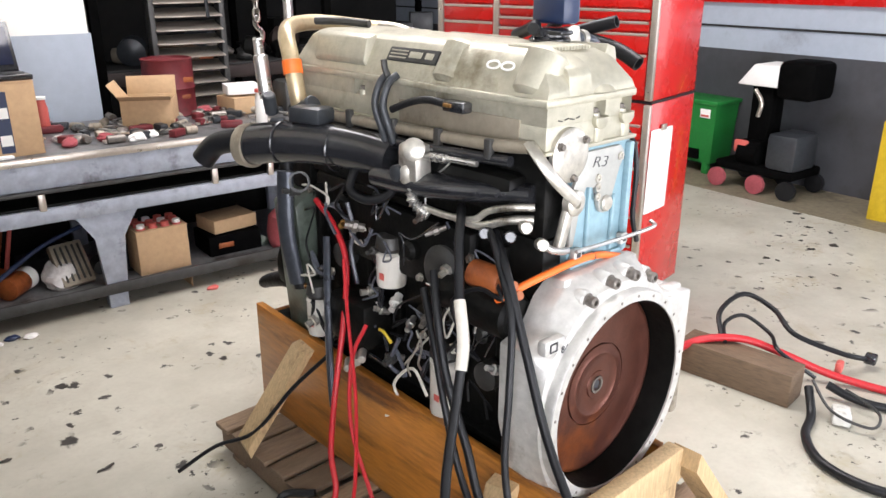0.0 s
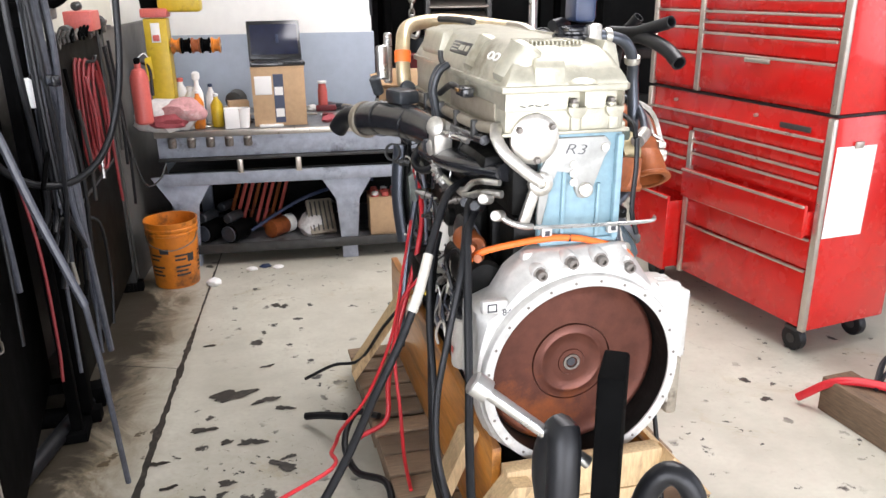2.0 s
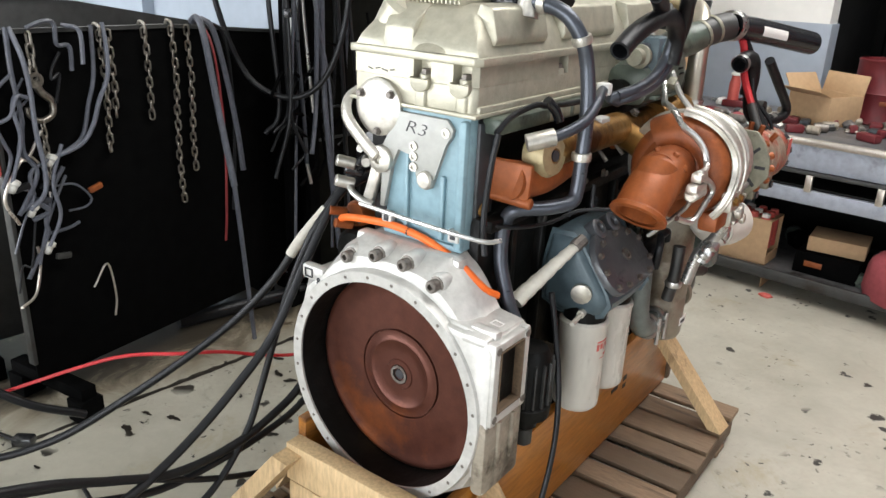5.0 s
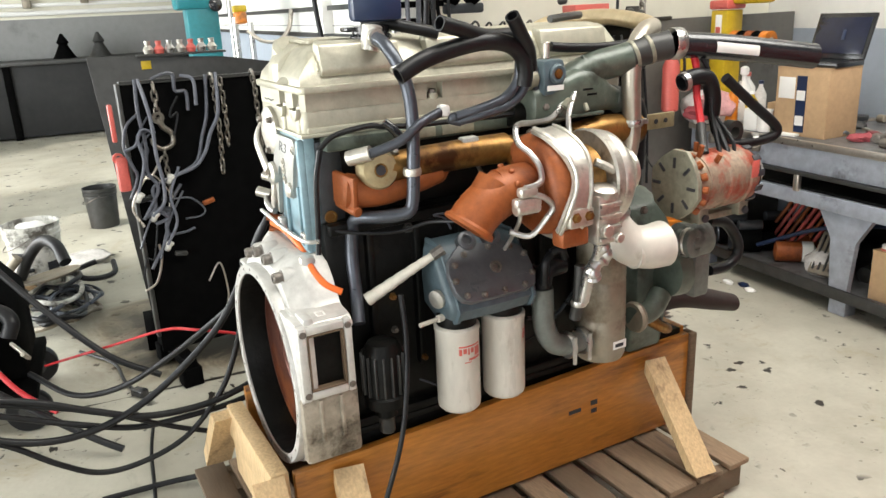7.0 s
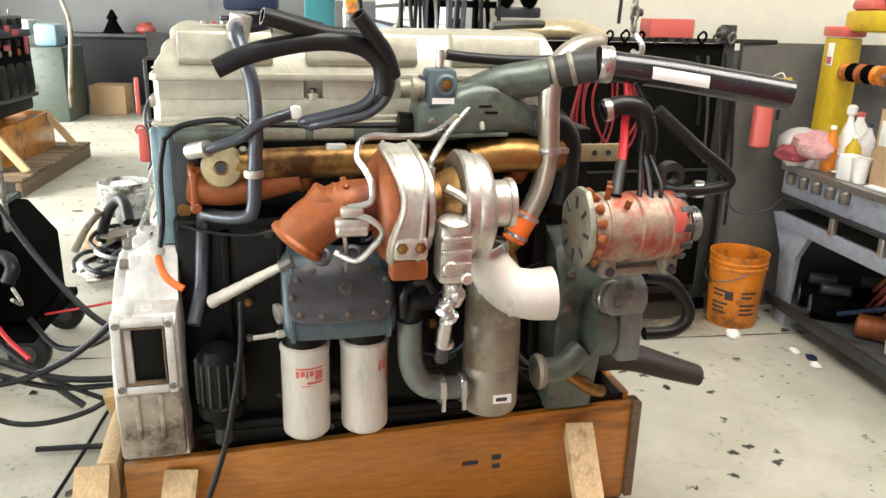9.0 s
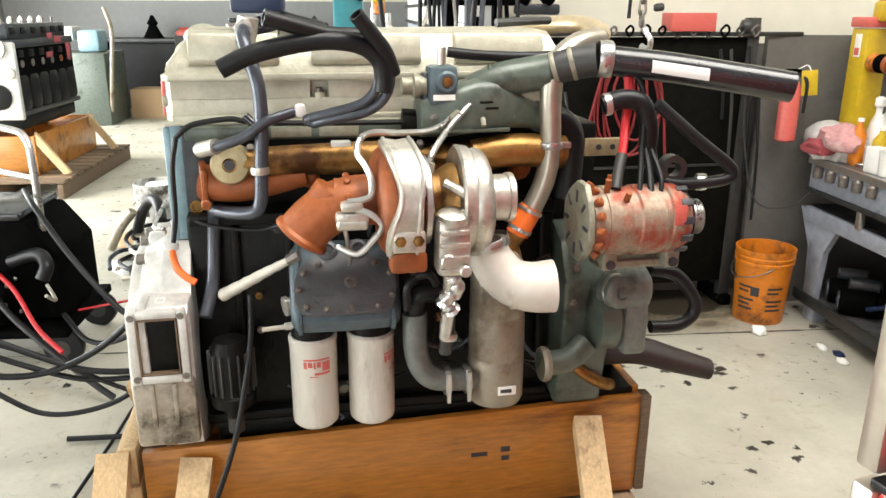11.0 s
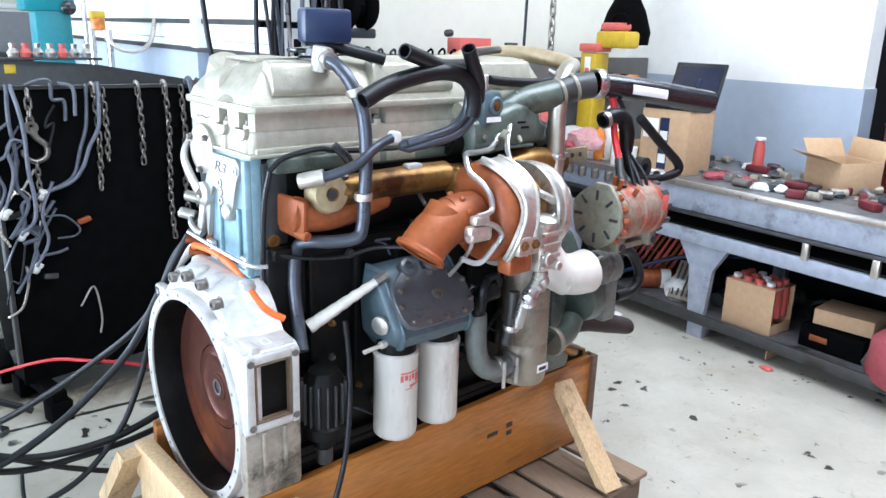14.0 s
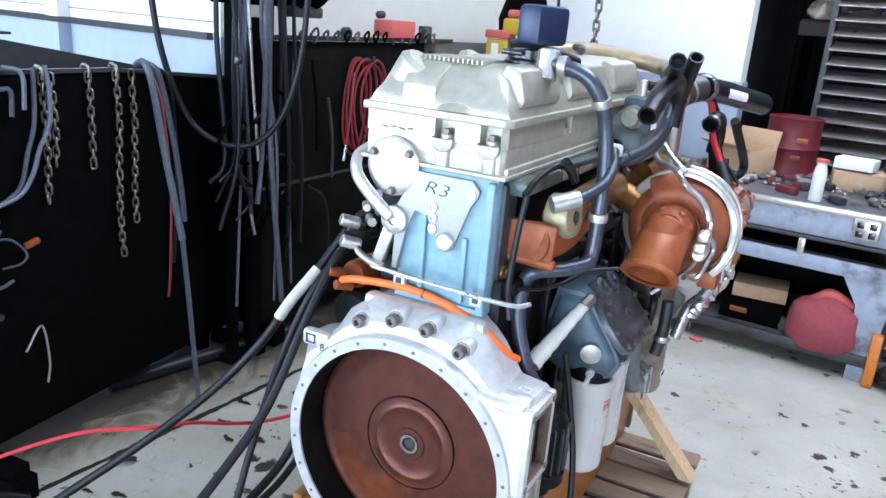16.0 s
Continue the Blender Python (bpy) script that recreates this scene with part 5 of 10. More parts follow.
    part("tension_hose", tube(B(), eq((0.37, 1.285, 0.60), (0.38, 1.30, 0.54), (0.41, 1.33, 0.51), (0.44, 1.42, 0.515), (0.45, 1.47, 0.53), (0.45, 1.46, 0.56), (0.44, 1.38, 0.62), (0.42, 1.27, 0.71)), 0.015, 12, 6), "rubber", eng)
    part("hose_band", lathe(B(), (0.425, 1.405, 0.513), (0.3, 1, 0), [(0.021, -0.012), (0.022, 0), (0.021, 0.012)], 18), "steel", eng)
    # charge pipe
    cp = part("charge_pipe", tube(B(), eq((0.320, 1.165, 0.806), (0.366, 1.32, 0.790), (0.414, 1.47, 0.768), (0.458, 1.60, 0.748)), 0.037, 24, 5, hollow=True), "plastic", eng, "glossy black charge pipe with a white label")
    lab = B()
    rows = []
    for i in range(9):
        f = i / 8
        c = Vector((0.352 + 0.041 * f, 1.272 + 0.13 * f, 0.7955 - 0.018 * f))
        rows.append([lab.verts.new(c + Vector((0.0378 * math.cos(a), -0.0378 * 0.2 * math.cos(a), 0.0378 * math.sin(a)))) for a in [radians(-24 + 9 * j) for j in range(6)]])
    for p, q in zip(rows, rows[1:]):
        for j in range(5):
            lab.faces.new((p[j], p[j + 1], q[j + 1], q[j]))
    part("pipe_label", lab, "paper", cp)
    part("pipe_band", lathe(B(), (0.322, 1.170, 0.808), (0.22, 1, -0.05), [(0.043, -0.018), (0.045, -0.01), (0.045, 0.012), (0.042, 0.016)], 32, caps=False), "steel", cp)
    part("bellows", tube(B(), eq((0.26, 1.04, 0.775), (0.285, 1.10, 0.795), (0.315, 1.155, 0.806)), 0.041, 24, 8), "greyplate", eng, "dull grey rubber connector")
    for q in ((0.268, 1.06, 0.781), (0.285, 1.10, 0.796)):
        part("connector_band", lathe(B(), q, (0.4, 1, 0.35), [(0.0425, -0.006), (0.044, -0.004), (0.044, 0.004), (0.0425, 0.006)], 28, caps=False), "altplate", eng)
    # chrome pipe from the front down to the orange coupler
    ch = part("crossover_pipe", tube(B(), eq((0.19, 1.205, 0.852), (0.230, 1.135, 0.843), (0.260, 1.080, 0.812), (0.272, 1.054, 0.762), (0.274, 1.050, 0.70), (0.275, 1.056, 0.58), (0.275, 1.045, 0.50), (0.277, 1.02, 0.44), (0.277, 1.003, 0.41)), 0.0275, 20, 6), "chrome", eng, "warm bare steel crossover pipe")
    part("coupler", tube(B(), eq((0.277, 1.012, 0.425), (0.276, 0.99, 0.385), (0.275, 0.975, 0.355)), 0.032, 18, 4), "orange", ch, "orange silicone coupler")
    for p in ((0.277, 1.008, 0.418), (0.2755, 0.982, 0.368)):
        part("coupler_band", lathe(B(), p, (0, -0.5, -1), [(0.034, -0.005), (0.035, 0), (0.034, 0.005)], 24, caps=False), "steel", ch)
    part("lower_stub", tube(B(), eq((0.275, 0.975, 0.355), (0.275, 0.955, 0.325), (0.28, 0.965, 0.28)), 0.027, 16, 5), "gold", ch)
    part("pipe_clamp", lathe(B(), (0.275, 1.055, 0.59), (0, 0, 1), [(0.031, -0.010), (0.033, -0.006), (0.033, 0.006), (0.031, 0.010)], 24, caps=False), "steel", ch)
    part("clamp_tab", box(B(), (0.285, 1.085, 0.59), (0.012, 0.045, 0.016), 0.003), "steel", ch)
    part("crossover_pipe", tube(B(), eq((0.19, 1.205, 0.852), (0.10, 1.24, 0.865), (-0.05, 1.24, 0.880), (-0.17, 1.19, 0.875), (-0.24, 1.11, 0.855), (-0.262, 1.06, 0.80), (-0.268, 1.03, 0.72), (-0.262, 1.02, 0.64)), 0.026, 20, 6), "tan", eng, "tan crossover pipe to the intake side")
    part("coupler", tube(B(), eq((-0.2645, 1.05, 0.785), (-0.267, 1.04, 0.745)), 0.030, 18, 2), "orange", eng, "orange silicone coupler")
    # water pump and thermostat housings, painted grey-green
    secs = []
    for y, cx, cz, hx, hz in ((0.715, 0.205, 0.660, 0.045, 0.040), (0.722, 0.206, 0.662, 0.056, 0.052), (0.80, 0.215, 0.676, 0.066, 0.064), (0.86, 0.222, 0.690, 0.066, 0.070), (0.91, 0.224, 0.694, 0.063, 0.066), (0.955, 0.220, 0.684, 0.055, 0.054), (0.995, 0.214, 0.668, 0.044, 0.040), (1.035, 0.210, 0.656, 0.036, 0.034)):
        secs.append([Vector((cx + hx * math.copysign(abs(math.cos(a)) ** 0.6, math.cos(a)), y, cz + hz * math.copysign(abs(math.sin(a)) ** 0.6, math.sin(a)))) for a in [2 * math.pi * q / 24 for q in range(24)]])
    th_h = part("thermostat_housing", loft(B(), secs), "green", eng, "grey-green painted thermostat housing")
    part("housing_neck", lathe(B(), (0.211, 1.022, 0.659), (-0.05, 1, -0.28), [(0.036, 0), (0.040, 0.004), (0.040, 0.034), (0.036, 0.038)], 24), "pumpgrey", th_h)
    part("bypass_hose", tube(B(), eq((0.209, 1.045, 0.652), (0.205, 1.10, 0.642), (0.200, 1.135, 0.605), (0.198, 1.14, 0.53), (0.198, 1.135, 0.43)), 0.036, 18, 6), "rubber", eng, "thick black bypass hose")
    for y, z in ((0.90, 0.715), (0.915, 0.70)):
        part("cast_lettering", box(B(), (0.2875, y - 0.02, z - 0.012), (0.003, 0.034, 0.006), 0.001), "black", th_h)
    part("drain_cock", cyl(B(), (0.284, 0.872, 0.664), (0.296, 0.872, 0.645), 0.007, n=8, bev=0.001), "altplate", th_h)
    part("housing_seam", box(B(), (0.218, 0.845, 0.632), (0.128, 0.20, 0.010), 0.003), "green", th_h)
    part("stub_plug", cyl(B(), (0.226, 0.905, 0.752), (0.246, 0.912, 0.785), 0.019, n=14, bev=0.003), "green", th_h)
    part("bracket_strap", box(B(), (0.205, 1.235, 0.568), (0.012, 0.12, 0.048), 0.004), "creamgold", eng, "scorched yellow bracket strap")
    for y in (1.215, 1.255):
        part("strap_hole", lathe(B(), (0.2115, y, 0.568), (1, 0, 0), [(0.008, -0.002), (0.008, 0.0008)], 12), "print_hole_dark", eng)
    part("housing_block", box(B(), (0.235, 0.775, 0.742), (0.080, 0.072, 0.096), 0.012), "filterblue", eng)
    part("housing_port", lathe(B(), (0.268, 0.782, 0.752), (1, 0, 0), [(0.027, -0.01), (0.027, 0.012), (0.022, 0.016), (0.015, 0.016), (0.011, 0.012), (0.006, 0.012)], 20), "filterblue", eng)
    part("port_plug", hexbolt(B(), (0.281, 0.782, 0.752), (1, 0, 0), 0.012, 0.006), "gold", eng)
    part("housing_block", box(B(), (0.225, 0.738, 0.735), (0.05, 0.022, 0.075), 0.006), "pipe", eng)
    part("housing_tag", box(B(), (0.2785, 0.775, 0.715), (0.002, 0.055, 0.014)), "paper", eng)
    part("vent_fitting", cyl(B(), (0.235, 0.775, 0.79), (0.235, 0.775, 0.835), 0.011, n=10, bev=0.002), "alu_bright", eng)
    part("vent_hose", tube(B(), eq((0.235, 0.79, 0.822), (0.235, 0.85, 0.815), (0.225, 0.98, 0.808), (0.215, 1.12, 0.812)), 0.013, 12, 5), "rubber", eng)
    part("side_port", lathe(B(), (0.235, 0.735, 0.74), (0, -1, 0), [(0.025, 0), (0.025, 0.016), (0.031, 0.018), (0.031, 0.03), (0.022, 0.034), (0.022, 0.06)], 18), "altplate", eng)
    part("coolant_outlet", tube(B(), eq((0.22, 0.86, 0.72), (0.235, 0.93, 0.752), (0.245, 1.0, 0.765), (0.262, 1.05, 0.775)), 0.045, 20, 5), "green", eng, "grey-green curved coolant outlet")
    part("water_jacket", tube(B(), eq((0.19, 0.68, 0.645), (0.20, 0.85, 0.635), (0.20, 1.0, 0.64), (0.19, 1.12, 0.65)), 0.034, 14, 4), "black", eng)
    for y in (0.75, 0.86, 0.95):
        part("housing_bolt", hexbolt(B(), (0.262, y, 0.665), (1, 0, 0), 0.010, 0.012), "bolt", eng)
    # gear case at the front
    gc = part("gear_case", prism(B(), [(-0.20, -0.20), (0.22, -0.20), (0.25, 0.0), (0.26, 0.20), (0.20, 0.30), (0.12, 0.34), (-0.18, 0.34), (-0.24, 0.3)], "y", 1.125, 1.27, 0.012), "green", eng, "grey-green gear case")
    part("front_block", box(B(), (-0.03, 1.19, 0.48), (0.28, 0.12, 0.28), 0.01), "black", eng)
    part("water_pump", lathe(B(), (0.285, 1.19, 0.10), (0, 1, 0), [(0.05, 0), (0.085, 0.01), (0.09, 0.06), (0.07, 0.075), (0.07, 0.10), (0.04, 0.11)], 28), "green", gc, "grey-green water pump")
    part("pump_neck", tube(B(), eq((0.30, 1.18, 0.03), (0.32, 1.12, -0.005), (0.325, 1.04, -0.01)), 0.035, 16, 5), "green", gc)
    part("pump_ring", lathe(B(), (0.325, 1.05, -0.01), (0, 1, 0), [(0.046, -0.01), (0.05, 0), (0.046, 0.012)], 24), "can", gc)
    part("pump_cap", lathe(B(), (0.355, 1.235, 0.205), (0.9, 0.2, 0.1), [(0.045, -0.03), (0.045, 0.02), (0.038, 0.026), (0.02, 0.028), (0.018, 0.016)], 22), "pumpgrey", gc)
    part("cap_band", lathe(B(), (0.352, 1.234, 0.205), (0.9, 0.2, 0.1), [(0.046, -0.008), (0.048, -0.004), (0.048, 0.004), (0.046, 0.008)], 22, caps=False), "steel", gc)
    part("pump_body", lathe(B(), (0.32, 1.235, 0.20), (0, 1, 0), [(0.04, -0.02), (0.06, 0), (0.06, 0.09), (0.045, 0.10)], 22), "pumpgrey", gc)
    part("pump_flange", box(B(), (0.32, 1.30, 0.09), (0.08, 0.07, 0.16), 0.015), "pumpgrey", gc)
    for y, z in ((1.15, 0.30), (1.16, 0.24), (1.15, 0.14), (1.22, 0.02), (1.28, 0.03), (1.14, -0.08), (1.24, -0.10)):
        part("case_bolt", hexbolt(B(), (0.255 - abs(z - 0.15) * 0.1, y, z), (1, 0, 0), 0.011, 0.012), "bolt", gc)
    part("return_hose", tube(B(), eq((0.34, 1.33, 0.255), (0.34, 1.41, 0.235), (0.34, 1.47, 0.165), (0.34, 1.475, 0.115), (0.34, 1.43, 0.085), (0.34, 1.35, 0.085)), 0.018, 12, 6), "rubber", eng)
    part("damper", lathe(B(), (0.0, 1.34, 0.0), (0, 1, 0), [(0.08, -0.06), (0.165, 0), (0.17, 0.008), (0.17, 0.05), (0.163, 0.055), (0.10, 0.055), (0.09, 0.04), (0.04, 0.04)], 40), "black", eng, "black vibration damper")
    part("front_mount", tube(B(), eq((0.13, 1.30, -0.075), (0.17, 1.40, -0.068), (0.20, 1.52, -0.10), (0.215, 1.62, -0.13)), 0.063, 16, 5, squash=0.75, r2=0.041), "rack", eng, "dark forged front engine mount arm")
    part("front_mount", tube(B(), eq((-0.10, 1.30, -0.075), (-0.12, 1.40, -0.068), (-0.13, 1.50, -0.098), (-0.13, 1.56, -0.125)), 0.045, 14, 5, squash=0.8, r2=0.032), "black", eng)
    part("drain_tube", tube(B(), eq((0.22, 1.15, -0.04), (0.24, 1.20, -0.09), (0.24, 1.26, -0.13), (0.22, 1.30, -0.15)), 0.018, 12, 5), "gold", eng)


front_end()


def hoses_top():
    # coolant pipe pair along the exhaust side
    part("coolant_pipe", tube(B(), eq((0.10, 0.31, 0.875), (0.165, 0.300, 0.872), (0.225, 0.300, 0.855), (0.262, 0.315, 0.805), (0.275, 0.330, 0.745), (0.285, 0.332, 0.66), (0.288, 0.325, 0.55), (0.288, 0.318, 0.47), (0.283, 0.300, 0.445), (0.250, 0.250, 0.436), (0.205, 0.205, 0.432), (0.180, 0.194, 0.405), (0.178, 0.186, 0.32), (0.205, 0.178, 0.235), (0.255, 0.160, 0.165)), 0.0168, 14, 6), "pipe", eng, "blue-grey coated coolant pipe")
    for p, d in (((0.262, 0.316, 0.803), (0.2, 0.3, -1)), ((0.288, 0.322, 0.55), (0, 0, 1)), ((0.17, 0.300, 0.872), (1, 0, 0))):
        part("pipe_collar", lathe(B(), p, d, [(0.022, -0.009), (0.0235, 0), (0.022, 0.009)], 18), "alu_bright", eng)
    part("tee_fitting", lathe(B(), (0.13, 0.305, 0.87), (0, 0.2, 1), [(0.026, -0.03), (0.026, 0.03), (0.02, 0.034)], 16), "alu_bright", eng)
    part("coolant_pipe", tube(B(), eq((0.245, 0.195, 0.598), (0.275, 0.235, 0.610), (0.300, 0.295, 0.635), (0.30, 0.345, 0.668), (0.282, 0.40, 0.684), (0.28, 0.425, 0.689)), 0.0125, 14, 6), "pipe", eng, "blue-grey coated coolant pipe")
    part("pipe_end", tube(B(), eq((0.225, 0.180, 0.592), (0.245, 0.198, 0.599), (0.268, 0.222, 0.607)), 0.0195, 14, 3), "alu_bright", eng)
    part("white_clip", box(B(), (0.278, 0.424, 0.690), (0.034, 0.026, 0.030), 0.008), "paper", eng)
    for off in (0.0, 0.03):
        part("coolant_pipe", tube(B(), eq((0.30, 0.45 + off * 0.3, 0.675 - off * 0.4), (0.325, 0.50, 0.690 - off * 0.5), (0.335, 0.57 + off * 0.4, 0.712 - off * 0.6), (0.345, 0.605 + off * 0.7, 0.755 - off * 0.6), (0.355, 0.605 + off, 0.81)), 0.0125, 14, 6), "pipe", eng, "blue-grey coated coolant pipe")
    part("pipe_loop", tube(B(), eq((0.30, 0.45, 0.675), (0.29, 0.438, 0.668), (0.30, 0.462, 0.660)), 0.0125, 12, 4), "pipe", eng)
    part("heater_hose", tube(B(), eq((0.378, 0.255, 0.795), (0.378, 0.32, 0.825), (0.376, 0.40, 0.845), (0.372, 0.49, 0.856), (0.366, 0.565, 0.845), (0.362, 0.605, 0.815), (0.358, 0.618, 0.775), (0.355, 0.615, 0.74)), 0.0212, 16, 6, hollow=True), "rubber", eng, "thick black rubber heater hose with an open end")
    part("vent_hose", tube(B(), eq((0.40, 0.355, 0.905), (0.385, 0.42, 0.888), (0.36, 0.50, 0.868), (0.33, 0.60, 0.865)), 0.0185, 14, 5, hollow=True), "rubber", eng, "black rubber vent hose with an open end")
    part("stub_hose", tube(B(), eq((0.40, 0.553, 0.912), (0.385, 0.585, 0.875), (0.37, 0.62, 0.83), (0.35, 0.64, 0.78)), 0.018, 14, 5, hollow=True), "rubber", eng)
    # filler neck and the dark blue jug on the cover
    fn = part("filler_cap", lathe(B(), (0.075, 0.33, 0.868), (0, 0, 1), [(0.055, -0.02), (0.055, 0.006), (0.048, 0.012), (0.048, 0.030), (0.035, 0.034)], 28), "plastic", eng, "black oil filler cap")
    part("cap_lug", box(B(), (0.06, 0.285, 0.892), (0.05, 0.05, 0.012), 0.004), "plastic", fn)
    part("breather_hose", tube(B(), eq((0.02, 0.34, 0.90), (0.06, 0.37, 0.905), (0.10, 0.43, 0.89), (0.13, 0.50, 0.872)), 0.016, 12, 5), "rubber", eng)
    # thin wiring along the cover base
    part("wire_loom", tube(B(), eq((0.185, 0.118, 0.615), (0.196, 0.16, 0.648), (0.2, 0.25, 0.662), (0.205, 0.30, 0.655), (0.21, 0.42, 0.650), (0.21, 0.70, 0.648), (0.21, 0.80, 0.665)), 0.007, 8, 6), "rubber", eng)
    part("wire_loom", tube(B(), eq((0.19, 0.12, 0.615), (0.186, 0.105, 0.54), (0.180, 0.10, 0.42), (0.195, 0.09, 0.35)), 0.007, 8, 5), "rubber", eng)
    part("sensor", tube(B(), eq((0.205, 0.29, 0.668), (0.215, 0.315, 0.645), (0.22, 0.33, 0.62)), 0.012, 10, 3), "plastic", eng)
    part("thin_line", tube(B(), eq((0.17, 0.13, 0.405), (0.21, 0.20, 0.392), (0.235, 0.30, 0.385), (0.27, 0.37, 0.405), (0.33, 0.42, 0.412)), 0.005, 8, 5), "rubber", eng)
    part("tie_rod", tube(B(), eq((-0.13, 0.045, 0.408), (0.03, 0.045, 0.402), (0.205, 0.05, 0.398), (0.24, 0.08, 0.40)), 0.0055, 8, 4), "steel", eng, "thin bright steel tie rod")
    part("lead_cable", tube(B(), eq((0.272, 0.276, 0.225), (0.30, 0.270, 0.113), (0.335, 0.245, -0.024), (0.352, 0.208, -0.172), (0.352, 0.13, -0.38), (0.345, 0.06, -0.54)), 0.0075, 10, 6), "rubber", eng, "black lead hanging down the engine's side")
    # orange hose over the flywheel housing
    oh = part("orange_hose", tube(B(), eq((-0.272, 0.165, 0.285), (-0.268, 0.13, 0.310), (-0.24, 0.105, 0.334), (-0.17, 0.088, 0.352), (-0.07, 0.082, 0.362), (0.01, 0.082, 0.356), (0.075, 0.086, 0.338), (0.145, 0.078, 0.315), (0.183, 0.090, 0.282), (0.197, 0.112, 0.258), (0.206, 0.138, 0.243)), 0.0095, 12, 6), "orange", eng, "bright orange hose across the housing top")
    part("hose_tape", lathe(B(), (-0.012, 0.082, 0.3585), (1, 0, -0.05), [(0.0098, -0.003), (0.0102, -0.002), (0.0102, 0.002), (0.0098, 0.003)], 16, caps=False), "rubber", oh)


hoses_top()


def intake_side():
    im = part("intake_elbow", tube(B(), eq((-0.405, 1.11, 0.535), (-0.36, 1.0, 0.555), (-0.30, 0.85, 0.565), (-0.255, 0.72, 0.560), (-0.23, 0.60, 0.55)), 0.062, 24, 7, r2=0.058), "plastic", eng, "glossy black moulded intake elbow")
    for y, x in ((0.98, -0.352), (0.80, -0.283)):
        part("elbow_seam", lathe(B(), (x, y, 0.557), (-0.35, 0.95, 0), [(0.0635, -0.004), (0.066, 0), (0.0635, 0.004)], 28, caps=False), "plastic", im)
    part("elbow_flange", lathe(B(), (-0.40, 1.10, 0.536), (-0.35, 0.95, -0.05), [(0.060, -0.02), (0.068, -0.018), (0.068, 0.0), (0.064, 0.004), (0.064, 0.02), (0.05, 0.02)], 32, caps=False), "can", im)
    part("intake_runner", tube(B(), eq((-0.245, 0.62, 0.51), (-0.245, 0.45, 0.515), (-0.22, 0.30, 0.525), (-0.17, 0.15, 0.535)), 0.065, 20, 6, squash=0.62, r2=0.04), "plastic", eng, "black moulded intake runner")
    part("intake_plenum", box(B(), (-0.19, 0.60, 0.53), (0.08, 0.85, 0.10), 0.025), "black", eng)
    # plug and loom on the cover side
    ec = part("side_rail", tube(B(), eq((-0.205, 0.14, 0.655), (-0.222, 0.25, 0.648), (-0.224, 0.50, 0.640), (-0.224, 0.95, 0.632)), 0.016, 12, 4), "can", eng, "dull tan rail under the cover")
    part("rail_hose", tube(B(), eq((-0.225, 0.18, 0.618), (-0.238, 0.35, 0.612), (-0.24, 0.60, 0.605), (-0.25, 0.9, 0.60)), 0.014, 12, 4), "plastic", ec)
    for y in (0.24, 0.42, 0.60, 0.80):
        part("rail_clip", box(B(), (-0.236, y, 0.640), (0.018, 0.022, 0.05), 0.004), "greyplate", ec)
    part("module_plug", box(B(), (-0.228, 0.36, 0.725), (0.035, 0.075, 0.028), 0.006), "plastic", ec)
    part("plug_clip", box(B(), (-0.248, 0.375, 0.728), (0.006, 0.028, 0.010), 0.002), "gold", ec)
    part("module_loom", tube(B(), eq((-0.23, 0.39, 0.725), (-0.24, 0.45, 0.732), (-0.235, 0.52, 0.72), (-0.24, 0.60, 0.69)), 0.010, 10, 5), "rubber", ec)
    for y in (0.62, 0.655):
        part("injector_line", tube(B(), eq((-0.205, y, 0.775), (-0.235, y, 0.755), (-0.255, y, 0.70), (-0.25, y - 0.02, 0.64), (-0.25, y - 0.04, 0.60)), 0.011, 10, 5), "slate", eng)
    part("wing_bolt", tube(B(), eq((-0.215, 0.64, 0.765), (-0.225, 0.645, 0.79), (-0.225, 0.65, 0.815)), 0.009, 8, 4), "greyplate", eng)
    # bright valve body with lumps
    ev = part("valve_body", box(B(), (-0.272, 0.47, 0.575), (0.06, 0.075, 0.10), 0.014), "alu_bright", eng, "lumpy bright cast valve body")
    part("valve_lobe", lathe(B(), (-0.285, 0.455, 0.61), (-0.7, -0.6, 0.3), [(0.03, -0.01), (0.03, 0.015), (0.02, 0.022), (0.006, 0.024)], 16), "alu_bright", ev)
    part("valve_lobe", lathe(B(), (-0.285, 0.475, 0.545), (-0.7, -0.6, -0.1), [(0.028, -0.01), (0.028, 0.015), (0.018, 0.022), (0.006, 0.024)], 16), "alu_bright", ev)
    part("valve_cap", lathe(B(), (-0.30, 0.50, 0.545), (-1, 0, 0), [(0.022, -0.01), (0.022, 0.015), (0.014, 0.018)], 14), "slate", ev)
    part("valve_rod", tube(B(), eq((-0.275, 0.44, 0.595), (-0.265, 0.36, 0.60), (-0.245, 0.27, 0.60)), 0.008, 10, 3), "steel", ev)
    part("valve_sleeve", cyl(B(), (-0.272, 0.41, 0.597), (-0.265, 0.36, 0.60), 0.012, n=12), "steel", ev)
    part("foil_wrap", tube(B(), eq((-0.285, 0.46, 0.52), (-0.29, 0.46, 0.48), (-0.28, 0.44, 0.455), (-0.265, 0.42, 0.44)), 0.014, 10, 6, wave=0.004, wave_len=0.012), "steel", ev)
    part("sensor_line", tube(B(), eq((-0.27, 0.44, 0.46), (-0.265, 0.36, 0.455), (-0.255, 0.27, 0.462), (-0.245, 0.23, 0.49), (-0.235, 0.17, 0.51), (-0.20, 0.12, 0.515)), 0.009, 10, 6), "alu_bright", eng)
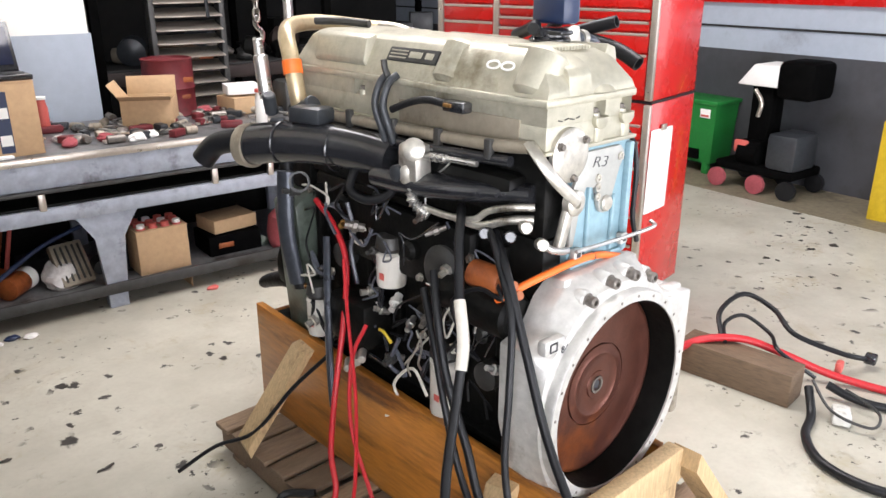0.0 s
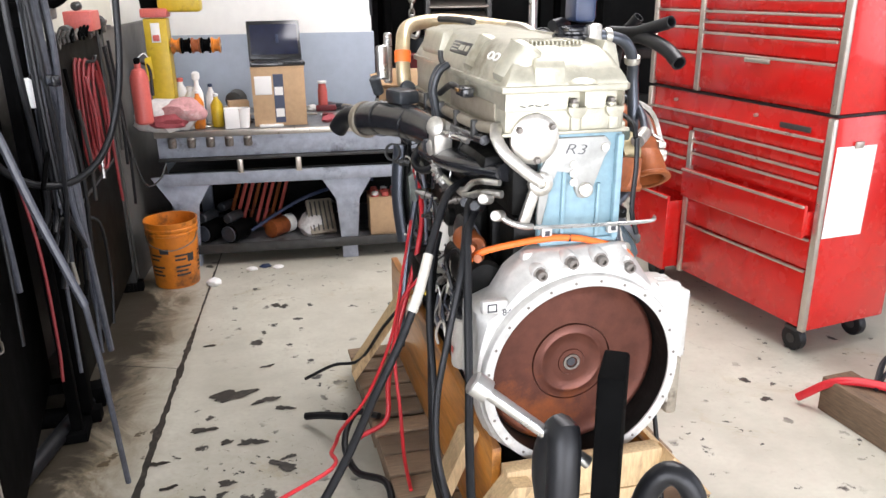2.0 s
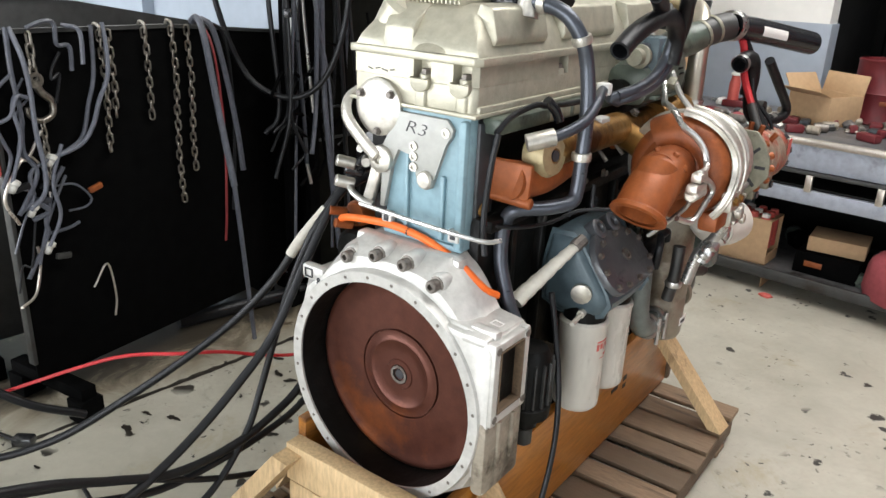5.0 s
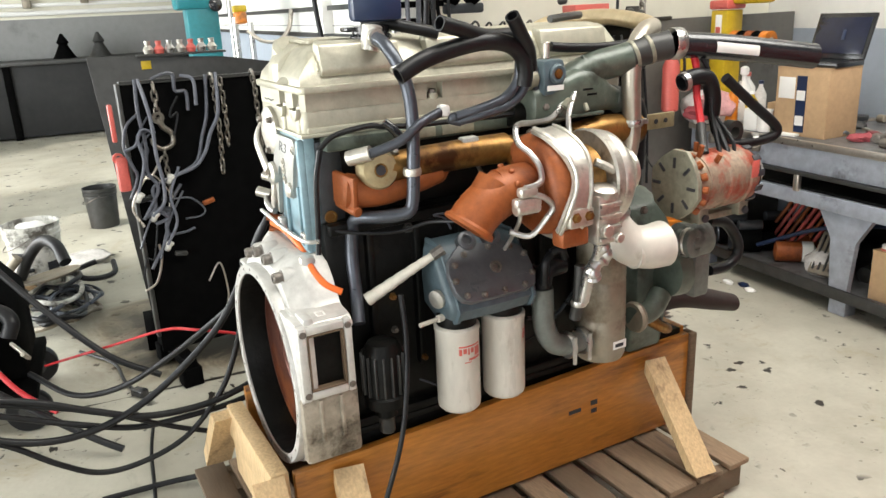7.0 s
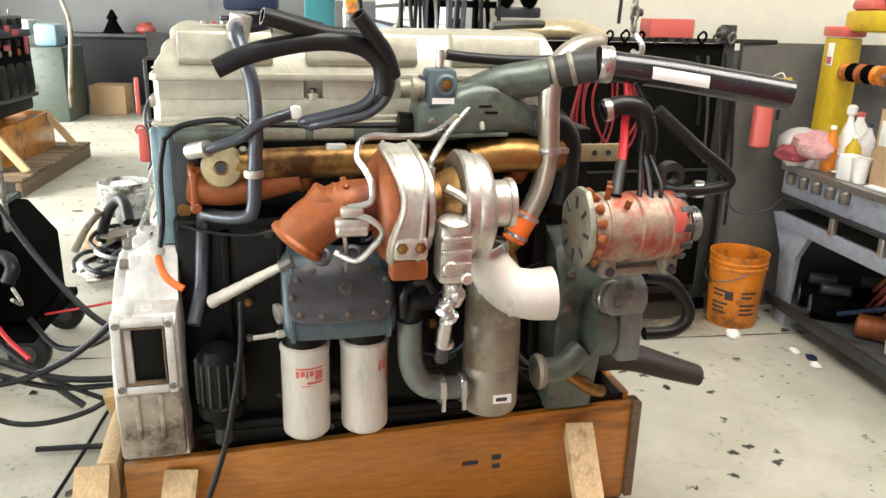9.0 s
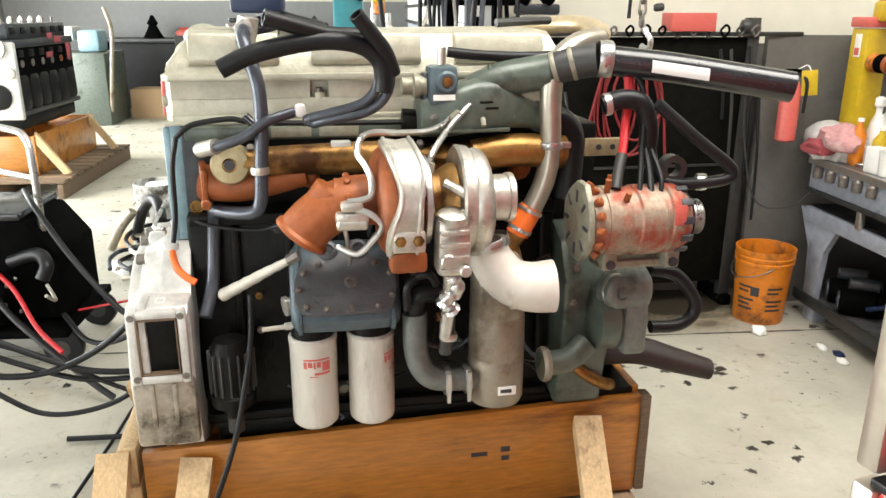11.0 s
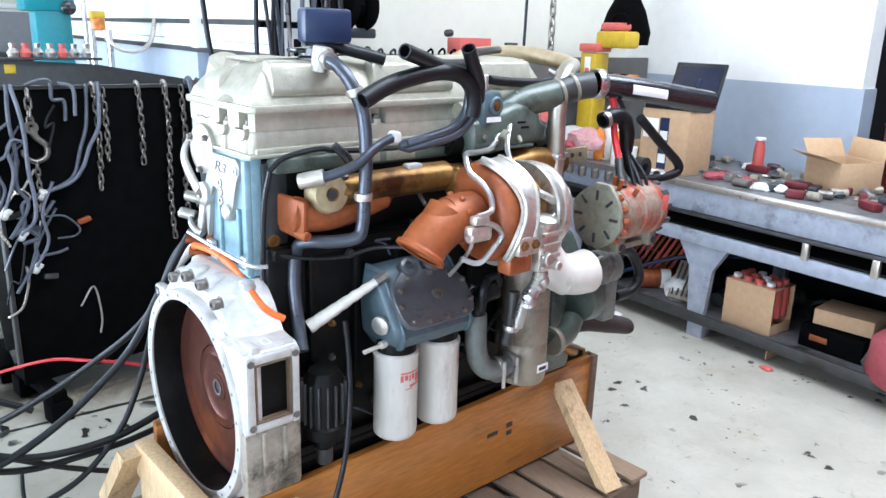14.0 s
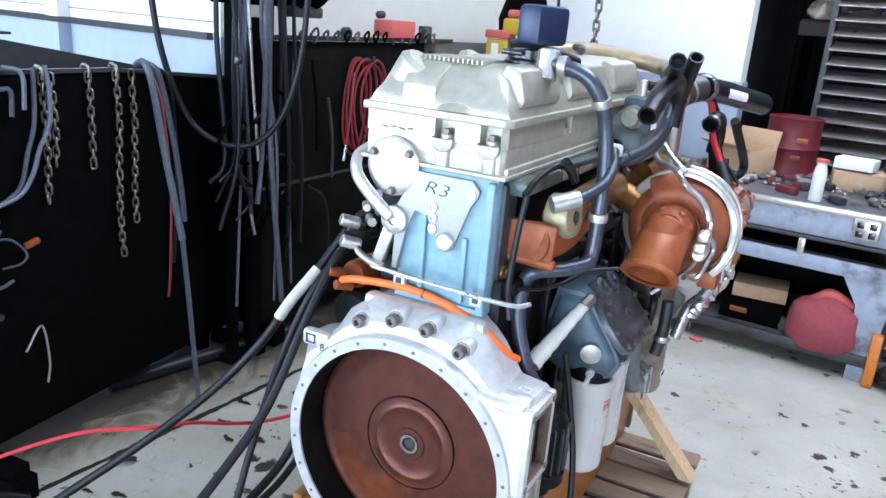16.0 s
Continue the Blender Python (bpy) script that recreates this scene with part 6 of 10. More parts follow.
    part("sensor_line", tube(B(), eq((-0.26, 0.33, 0.455), (-0.25, 0.25, 0.45), (-0.23, 0.18, 0.475), (-0.19, 0.13, 0.48)), 0.011, 10, 6), "alu_bright", eng)
    part("sensor_line", tube(B(), eq((-0.21, 0.10, 0.44), (-0.19, 0.08, 0.42), (-0.15, 0.075, 0.405), (-0.12, 0.08, 0.40)), 0.009, 10, 5), "steel", eng)
    for p in ((-0.235, 0.17, 0.44), (-0.225, 0.13, 0.47), (-0.24, 0.25, 0.43), (-0.20, 0.10, 0.43)):
        part("plug_fitting", cyl(B(), p, (p[0] - 0.03, p[1] - 0.035, p[2] + 0.012), 0.015, n=12, bev=0.003), "alu_bright" if p[1] < 0.15 else "plastic", eng)
    part("hose_ring", lathe(B(), (-0.33, 0.94, 0.44), (-0.6, -0.7, 0.2), [(0.026, -0.006), (0.032, -0.006), (0.032, 0.006), (0.026, 0.006)], 22, caps=False), "greyplate", eng)
    part("looped_hose", tube(B(), eq((-0.27, 0.74, 0.50), (-0.30, 0.72, 0.455), (-0.29, 0.66, 0.435), (-0.26, 0.60, 0.455), (-0.245, 0.58, 0.50)), 0.013, 12, 6), "rubber", eng)
    # filter canisters
    for nm, p, h, r, lab in (("fuel_filter", (-0.205, 0.66, 0.155), 0.105, 0.045, "small white fuel filter"), ("fuel_filter", (-0.225, 1.03, -0.13), 0.13, 0.042, "small white fuel filter"), ("fuel_filter", (-0.205, 0.42, -0.17), 0.17, 0.045, "white spin-on filter low on the block")):
        f = part(nm, lathe(B(), p, (0, 0, 1), [(r * 0.6, 0), (r * 0.95, 0.004), (r, 0.014), (r, h - 0.01), (r * 1.03, h), (r * 0.8, h + 0.008)], 28), "white", eng, lab)
        part("filter_head", lathe(B(), (p[0], p[1], p[2] + h + 0.008), (0, 0, 1), [(r * 0.9, 0), (r * 1.05, 0.012), (r * 0.9, 0.045), (r * 0.5, 0.05)], 20), "greyplate", f)
        part("print_block", box(B(), (p[0] - r - 0.001, p[1] - 0.012, p[2] + h * 0.4), (0.002, 0.02, 0.02)), "print_red", f)
    # starter motor and block clutter
    stm = part("starter_motor", lathe(B(), (-0.235, 0.13, 0.235), (0, 1, 0), [(0.05, 0), (0.06, 0.01), (0.06, 0.14), (0.048, 0.15), (0.048, 0.26), (0.03, 0.27)], 28), "black", eng, "black starter motor")
    part("solenoid", lathe(B(), (-0.255, 0.16, 0.325), (0, 1, 0), [(0.03, 0), (0.036, 0.008), (0.036, 0.10), (0.02, 0.11)], 20), "rust", stm, "rusty brown solenoid")
    part("terminal", cyl(B(), (-0.265, 0.14, 0.335), (-0.285, 0.10, 0.345), 0.012, n=10), "rust", stm)
    part("terminal", cyl(B(), (-0.245, 0.14, 0.305), (-0.265, 0.10, 0.315), 0.012, n=10), "rust", stm)
    part("compressor", box(B(), (-0.235, 0.78, 0.02), (0.13, 0.20, 0.16), 0.03), "black", eng, "black air compressor")
    for i in range(4):
        part("fuel_fitting", cyl(B(), (-0.29, 0.70 + 0.025 * i, -0.05 - 0.02 * i), (-0.325, 0.66 + 0.025 * i, -0.055 - 0.02 * i), 0.013, n=12, bev=0.003), "alu_bright", eng)
    part("yellow_loop", tube(B(), eq((-0.30, 0.60, 0.06), (-0.315, 0.56, 0.07), (-0.305, 0.54, 0.04)), 0.005, 8, 4), "yellow", eng)
    part("side_cover", box(B(), (-0.185, 0.60, 0.30), (0.05, 0.55, 0.20), 0.02), "black", eng)
    part("pump_flange", lathe(B(), (-0.20, 0.42, 0.27), (-1, 0, 0), [(0.075, 0), (0.075, 0.02), (0.06, 0.03), (0.02, 0.032)], 24), "greyplate", eng)
    for i, (y, z, r) in enumerate(((0.30, 0.12, 0.03), (0.52, 0.10, 0.035), (0.92, 0.18, 0.04), (0.88, 0.36, 0.03), (0.25, 0.02, 0.04), (0.55, 0.30, 0.03))):
        part("block_boss", lathe(B(), (-0.16, y, z), (-1, 0, 0), [(r, 0), (r, 0.03 + 0.008 * i), (r * 0.6, 0.04 + 0.008 * i)], 16), "black" if i % 2 else "greyplate", eng)
    part("belt_guard", tube(B(), eq((-0.27, 1.12, 0.43), (-0.285, 1.11, 0.24), (-0.27, 1.09, 0.05)), 0.03, 12, 4, squash=0.6), "pipe", eng, "blue-black pipe along the front corner")
    part("belt_guard", tube(B(), eq((-0.23, 1.18, 0.45), (-0.24, 1.17, 0.22), (-0.22, 1.15, 0.0)), 0.025, 12, 4, squash=0.7), "rubber", eng)
    # front left accessory cluster with steel fittings
    for p, q, r, m in (((-0.33, 1.10, 0.68), (-0.33, 1.12, 0.80), 0.022, "steel"), ((-0.30, 1.16, 0.66), (-0.29, 1.20, 0.84), 0.016, "steel"), ((-0.36, 1.02, 0.64), (-0.38, 1.0, 0.70), 0.02, "slate"), ((-0.28, 1.0, 0.63), (-0.27, 0.93, 0.67), 0.028, "slate")):
        part("front_fitting", cyl(B(), p, q, r, n=14, bev=0.004), m, eng)
    part("hose_end", tube(B(), eq((-0.42, 1.13, 0.55), (-0.46, 1.20, 0.53), (-0.49, 1.24, 0.48)), 0.036, 16, 5, hollow=True), "rubber", eng, "black rubber hose end")
    part("sensor_lump", box(B(), (-0.30, 0.90, 0.645), (0.08, 0.12, 0.05), 0.014, rot=(0, 0, 15)), "slate", eng)


intake_side()


def small_fittings():
    """Wires, unions, plugs and bolt heads that crowd both sides of the block."""
    rnd = random.Random(5)
    cast = ("bolt", "steel", "alu_bright", "greyplate", "alu", "gold")
    for i in range(92):
        y, z = rnd.uniform(0.17, 1.1), rnd.uniform(-0.12, 0.47)
        x = -0.215 - rnd.uniform(0, 0.06)
        k = i % 4
        if k == 0:
            d = Vector((-1, rnd.uniform(-0.8, 0.8), rnd.uniform(-0.6, 0.6))).normalized()
            r = rnd.uniform(0.007, 0.014)
            part("pipe_union", lathe(B(), (x + 0.03, y, z), d, [(r, 0), (r, 0.02), (r * 1.5, 0.022), (r * 1.5, 0.036), (r * 0.9, 0.038), (r * 0.9, 0.06)], 8), rnd.choice(cast), eng)
        elif k == 1:
            part("side_bolt", hexbolt(B(), (x + 0.035, y, z), (-1, 0, 0), rnd.uniform(0.007, 0.012), 0.014), rnd.choice(cast[:4]), eng)
        else:
            a = Vector((x, y, z))
            pts = [a]
            for q in range(4):
                a = a + Vector((rnd.uniform(-0.015, 0.015), rnd.uniform(-0.08, 0.09), rnd.uniform(-0.09, 0.07)))
                a.x = max(-0.30, min(-0.20, a.x))
                a.y = max(0.14, min(1.12, a.y))
                pts.append(a)
            part("wire", tube(B(), pts, rnd.choice((0.0028, 0.0035, 0.005, 0.0065)), 6, 5), rnd.choice(("rubber", "rubber", "greycable", "greycable", "steel", "tape", "plastic")), eng)
    for i in range(34):
        y, z = rnd.uniform(0.2, 1.08), rnd.uniform(-0.16, 0.44)
        k = i % 3
        if k == 0:
            part("side_bolt", hexbolt(B(), (0.183, y, z), (1, 0, 0), rnd.uniform(0.007, 0.012), 0.014), rnd.choice(("bolt", "bolt", "gold", "greyplate")), eng)
        elif k == 1:
            r = rnd.uniform(0.014, 0.03)
            part("block_plug", lathe(B(), (0.160, y, z), (1, 0, 0), [(r, 0), (r, 0.022), (r * 0.8, 0.028), (r * 0.75, 0.02)], 16), rnd.choice(("black", "slate", "green", "bolt")), eng)
        else:
            a = Vector((0.20, y, z))
            pts = [a]
            for q in range(3):
                a = a + Vector((rnd.uniform(-0.01, 0.012), rnd.uniform(-0.12, 0.12), rnd.uniform(-0.10, 0.06)))
                a.x = max(0.19, min(0.225, a.x))
                a.y = max(0.17, min(1.1, a.y))
                pts.append(a)
            part("wire", tube(B(), pts, rnd.choice((0.003, 0.004, 0.006)), 6, 5), rnd.choice(("rubber", "greycable", "plastic", "slate")), eng)


small_fittings()

# ---- crate and pallet ----
crate = thing("engine_crate", "stained open wooden crate that carries the engine", "crate", ENG)
part("side_board", prism(B(), [(-0.045, -0.235), (1.405, -0.195), (1.405, -0.53), (-0.045, -0.53)], "x", 0.195, 0.222, 0.002), "ply", crate, "orange-brown stained side board")
part("side_board", prism(B(), [(-0.045, -0.185), (1.405, -0.13), (1.405, -0.55), (-0.045, -0.55)], "x", -0.262, -0.235, 0.002), "ply", crate, "orange-brown stained side board")
part("end_board", box(B(), (-0.02, 1.390, -0.355), (0.43, 0.03, 0.36), 0.002), "ply", crate)
part("end_post", box(B(), (0.208, 1.420, -0.36), (0.05, 0.028, 0.33), 0.003), "wood", crate)
part("end_beam", box(B(), (-0.01, -0.085, -0.275), (0.46, 0.05, 0.11), 0.004), "pine", crate, "fresh pine end beam")
part("end_beam", box(B(), (-0.01, -0.080, -0.40), (0.46, 0.045, 0.12), 0.004), "pine", crate, "fresh pine end beam")
part("bearer", box(B(), (-0.02, 0.07, -0.50), (0.42, 0.10, 0.08), 0.004), "wood", crate)
part("end_bearer", box(B(), (-0.01, 1.325, -0.190), (0.42, 0.12, 0.03), 0.004), "black", crate)


def brace(a, b, w, d, material="pine"):
    """A flat board nailed on edge between two points, its ends cut on the slant."""
    a, b = Vector(a), Vector(b)
    ax = (b - a).normalized()
    side = ax.cross(Vector((0, 1, 0))).normalized()
    up = side.cross(ax).normalized()
    bm = B()
    secs = []
    for p, s in ((a, 0.03), (b, -0.03)):
        secs.append([p + up * w / 2 + side * d / 2, p - up * w / 2 + side * d / 2, p - up * w / 2 - side * d / 2 + ax * s, p + up * w / 2 - side * d / 2 + ax * s])
    loft(bm, secs)
    return part("brace", bm, material, crate, "slanting pine brace board")


brace((0.234, 1.225, -0.245), (0.510, 1.195, -0.535), 0.085, 0.032)
brace((0.232, 0.10, -0.26), (0.485, 0.06, -0.53), 0.085, 0.032)
brace((-0.27, 1.06, -0.165), (-0.49, 1.16, -0.55), 0.085, 0.032)
brace((-0.27, 0.12, -0.20), (-0.45, 0.06, -0.54), 0.085, 0.032)
brace((-0.20, -0.118, -0.225), (-0.42, -0.13, -0.50), 0.085, 0.045)
brace((0.21, -0.118, -0.235), (0.44, -0.13, -0.52), 0.085, 0.045)
part("stencil", box(B(), (0.2228, 0.98, -0.335), (0.0012, 0.028, 0.018)), "print_hole_dark", crate)
part("stencil", box(B(), (0.2228, 0.98, -0.365), (0.0012, 0.024, 0.016)), "print_hole_dark", crate)
part("stencil", box(B(), (0.2228, 0.90, -0.345), (0.0012, 0.05, 0.014)), "print_hole_dark", crate)

pal = thing("wooden_pallet", "weathered wooden pallet under the crate, oil-dark", "pallet", pose(0.02, 0.66, 0))
for i in range(13):
    y = -0.82 + i * 0.1265
    part("slat", box(B(), (random.uniform(-0.006, 0.006), y, 0.108 + random.uniform(-0.002, 0.002)), (0.985, random.choice((0.09, 0.1, 0.115)), 0.02), 0.004, rot=(0, 0, random.uniform(-0.6, 0.6))), "pallet", pal)
for x in (-0.46, 0, 0.46):
    part("stringer", box(B(), (x, -0.06, 0.058), (0.045, 1.56, 0.078), 0.004), "pallet", pal)
for y in (-0.75, -0.3, 0.15, 0.6):
    part("base_slat", box(B(), (0, y, 0.010), (0.97, 0.09, 0.018), 0.003), "pallet", pal)


# ---- red tool cabinet ----
TBM = pose(1.585, 0.965, 0, 0, 0, 7.6)


def raise_parts(ob, k):
    """Fit the heights of a thing's parts."""
    for o in ob.children_recursive:
        o.data.transform(Matrix.Diagonal((1, 1, k, 1)))


def toolbox():
    tb = thing("tool_cabinet", "tall glossy red rolling tool cabinet with drawers ajar", "tool cabinet", TBM)
    W, D = 1.27, 0.51                       # along y, along x
    part("lower_case", box(B(), (D / 2, W / 2, 0.61), (D - 0.02, W, 0.96), 0.008), "tbred", tb)
    part("upper_case", box(B(), (D / 2 + 0.01, W / 2, 1.45), (D - 0.02, W - 0.01, 0.70), 0.008), "tbred", tb)
    part("seam", box(B(), (D / 2, W / 2, 1.095), (D - 0.006, W + 0.004, 0.010), 0.002), "rubber", tb)
    for y in (0.012, 0.885, W - 0.012):
        for z0, z1 in ((0.13, 1.088), (1.105, 1.79)):
            if y == 0.885 and z0 < 0.5:
                z1 = 0.90
            part("corner_trim", box(B(), (-0.003, y, (z0 + z1) / 2), (0.028, 0.034, z1 - z0), 0.006), "trim", tb)
    part("badge", box(B(), (0.006, 0.22, 1.02), (0.006, 0.18, 0.025), 0.003), "greyplate", tb, "dark brand strip")
    for y in (0.46, 1.05):
        part("lock", cyl(B(), (0.012, y, 1.04), (-0.006, y, 1.04), 0.009, n=12), "trim", tb)

    def drawer(y0, y1, z0, z1, out=0.0):
        d = part("drawer", box(B(), (-0.002 - out, (y0 + y1) / 2, (z0 + z1) / 2), (0.018, y1 - y0 - 0.012, z1 - z0 - 0.008), 0.003), "tbred", tb)
        part("drawer_pull", box(B(), (-0.016 - out, (y0 + y1) / 2, z1 - 0.010), (0.014, y1 - y0 - 0.016, 0.012), 0.003), "trim", d)
        if out:
            for yy in (y0 + 0.014, y1 - 0.014):
                part("drawer_side", box(B(), (0.006 - out / 2, yy, (z0 + z1) / 2 - 0.01), (out, 0.006, z1 - z0 - 0.05), 0.001), "tbred", d)
            part("drawer_bottom", box(B(), (0.006 - out / 2, (y0 + y1) / 2, z0 + 0.02), (out, y1 - y0 - 0.03, 0.006), 0.001), "tbred", d)
    for z0, z1 in ((0.14, 0.42), (0.42, 0.565)):
        drawer(0.03, 0.870, z0, z1)
    drawer(0.03, 0.870, 0.565, 0.72, 0.055)
    for z0, z1 in ((0.72, 0.80), (0.80, 0.86), (0.86, 0.925)):
        drawer(0.03, 0.870, z0, z1)
    drawer(0.03, W - 0.03, 0.925, 1.0)
    drawer(0.900, W - 0.03, 0.14, 0.56, 0.10)
    for z0, z1 in ((0.56, 0.68), (0.68, 0.76), (0.76, 0.84), (0.84, 0.925)):
        drawer(0.900, W - 0.03, z0, z1)
    for z0, z1 in ((1.31, 1.40), (1.40, 1.45), (1.45, 1.50), (1.50, 1.56), (1.56, 1.66), (1.66, 1.78)):
        drawer(0.03, 0.870, z0, z1)
    drawer(0.03, 0.870, 1.12, 1.31)
    for z0, z1 in ((1.12, 1.30), (1.30, 1.42), (1.42, 1.50), (1.50, 1.58), (1.58, 1.66), (1.66, 1.78)):
        drawer(0.900, W - 0.03, z0, z1)
    part("door_handle", box(B(), (-0.022, 0.47, 1.285), (0.012, 0.16, 0.02), 0.004), "trim", tb)
    raise_parts(tb, 1.03)
    for x, y in ((0.045, 0.09), (0.045, W - 0.12), (D - 0.07, 0.10), (D - 0.07, W - 0.12)):
        w = part("caster", lathe(B(), (x - 0.022, y, 0.062), (1, 0, 0), [(0.03, 0), (0.056, 0.002), (0.062, 0.008), (0.062, 0.036), (0.056, 0.042), (0.03, 0.044)], 24), "rubber", tb)
        part("caster_hub", lathe(B(), (x - 0.026, y, 0.062), (1, 0, 0), [(0.024, 0), (0.024, 0.052)], 16), "greyplate", w)
        part("caster_fork", box(B(), (x, y, 0.118), (0.07, 0.07, 0.02), 0.004), "greyplate", w)
    can = solo("spray_can", lathe(B(), (0, 0, 0), (0, 0, 1), [(0.03, 0), (0.033, 0.004), (0.033, 0.15), (0.026, 0.17), (0.026, 0.19), (0.014, 0.195)], 20), "print_red", "red spray can standing in an open drawer", "spray can", TBM @ pose(-0.045, 0.945, 0.19))
    sheet = solo("paper_sheet", box(B(), (0, 0, 0), (0.235, 0.004, 0.41), 0.001), "paper", "white paper sheets taped to the cabinet side", "paper", TBM @ pose(0.135, -0.005, 0.79, 0, 1.5, 0))
    solo("paper_clip", box(B(), (0, 0, 0), (0.05, 0.008, 0.03), 0.003), "trim", "metal clip holding the paper sheets", "clip", TBM @ pose(0.145, -0.011, 1.0, 0, 1.5, 0))


toolbox()


# ---- workbench along the back wall ----
BM = ROOM @ pose(-0.38, 2.90, 0)


def workbench():
    wb = thing("workbench", "long worn blue-grey steel workbench with a low shelf", "workbench", BM)
    part("benchtop", box(B(), (0, 0.44, 0.852), (2.56, 0.88, 0.03), 0.006), "benchtop", wb, "oily steel benchtop")
    part("apron", box(B(), (0, 0.012, 0.772), (2.54, 0.016, 0.13), 0.003), "benchpaint", wb, "scuffed blue-grey apron")
    part("edge_angle", box(B(), (0, -0.004, 0.849), (2.56, 0.02, 0.036), 0.005), "trim", wb)
    part("drawer_rail", box(B(), (0, 0.0, 0.695), (2.54, 0.03, 0.02), 0.004), "greyplate", wb)
    part("lower_rail", box(B(), (0, 0.015, 0.57), (2.52, 0.03, 0.075), 0.004), "benchpaint", wb, "scuffed blue-grey lower rail")
    # black board painted as the shade in the drawer gap
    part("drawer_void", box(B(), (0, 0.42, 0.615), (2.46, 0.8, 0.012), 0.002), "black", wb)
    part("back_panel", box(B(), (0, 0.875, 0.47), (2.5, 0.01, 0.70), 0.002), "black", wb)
    for x in (-1.15, -0.16, 1.12):
        leg = part("leg", prism(B(), [(x - 0.19, 0.585), (x + 0.19, 0.585), (x + 0.07, 0.40), (x + 0.055, 0.13), (x - 0.055, 0.13), (x - 0.07, 0.40)], "y", 0.02, 0.05, 0.004), "benchpaint", wb)
        part("back_leg", box(B(), (x, 0.84, 0.425), (0.08, 0.05, 0.82), 0.004), "benchpaint", wb)
        part("foot", box(B(), (x, 0.07, 0.05), (0.10, 0.08, 0.10), 0.004), "benchpaint", wb)
    part("shelf", box(B(), (0, 0.44, 0.115), (2.54, 0.84, 0.03), 0.005), "benchtop", wb, "oily low shelf")
    part("shelf_lip", box(B(), (0, 0.016, 0.115), (2.56, 0.02, 0.06), 0.004), "greyplate", wb)
    for x in (-0.80, -0.45, 0.42, 0.75):
        part("drawer_stub", box(B(), (x, 0.0, 0.645), (0.035, 0.03, 0.09), 0.006), "trim", wb)
    ob = part("outlet_box", box(B(), (1.02, -0.014, 0.785), (0.12, 0.035, 0.10), 0.006), "trim", wb, "steel double outlet box")
    for dx in (-0.028, 0.028):
        for dz in (-0.022, 0.022):
            part("outlet_face", box(B(), (1.02 + dx, -0.0325, 0.785 + dz), (0.032, 0.004, 0.030), 0.006), "plastic", ob)


workbench()


def at_bench(x, y, z=0.868, rz=0.0, rx=0.0, ry=0.0):
    return BM @ pose(x, y, z, rx, ry, rz)


# ---- partitions ----
A_FRAME = pose(-1.585, 0.207, 0, 0, 0, 6.5)           # black partition, from its free end
C_FRAME = pose(-1.572, 0, 0, 0, 0, -0.5) @ pose(0, 0.18, 0)   # olive partition beyond the rack
RACK = pose(-1.50, 0, 0, 0, 0, 3.0)


part_a = thing("steel_partition", "black steel welding partition hung with chains and cables", "partition", A_FRAME)
part("sheet", prism(B(), [(-0.325, 0.12), (-0.325, 1.350), (0.40, 1.338), (1.265, 1.268), (1.265, 0.12)], "x", -0.006, 0.006, 0.002), "blackplate", part_a)
part("top_edge", prism(B(), [(-0.325, 1.350), (-0.325, 1.364), (0.40, 1.352), (1.265, 1.282), (1.265, 1.268), (0.40, 1.338)], "x", -0.015, 0.015), "greyplate", part_a)
part("end_edge", box(B(), (0.0, -0.332, 0.78), (0.034, 0.016, 1.15), 0.003), "greyplate", part_a)
for y in (-0.26, 1.20):
    part("foot", box(B(), (-0.12 if y > 0 else -0.02, y, 0.11), (0.42, 0.06, 0.05), 0.004), "blackplate", part_a)
    part("foot_post", box(B(), (-0.02, y, 0.17), (0.05, 0.05, 0.12), 0.004), "blackplate", part_a)
    for x in (-0.19, 0.16):
        part("pad", box(B(), (x, y, 0.045), (0.09, 0.09, 0.09), 0.006), "blackplate", part_a)
part_b = thing("steel_partition", "scuffed grey steel plate partition standing behind", "partition", ROOM @ pose(-2.05, 0, 0))
part("sheet", prism(B(), [(-0.38, 1.455), (0.25, 1.417), (1.06, 1.277), (1.06, 0.09), (-0.28, 0.09)], "x", -0.007, 0.007, 0.002), "greyplate", part_b)
part("paint_spot", box(B(), (0.0085, -0.12, 1.40), (0.003, 0.045, 0.04), 0.001), "yellow", part_b, "faded yellow paint spot")
for y in (-0.3, 0.98):
    part("foot", box(B(), (0, y, 0.045), (0.36, 0.06, 0.09), 0.004), "blackplate", part_b)
part_c = thing("steel_partition", "dark olive oily steel partition with a tool rail", "partition", C_FRAME)
part("sheet", box(B(), (0, 1.83, 0.80), (0.014, 1.50, 1.32), 0.002), "olive", part_c)
part("tool_rail", box(B(), (0.02, 2.0, 1.475), (0.04, 1.66, 0.022), 0.004), "greyplate", part_c)
part("seam_bar", box(B(), (0.009, 1.83, 0.80), (0.01, 1.49, 0.014), 0.002), "greyplate", part_c)
for y in (1.10, 2.565):
    part("upright", box(B(), (-0.01, y, 0.78), (0.06, 0.06, 1.55), 0.004), "greyplate" if y > 2 else "blackplate", part_c)
    part("foot", box(B(), (-0.10, y, 0.03), (0.30, 0.06, 0.06), 0.004), "blackplate", part_c)
solo("kick_pipe", tube(B(), eq((-1.765, 0.62, 0.034), (-1.66, 1.05, 0.034), (-1.545, 1.52, 0.034)), 0.032, 14, 3), "rubber", "greasy black pipe lying along the partition's foot", "pipe")


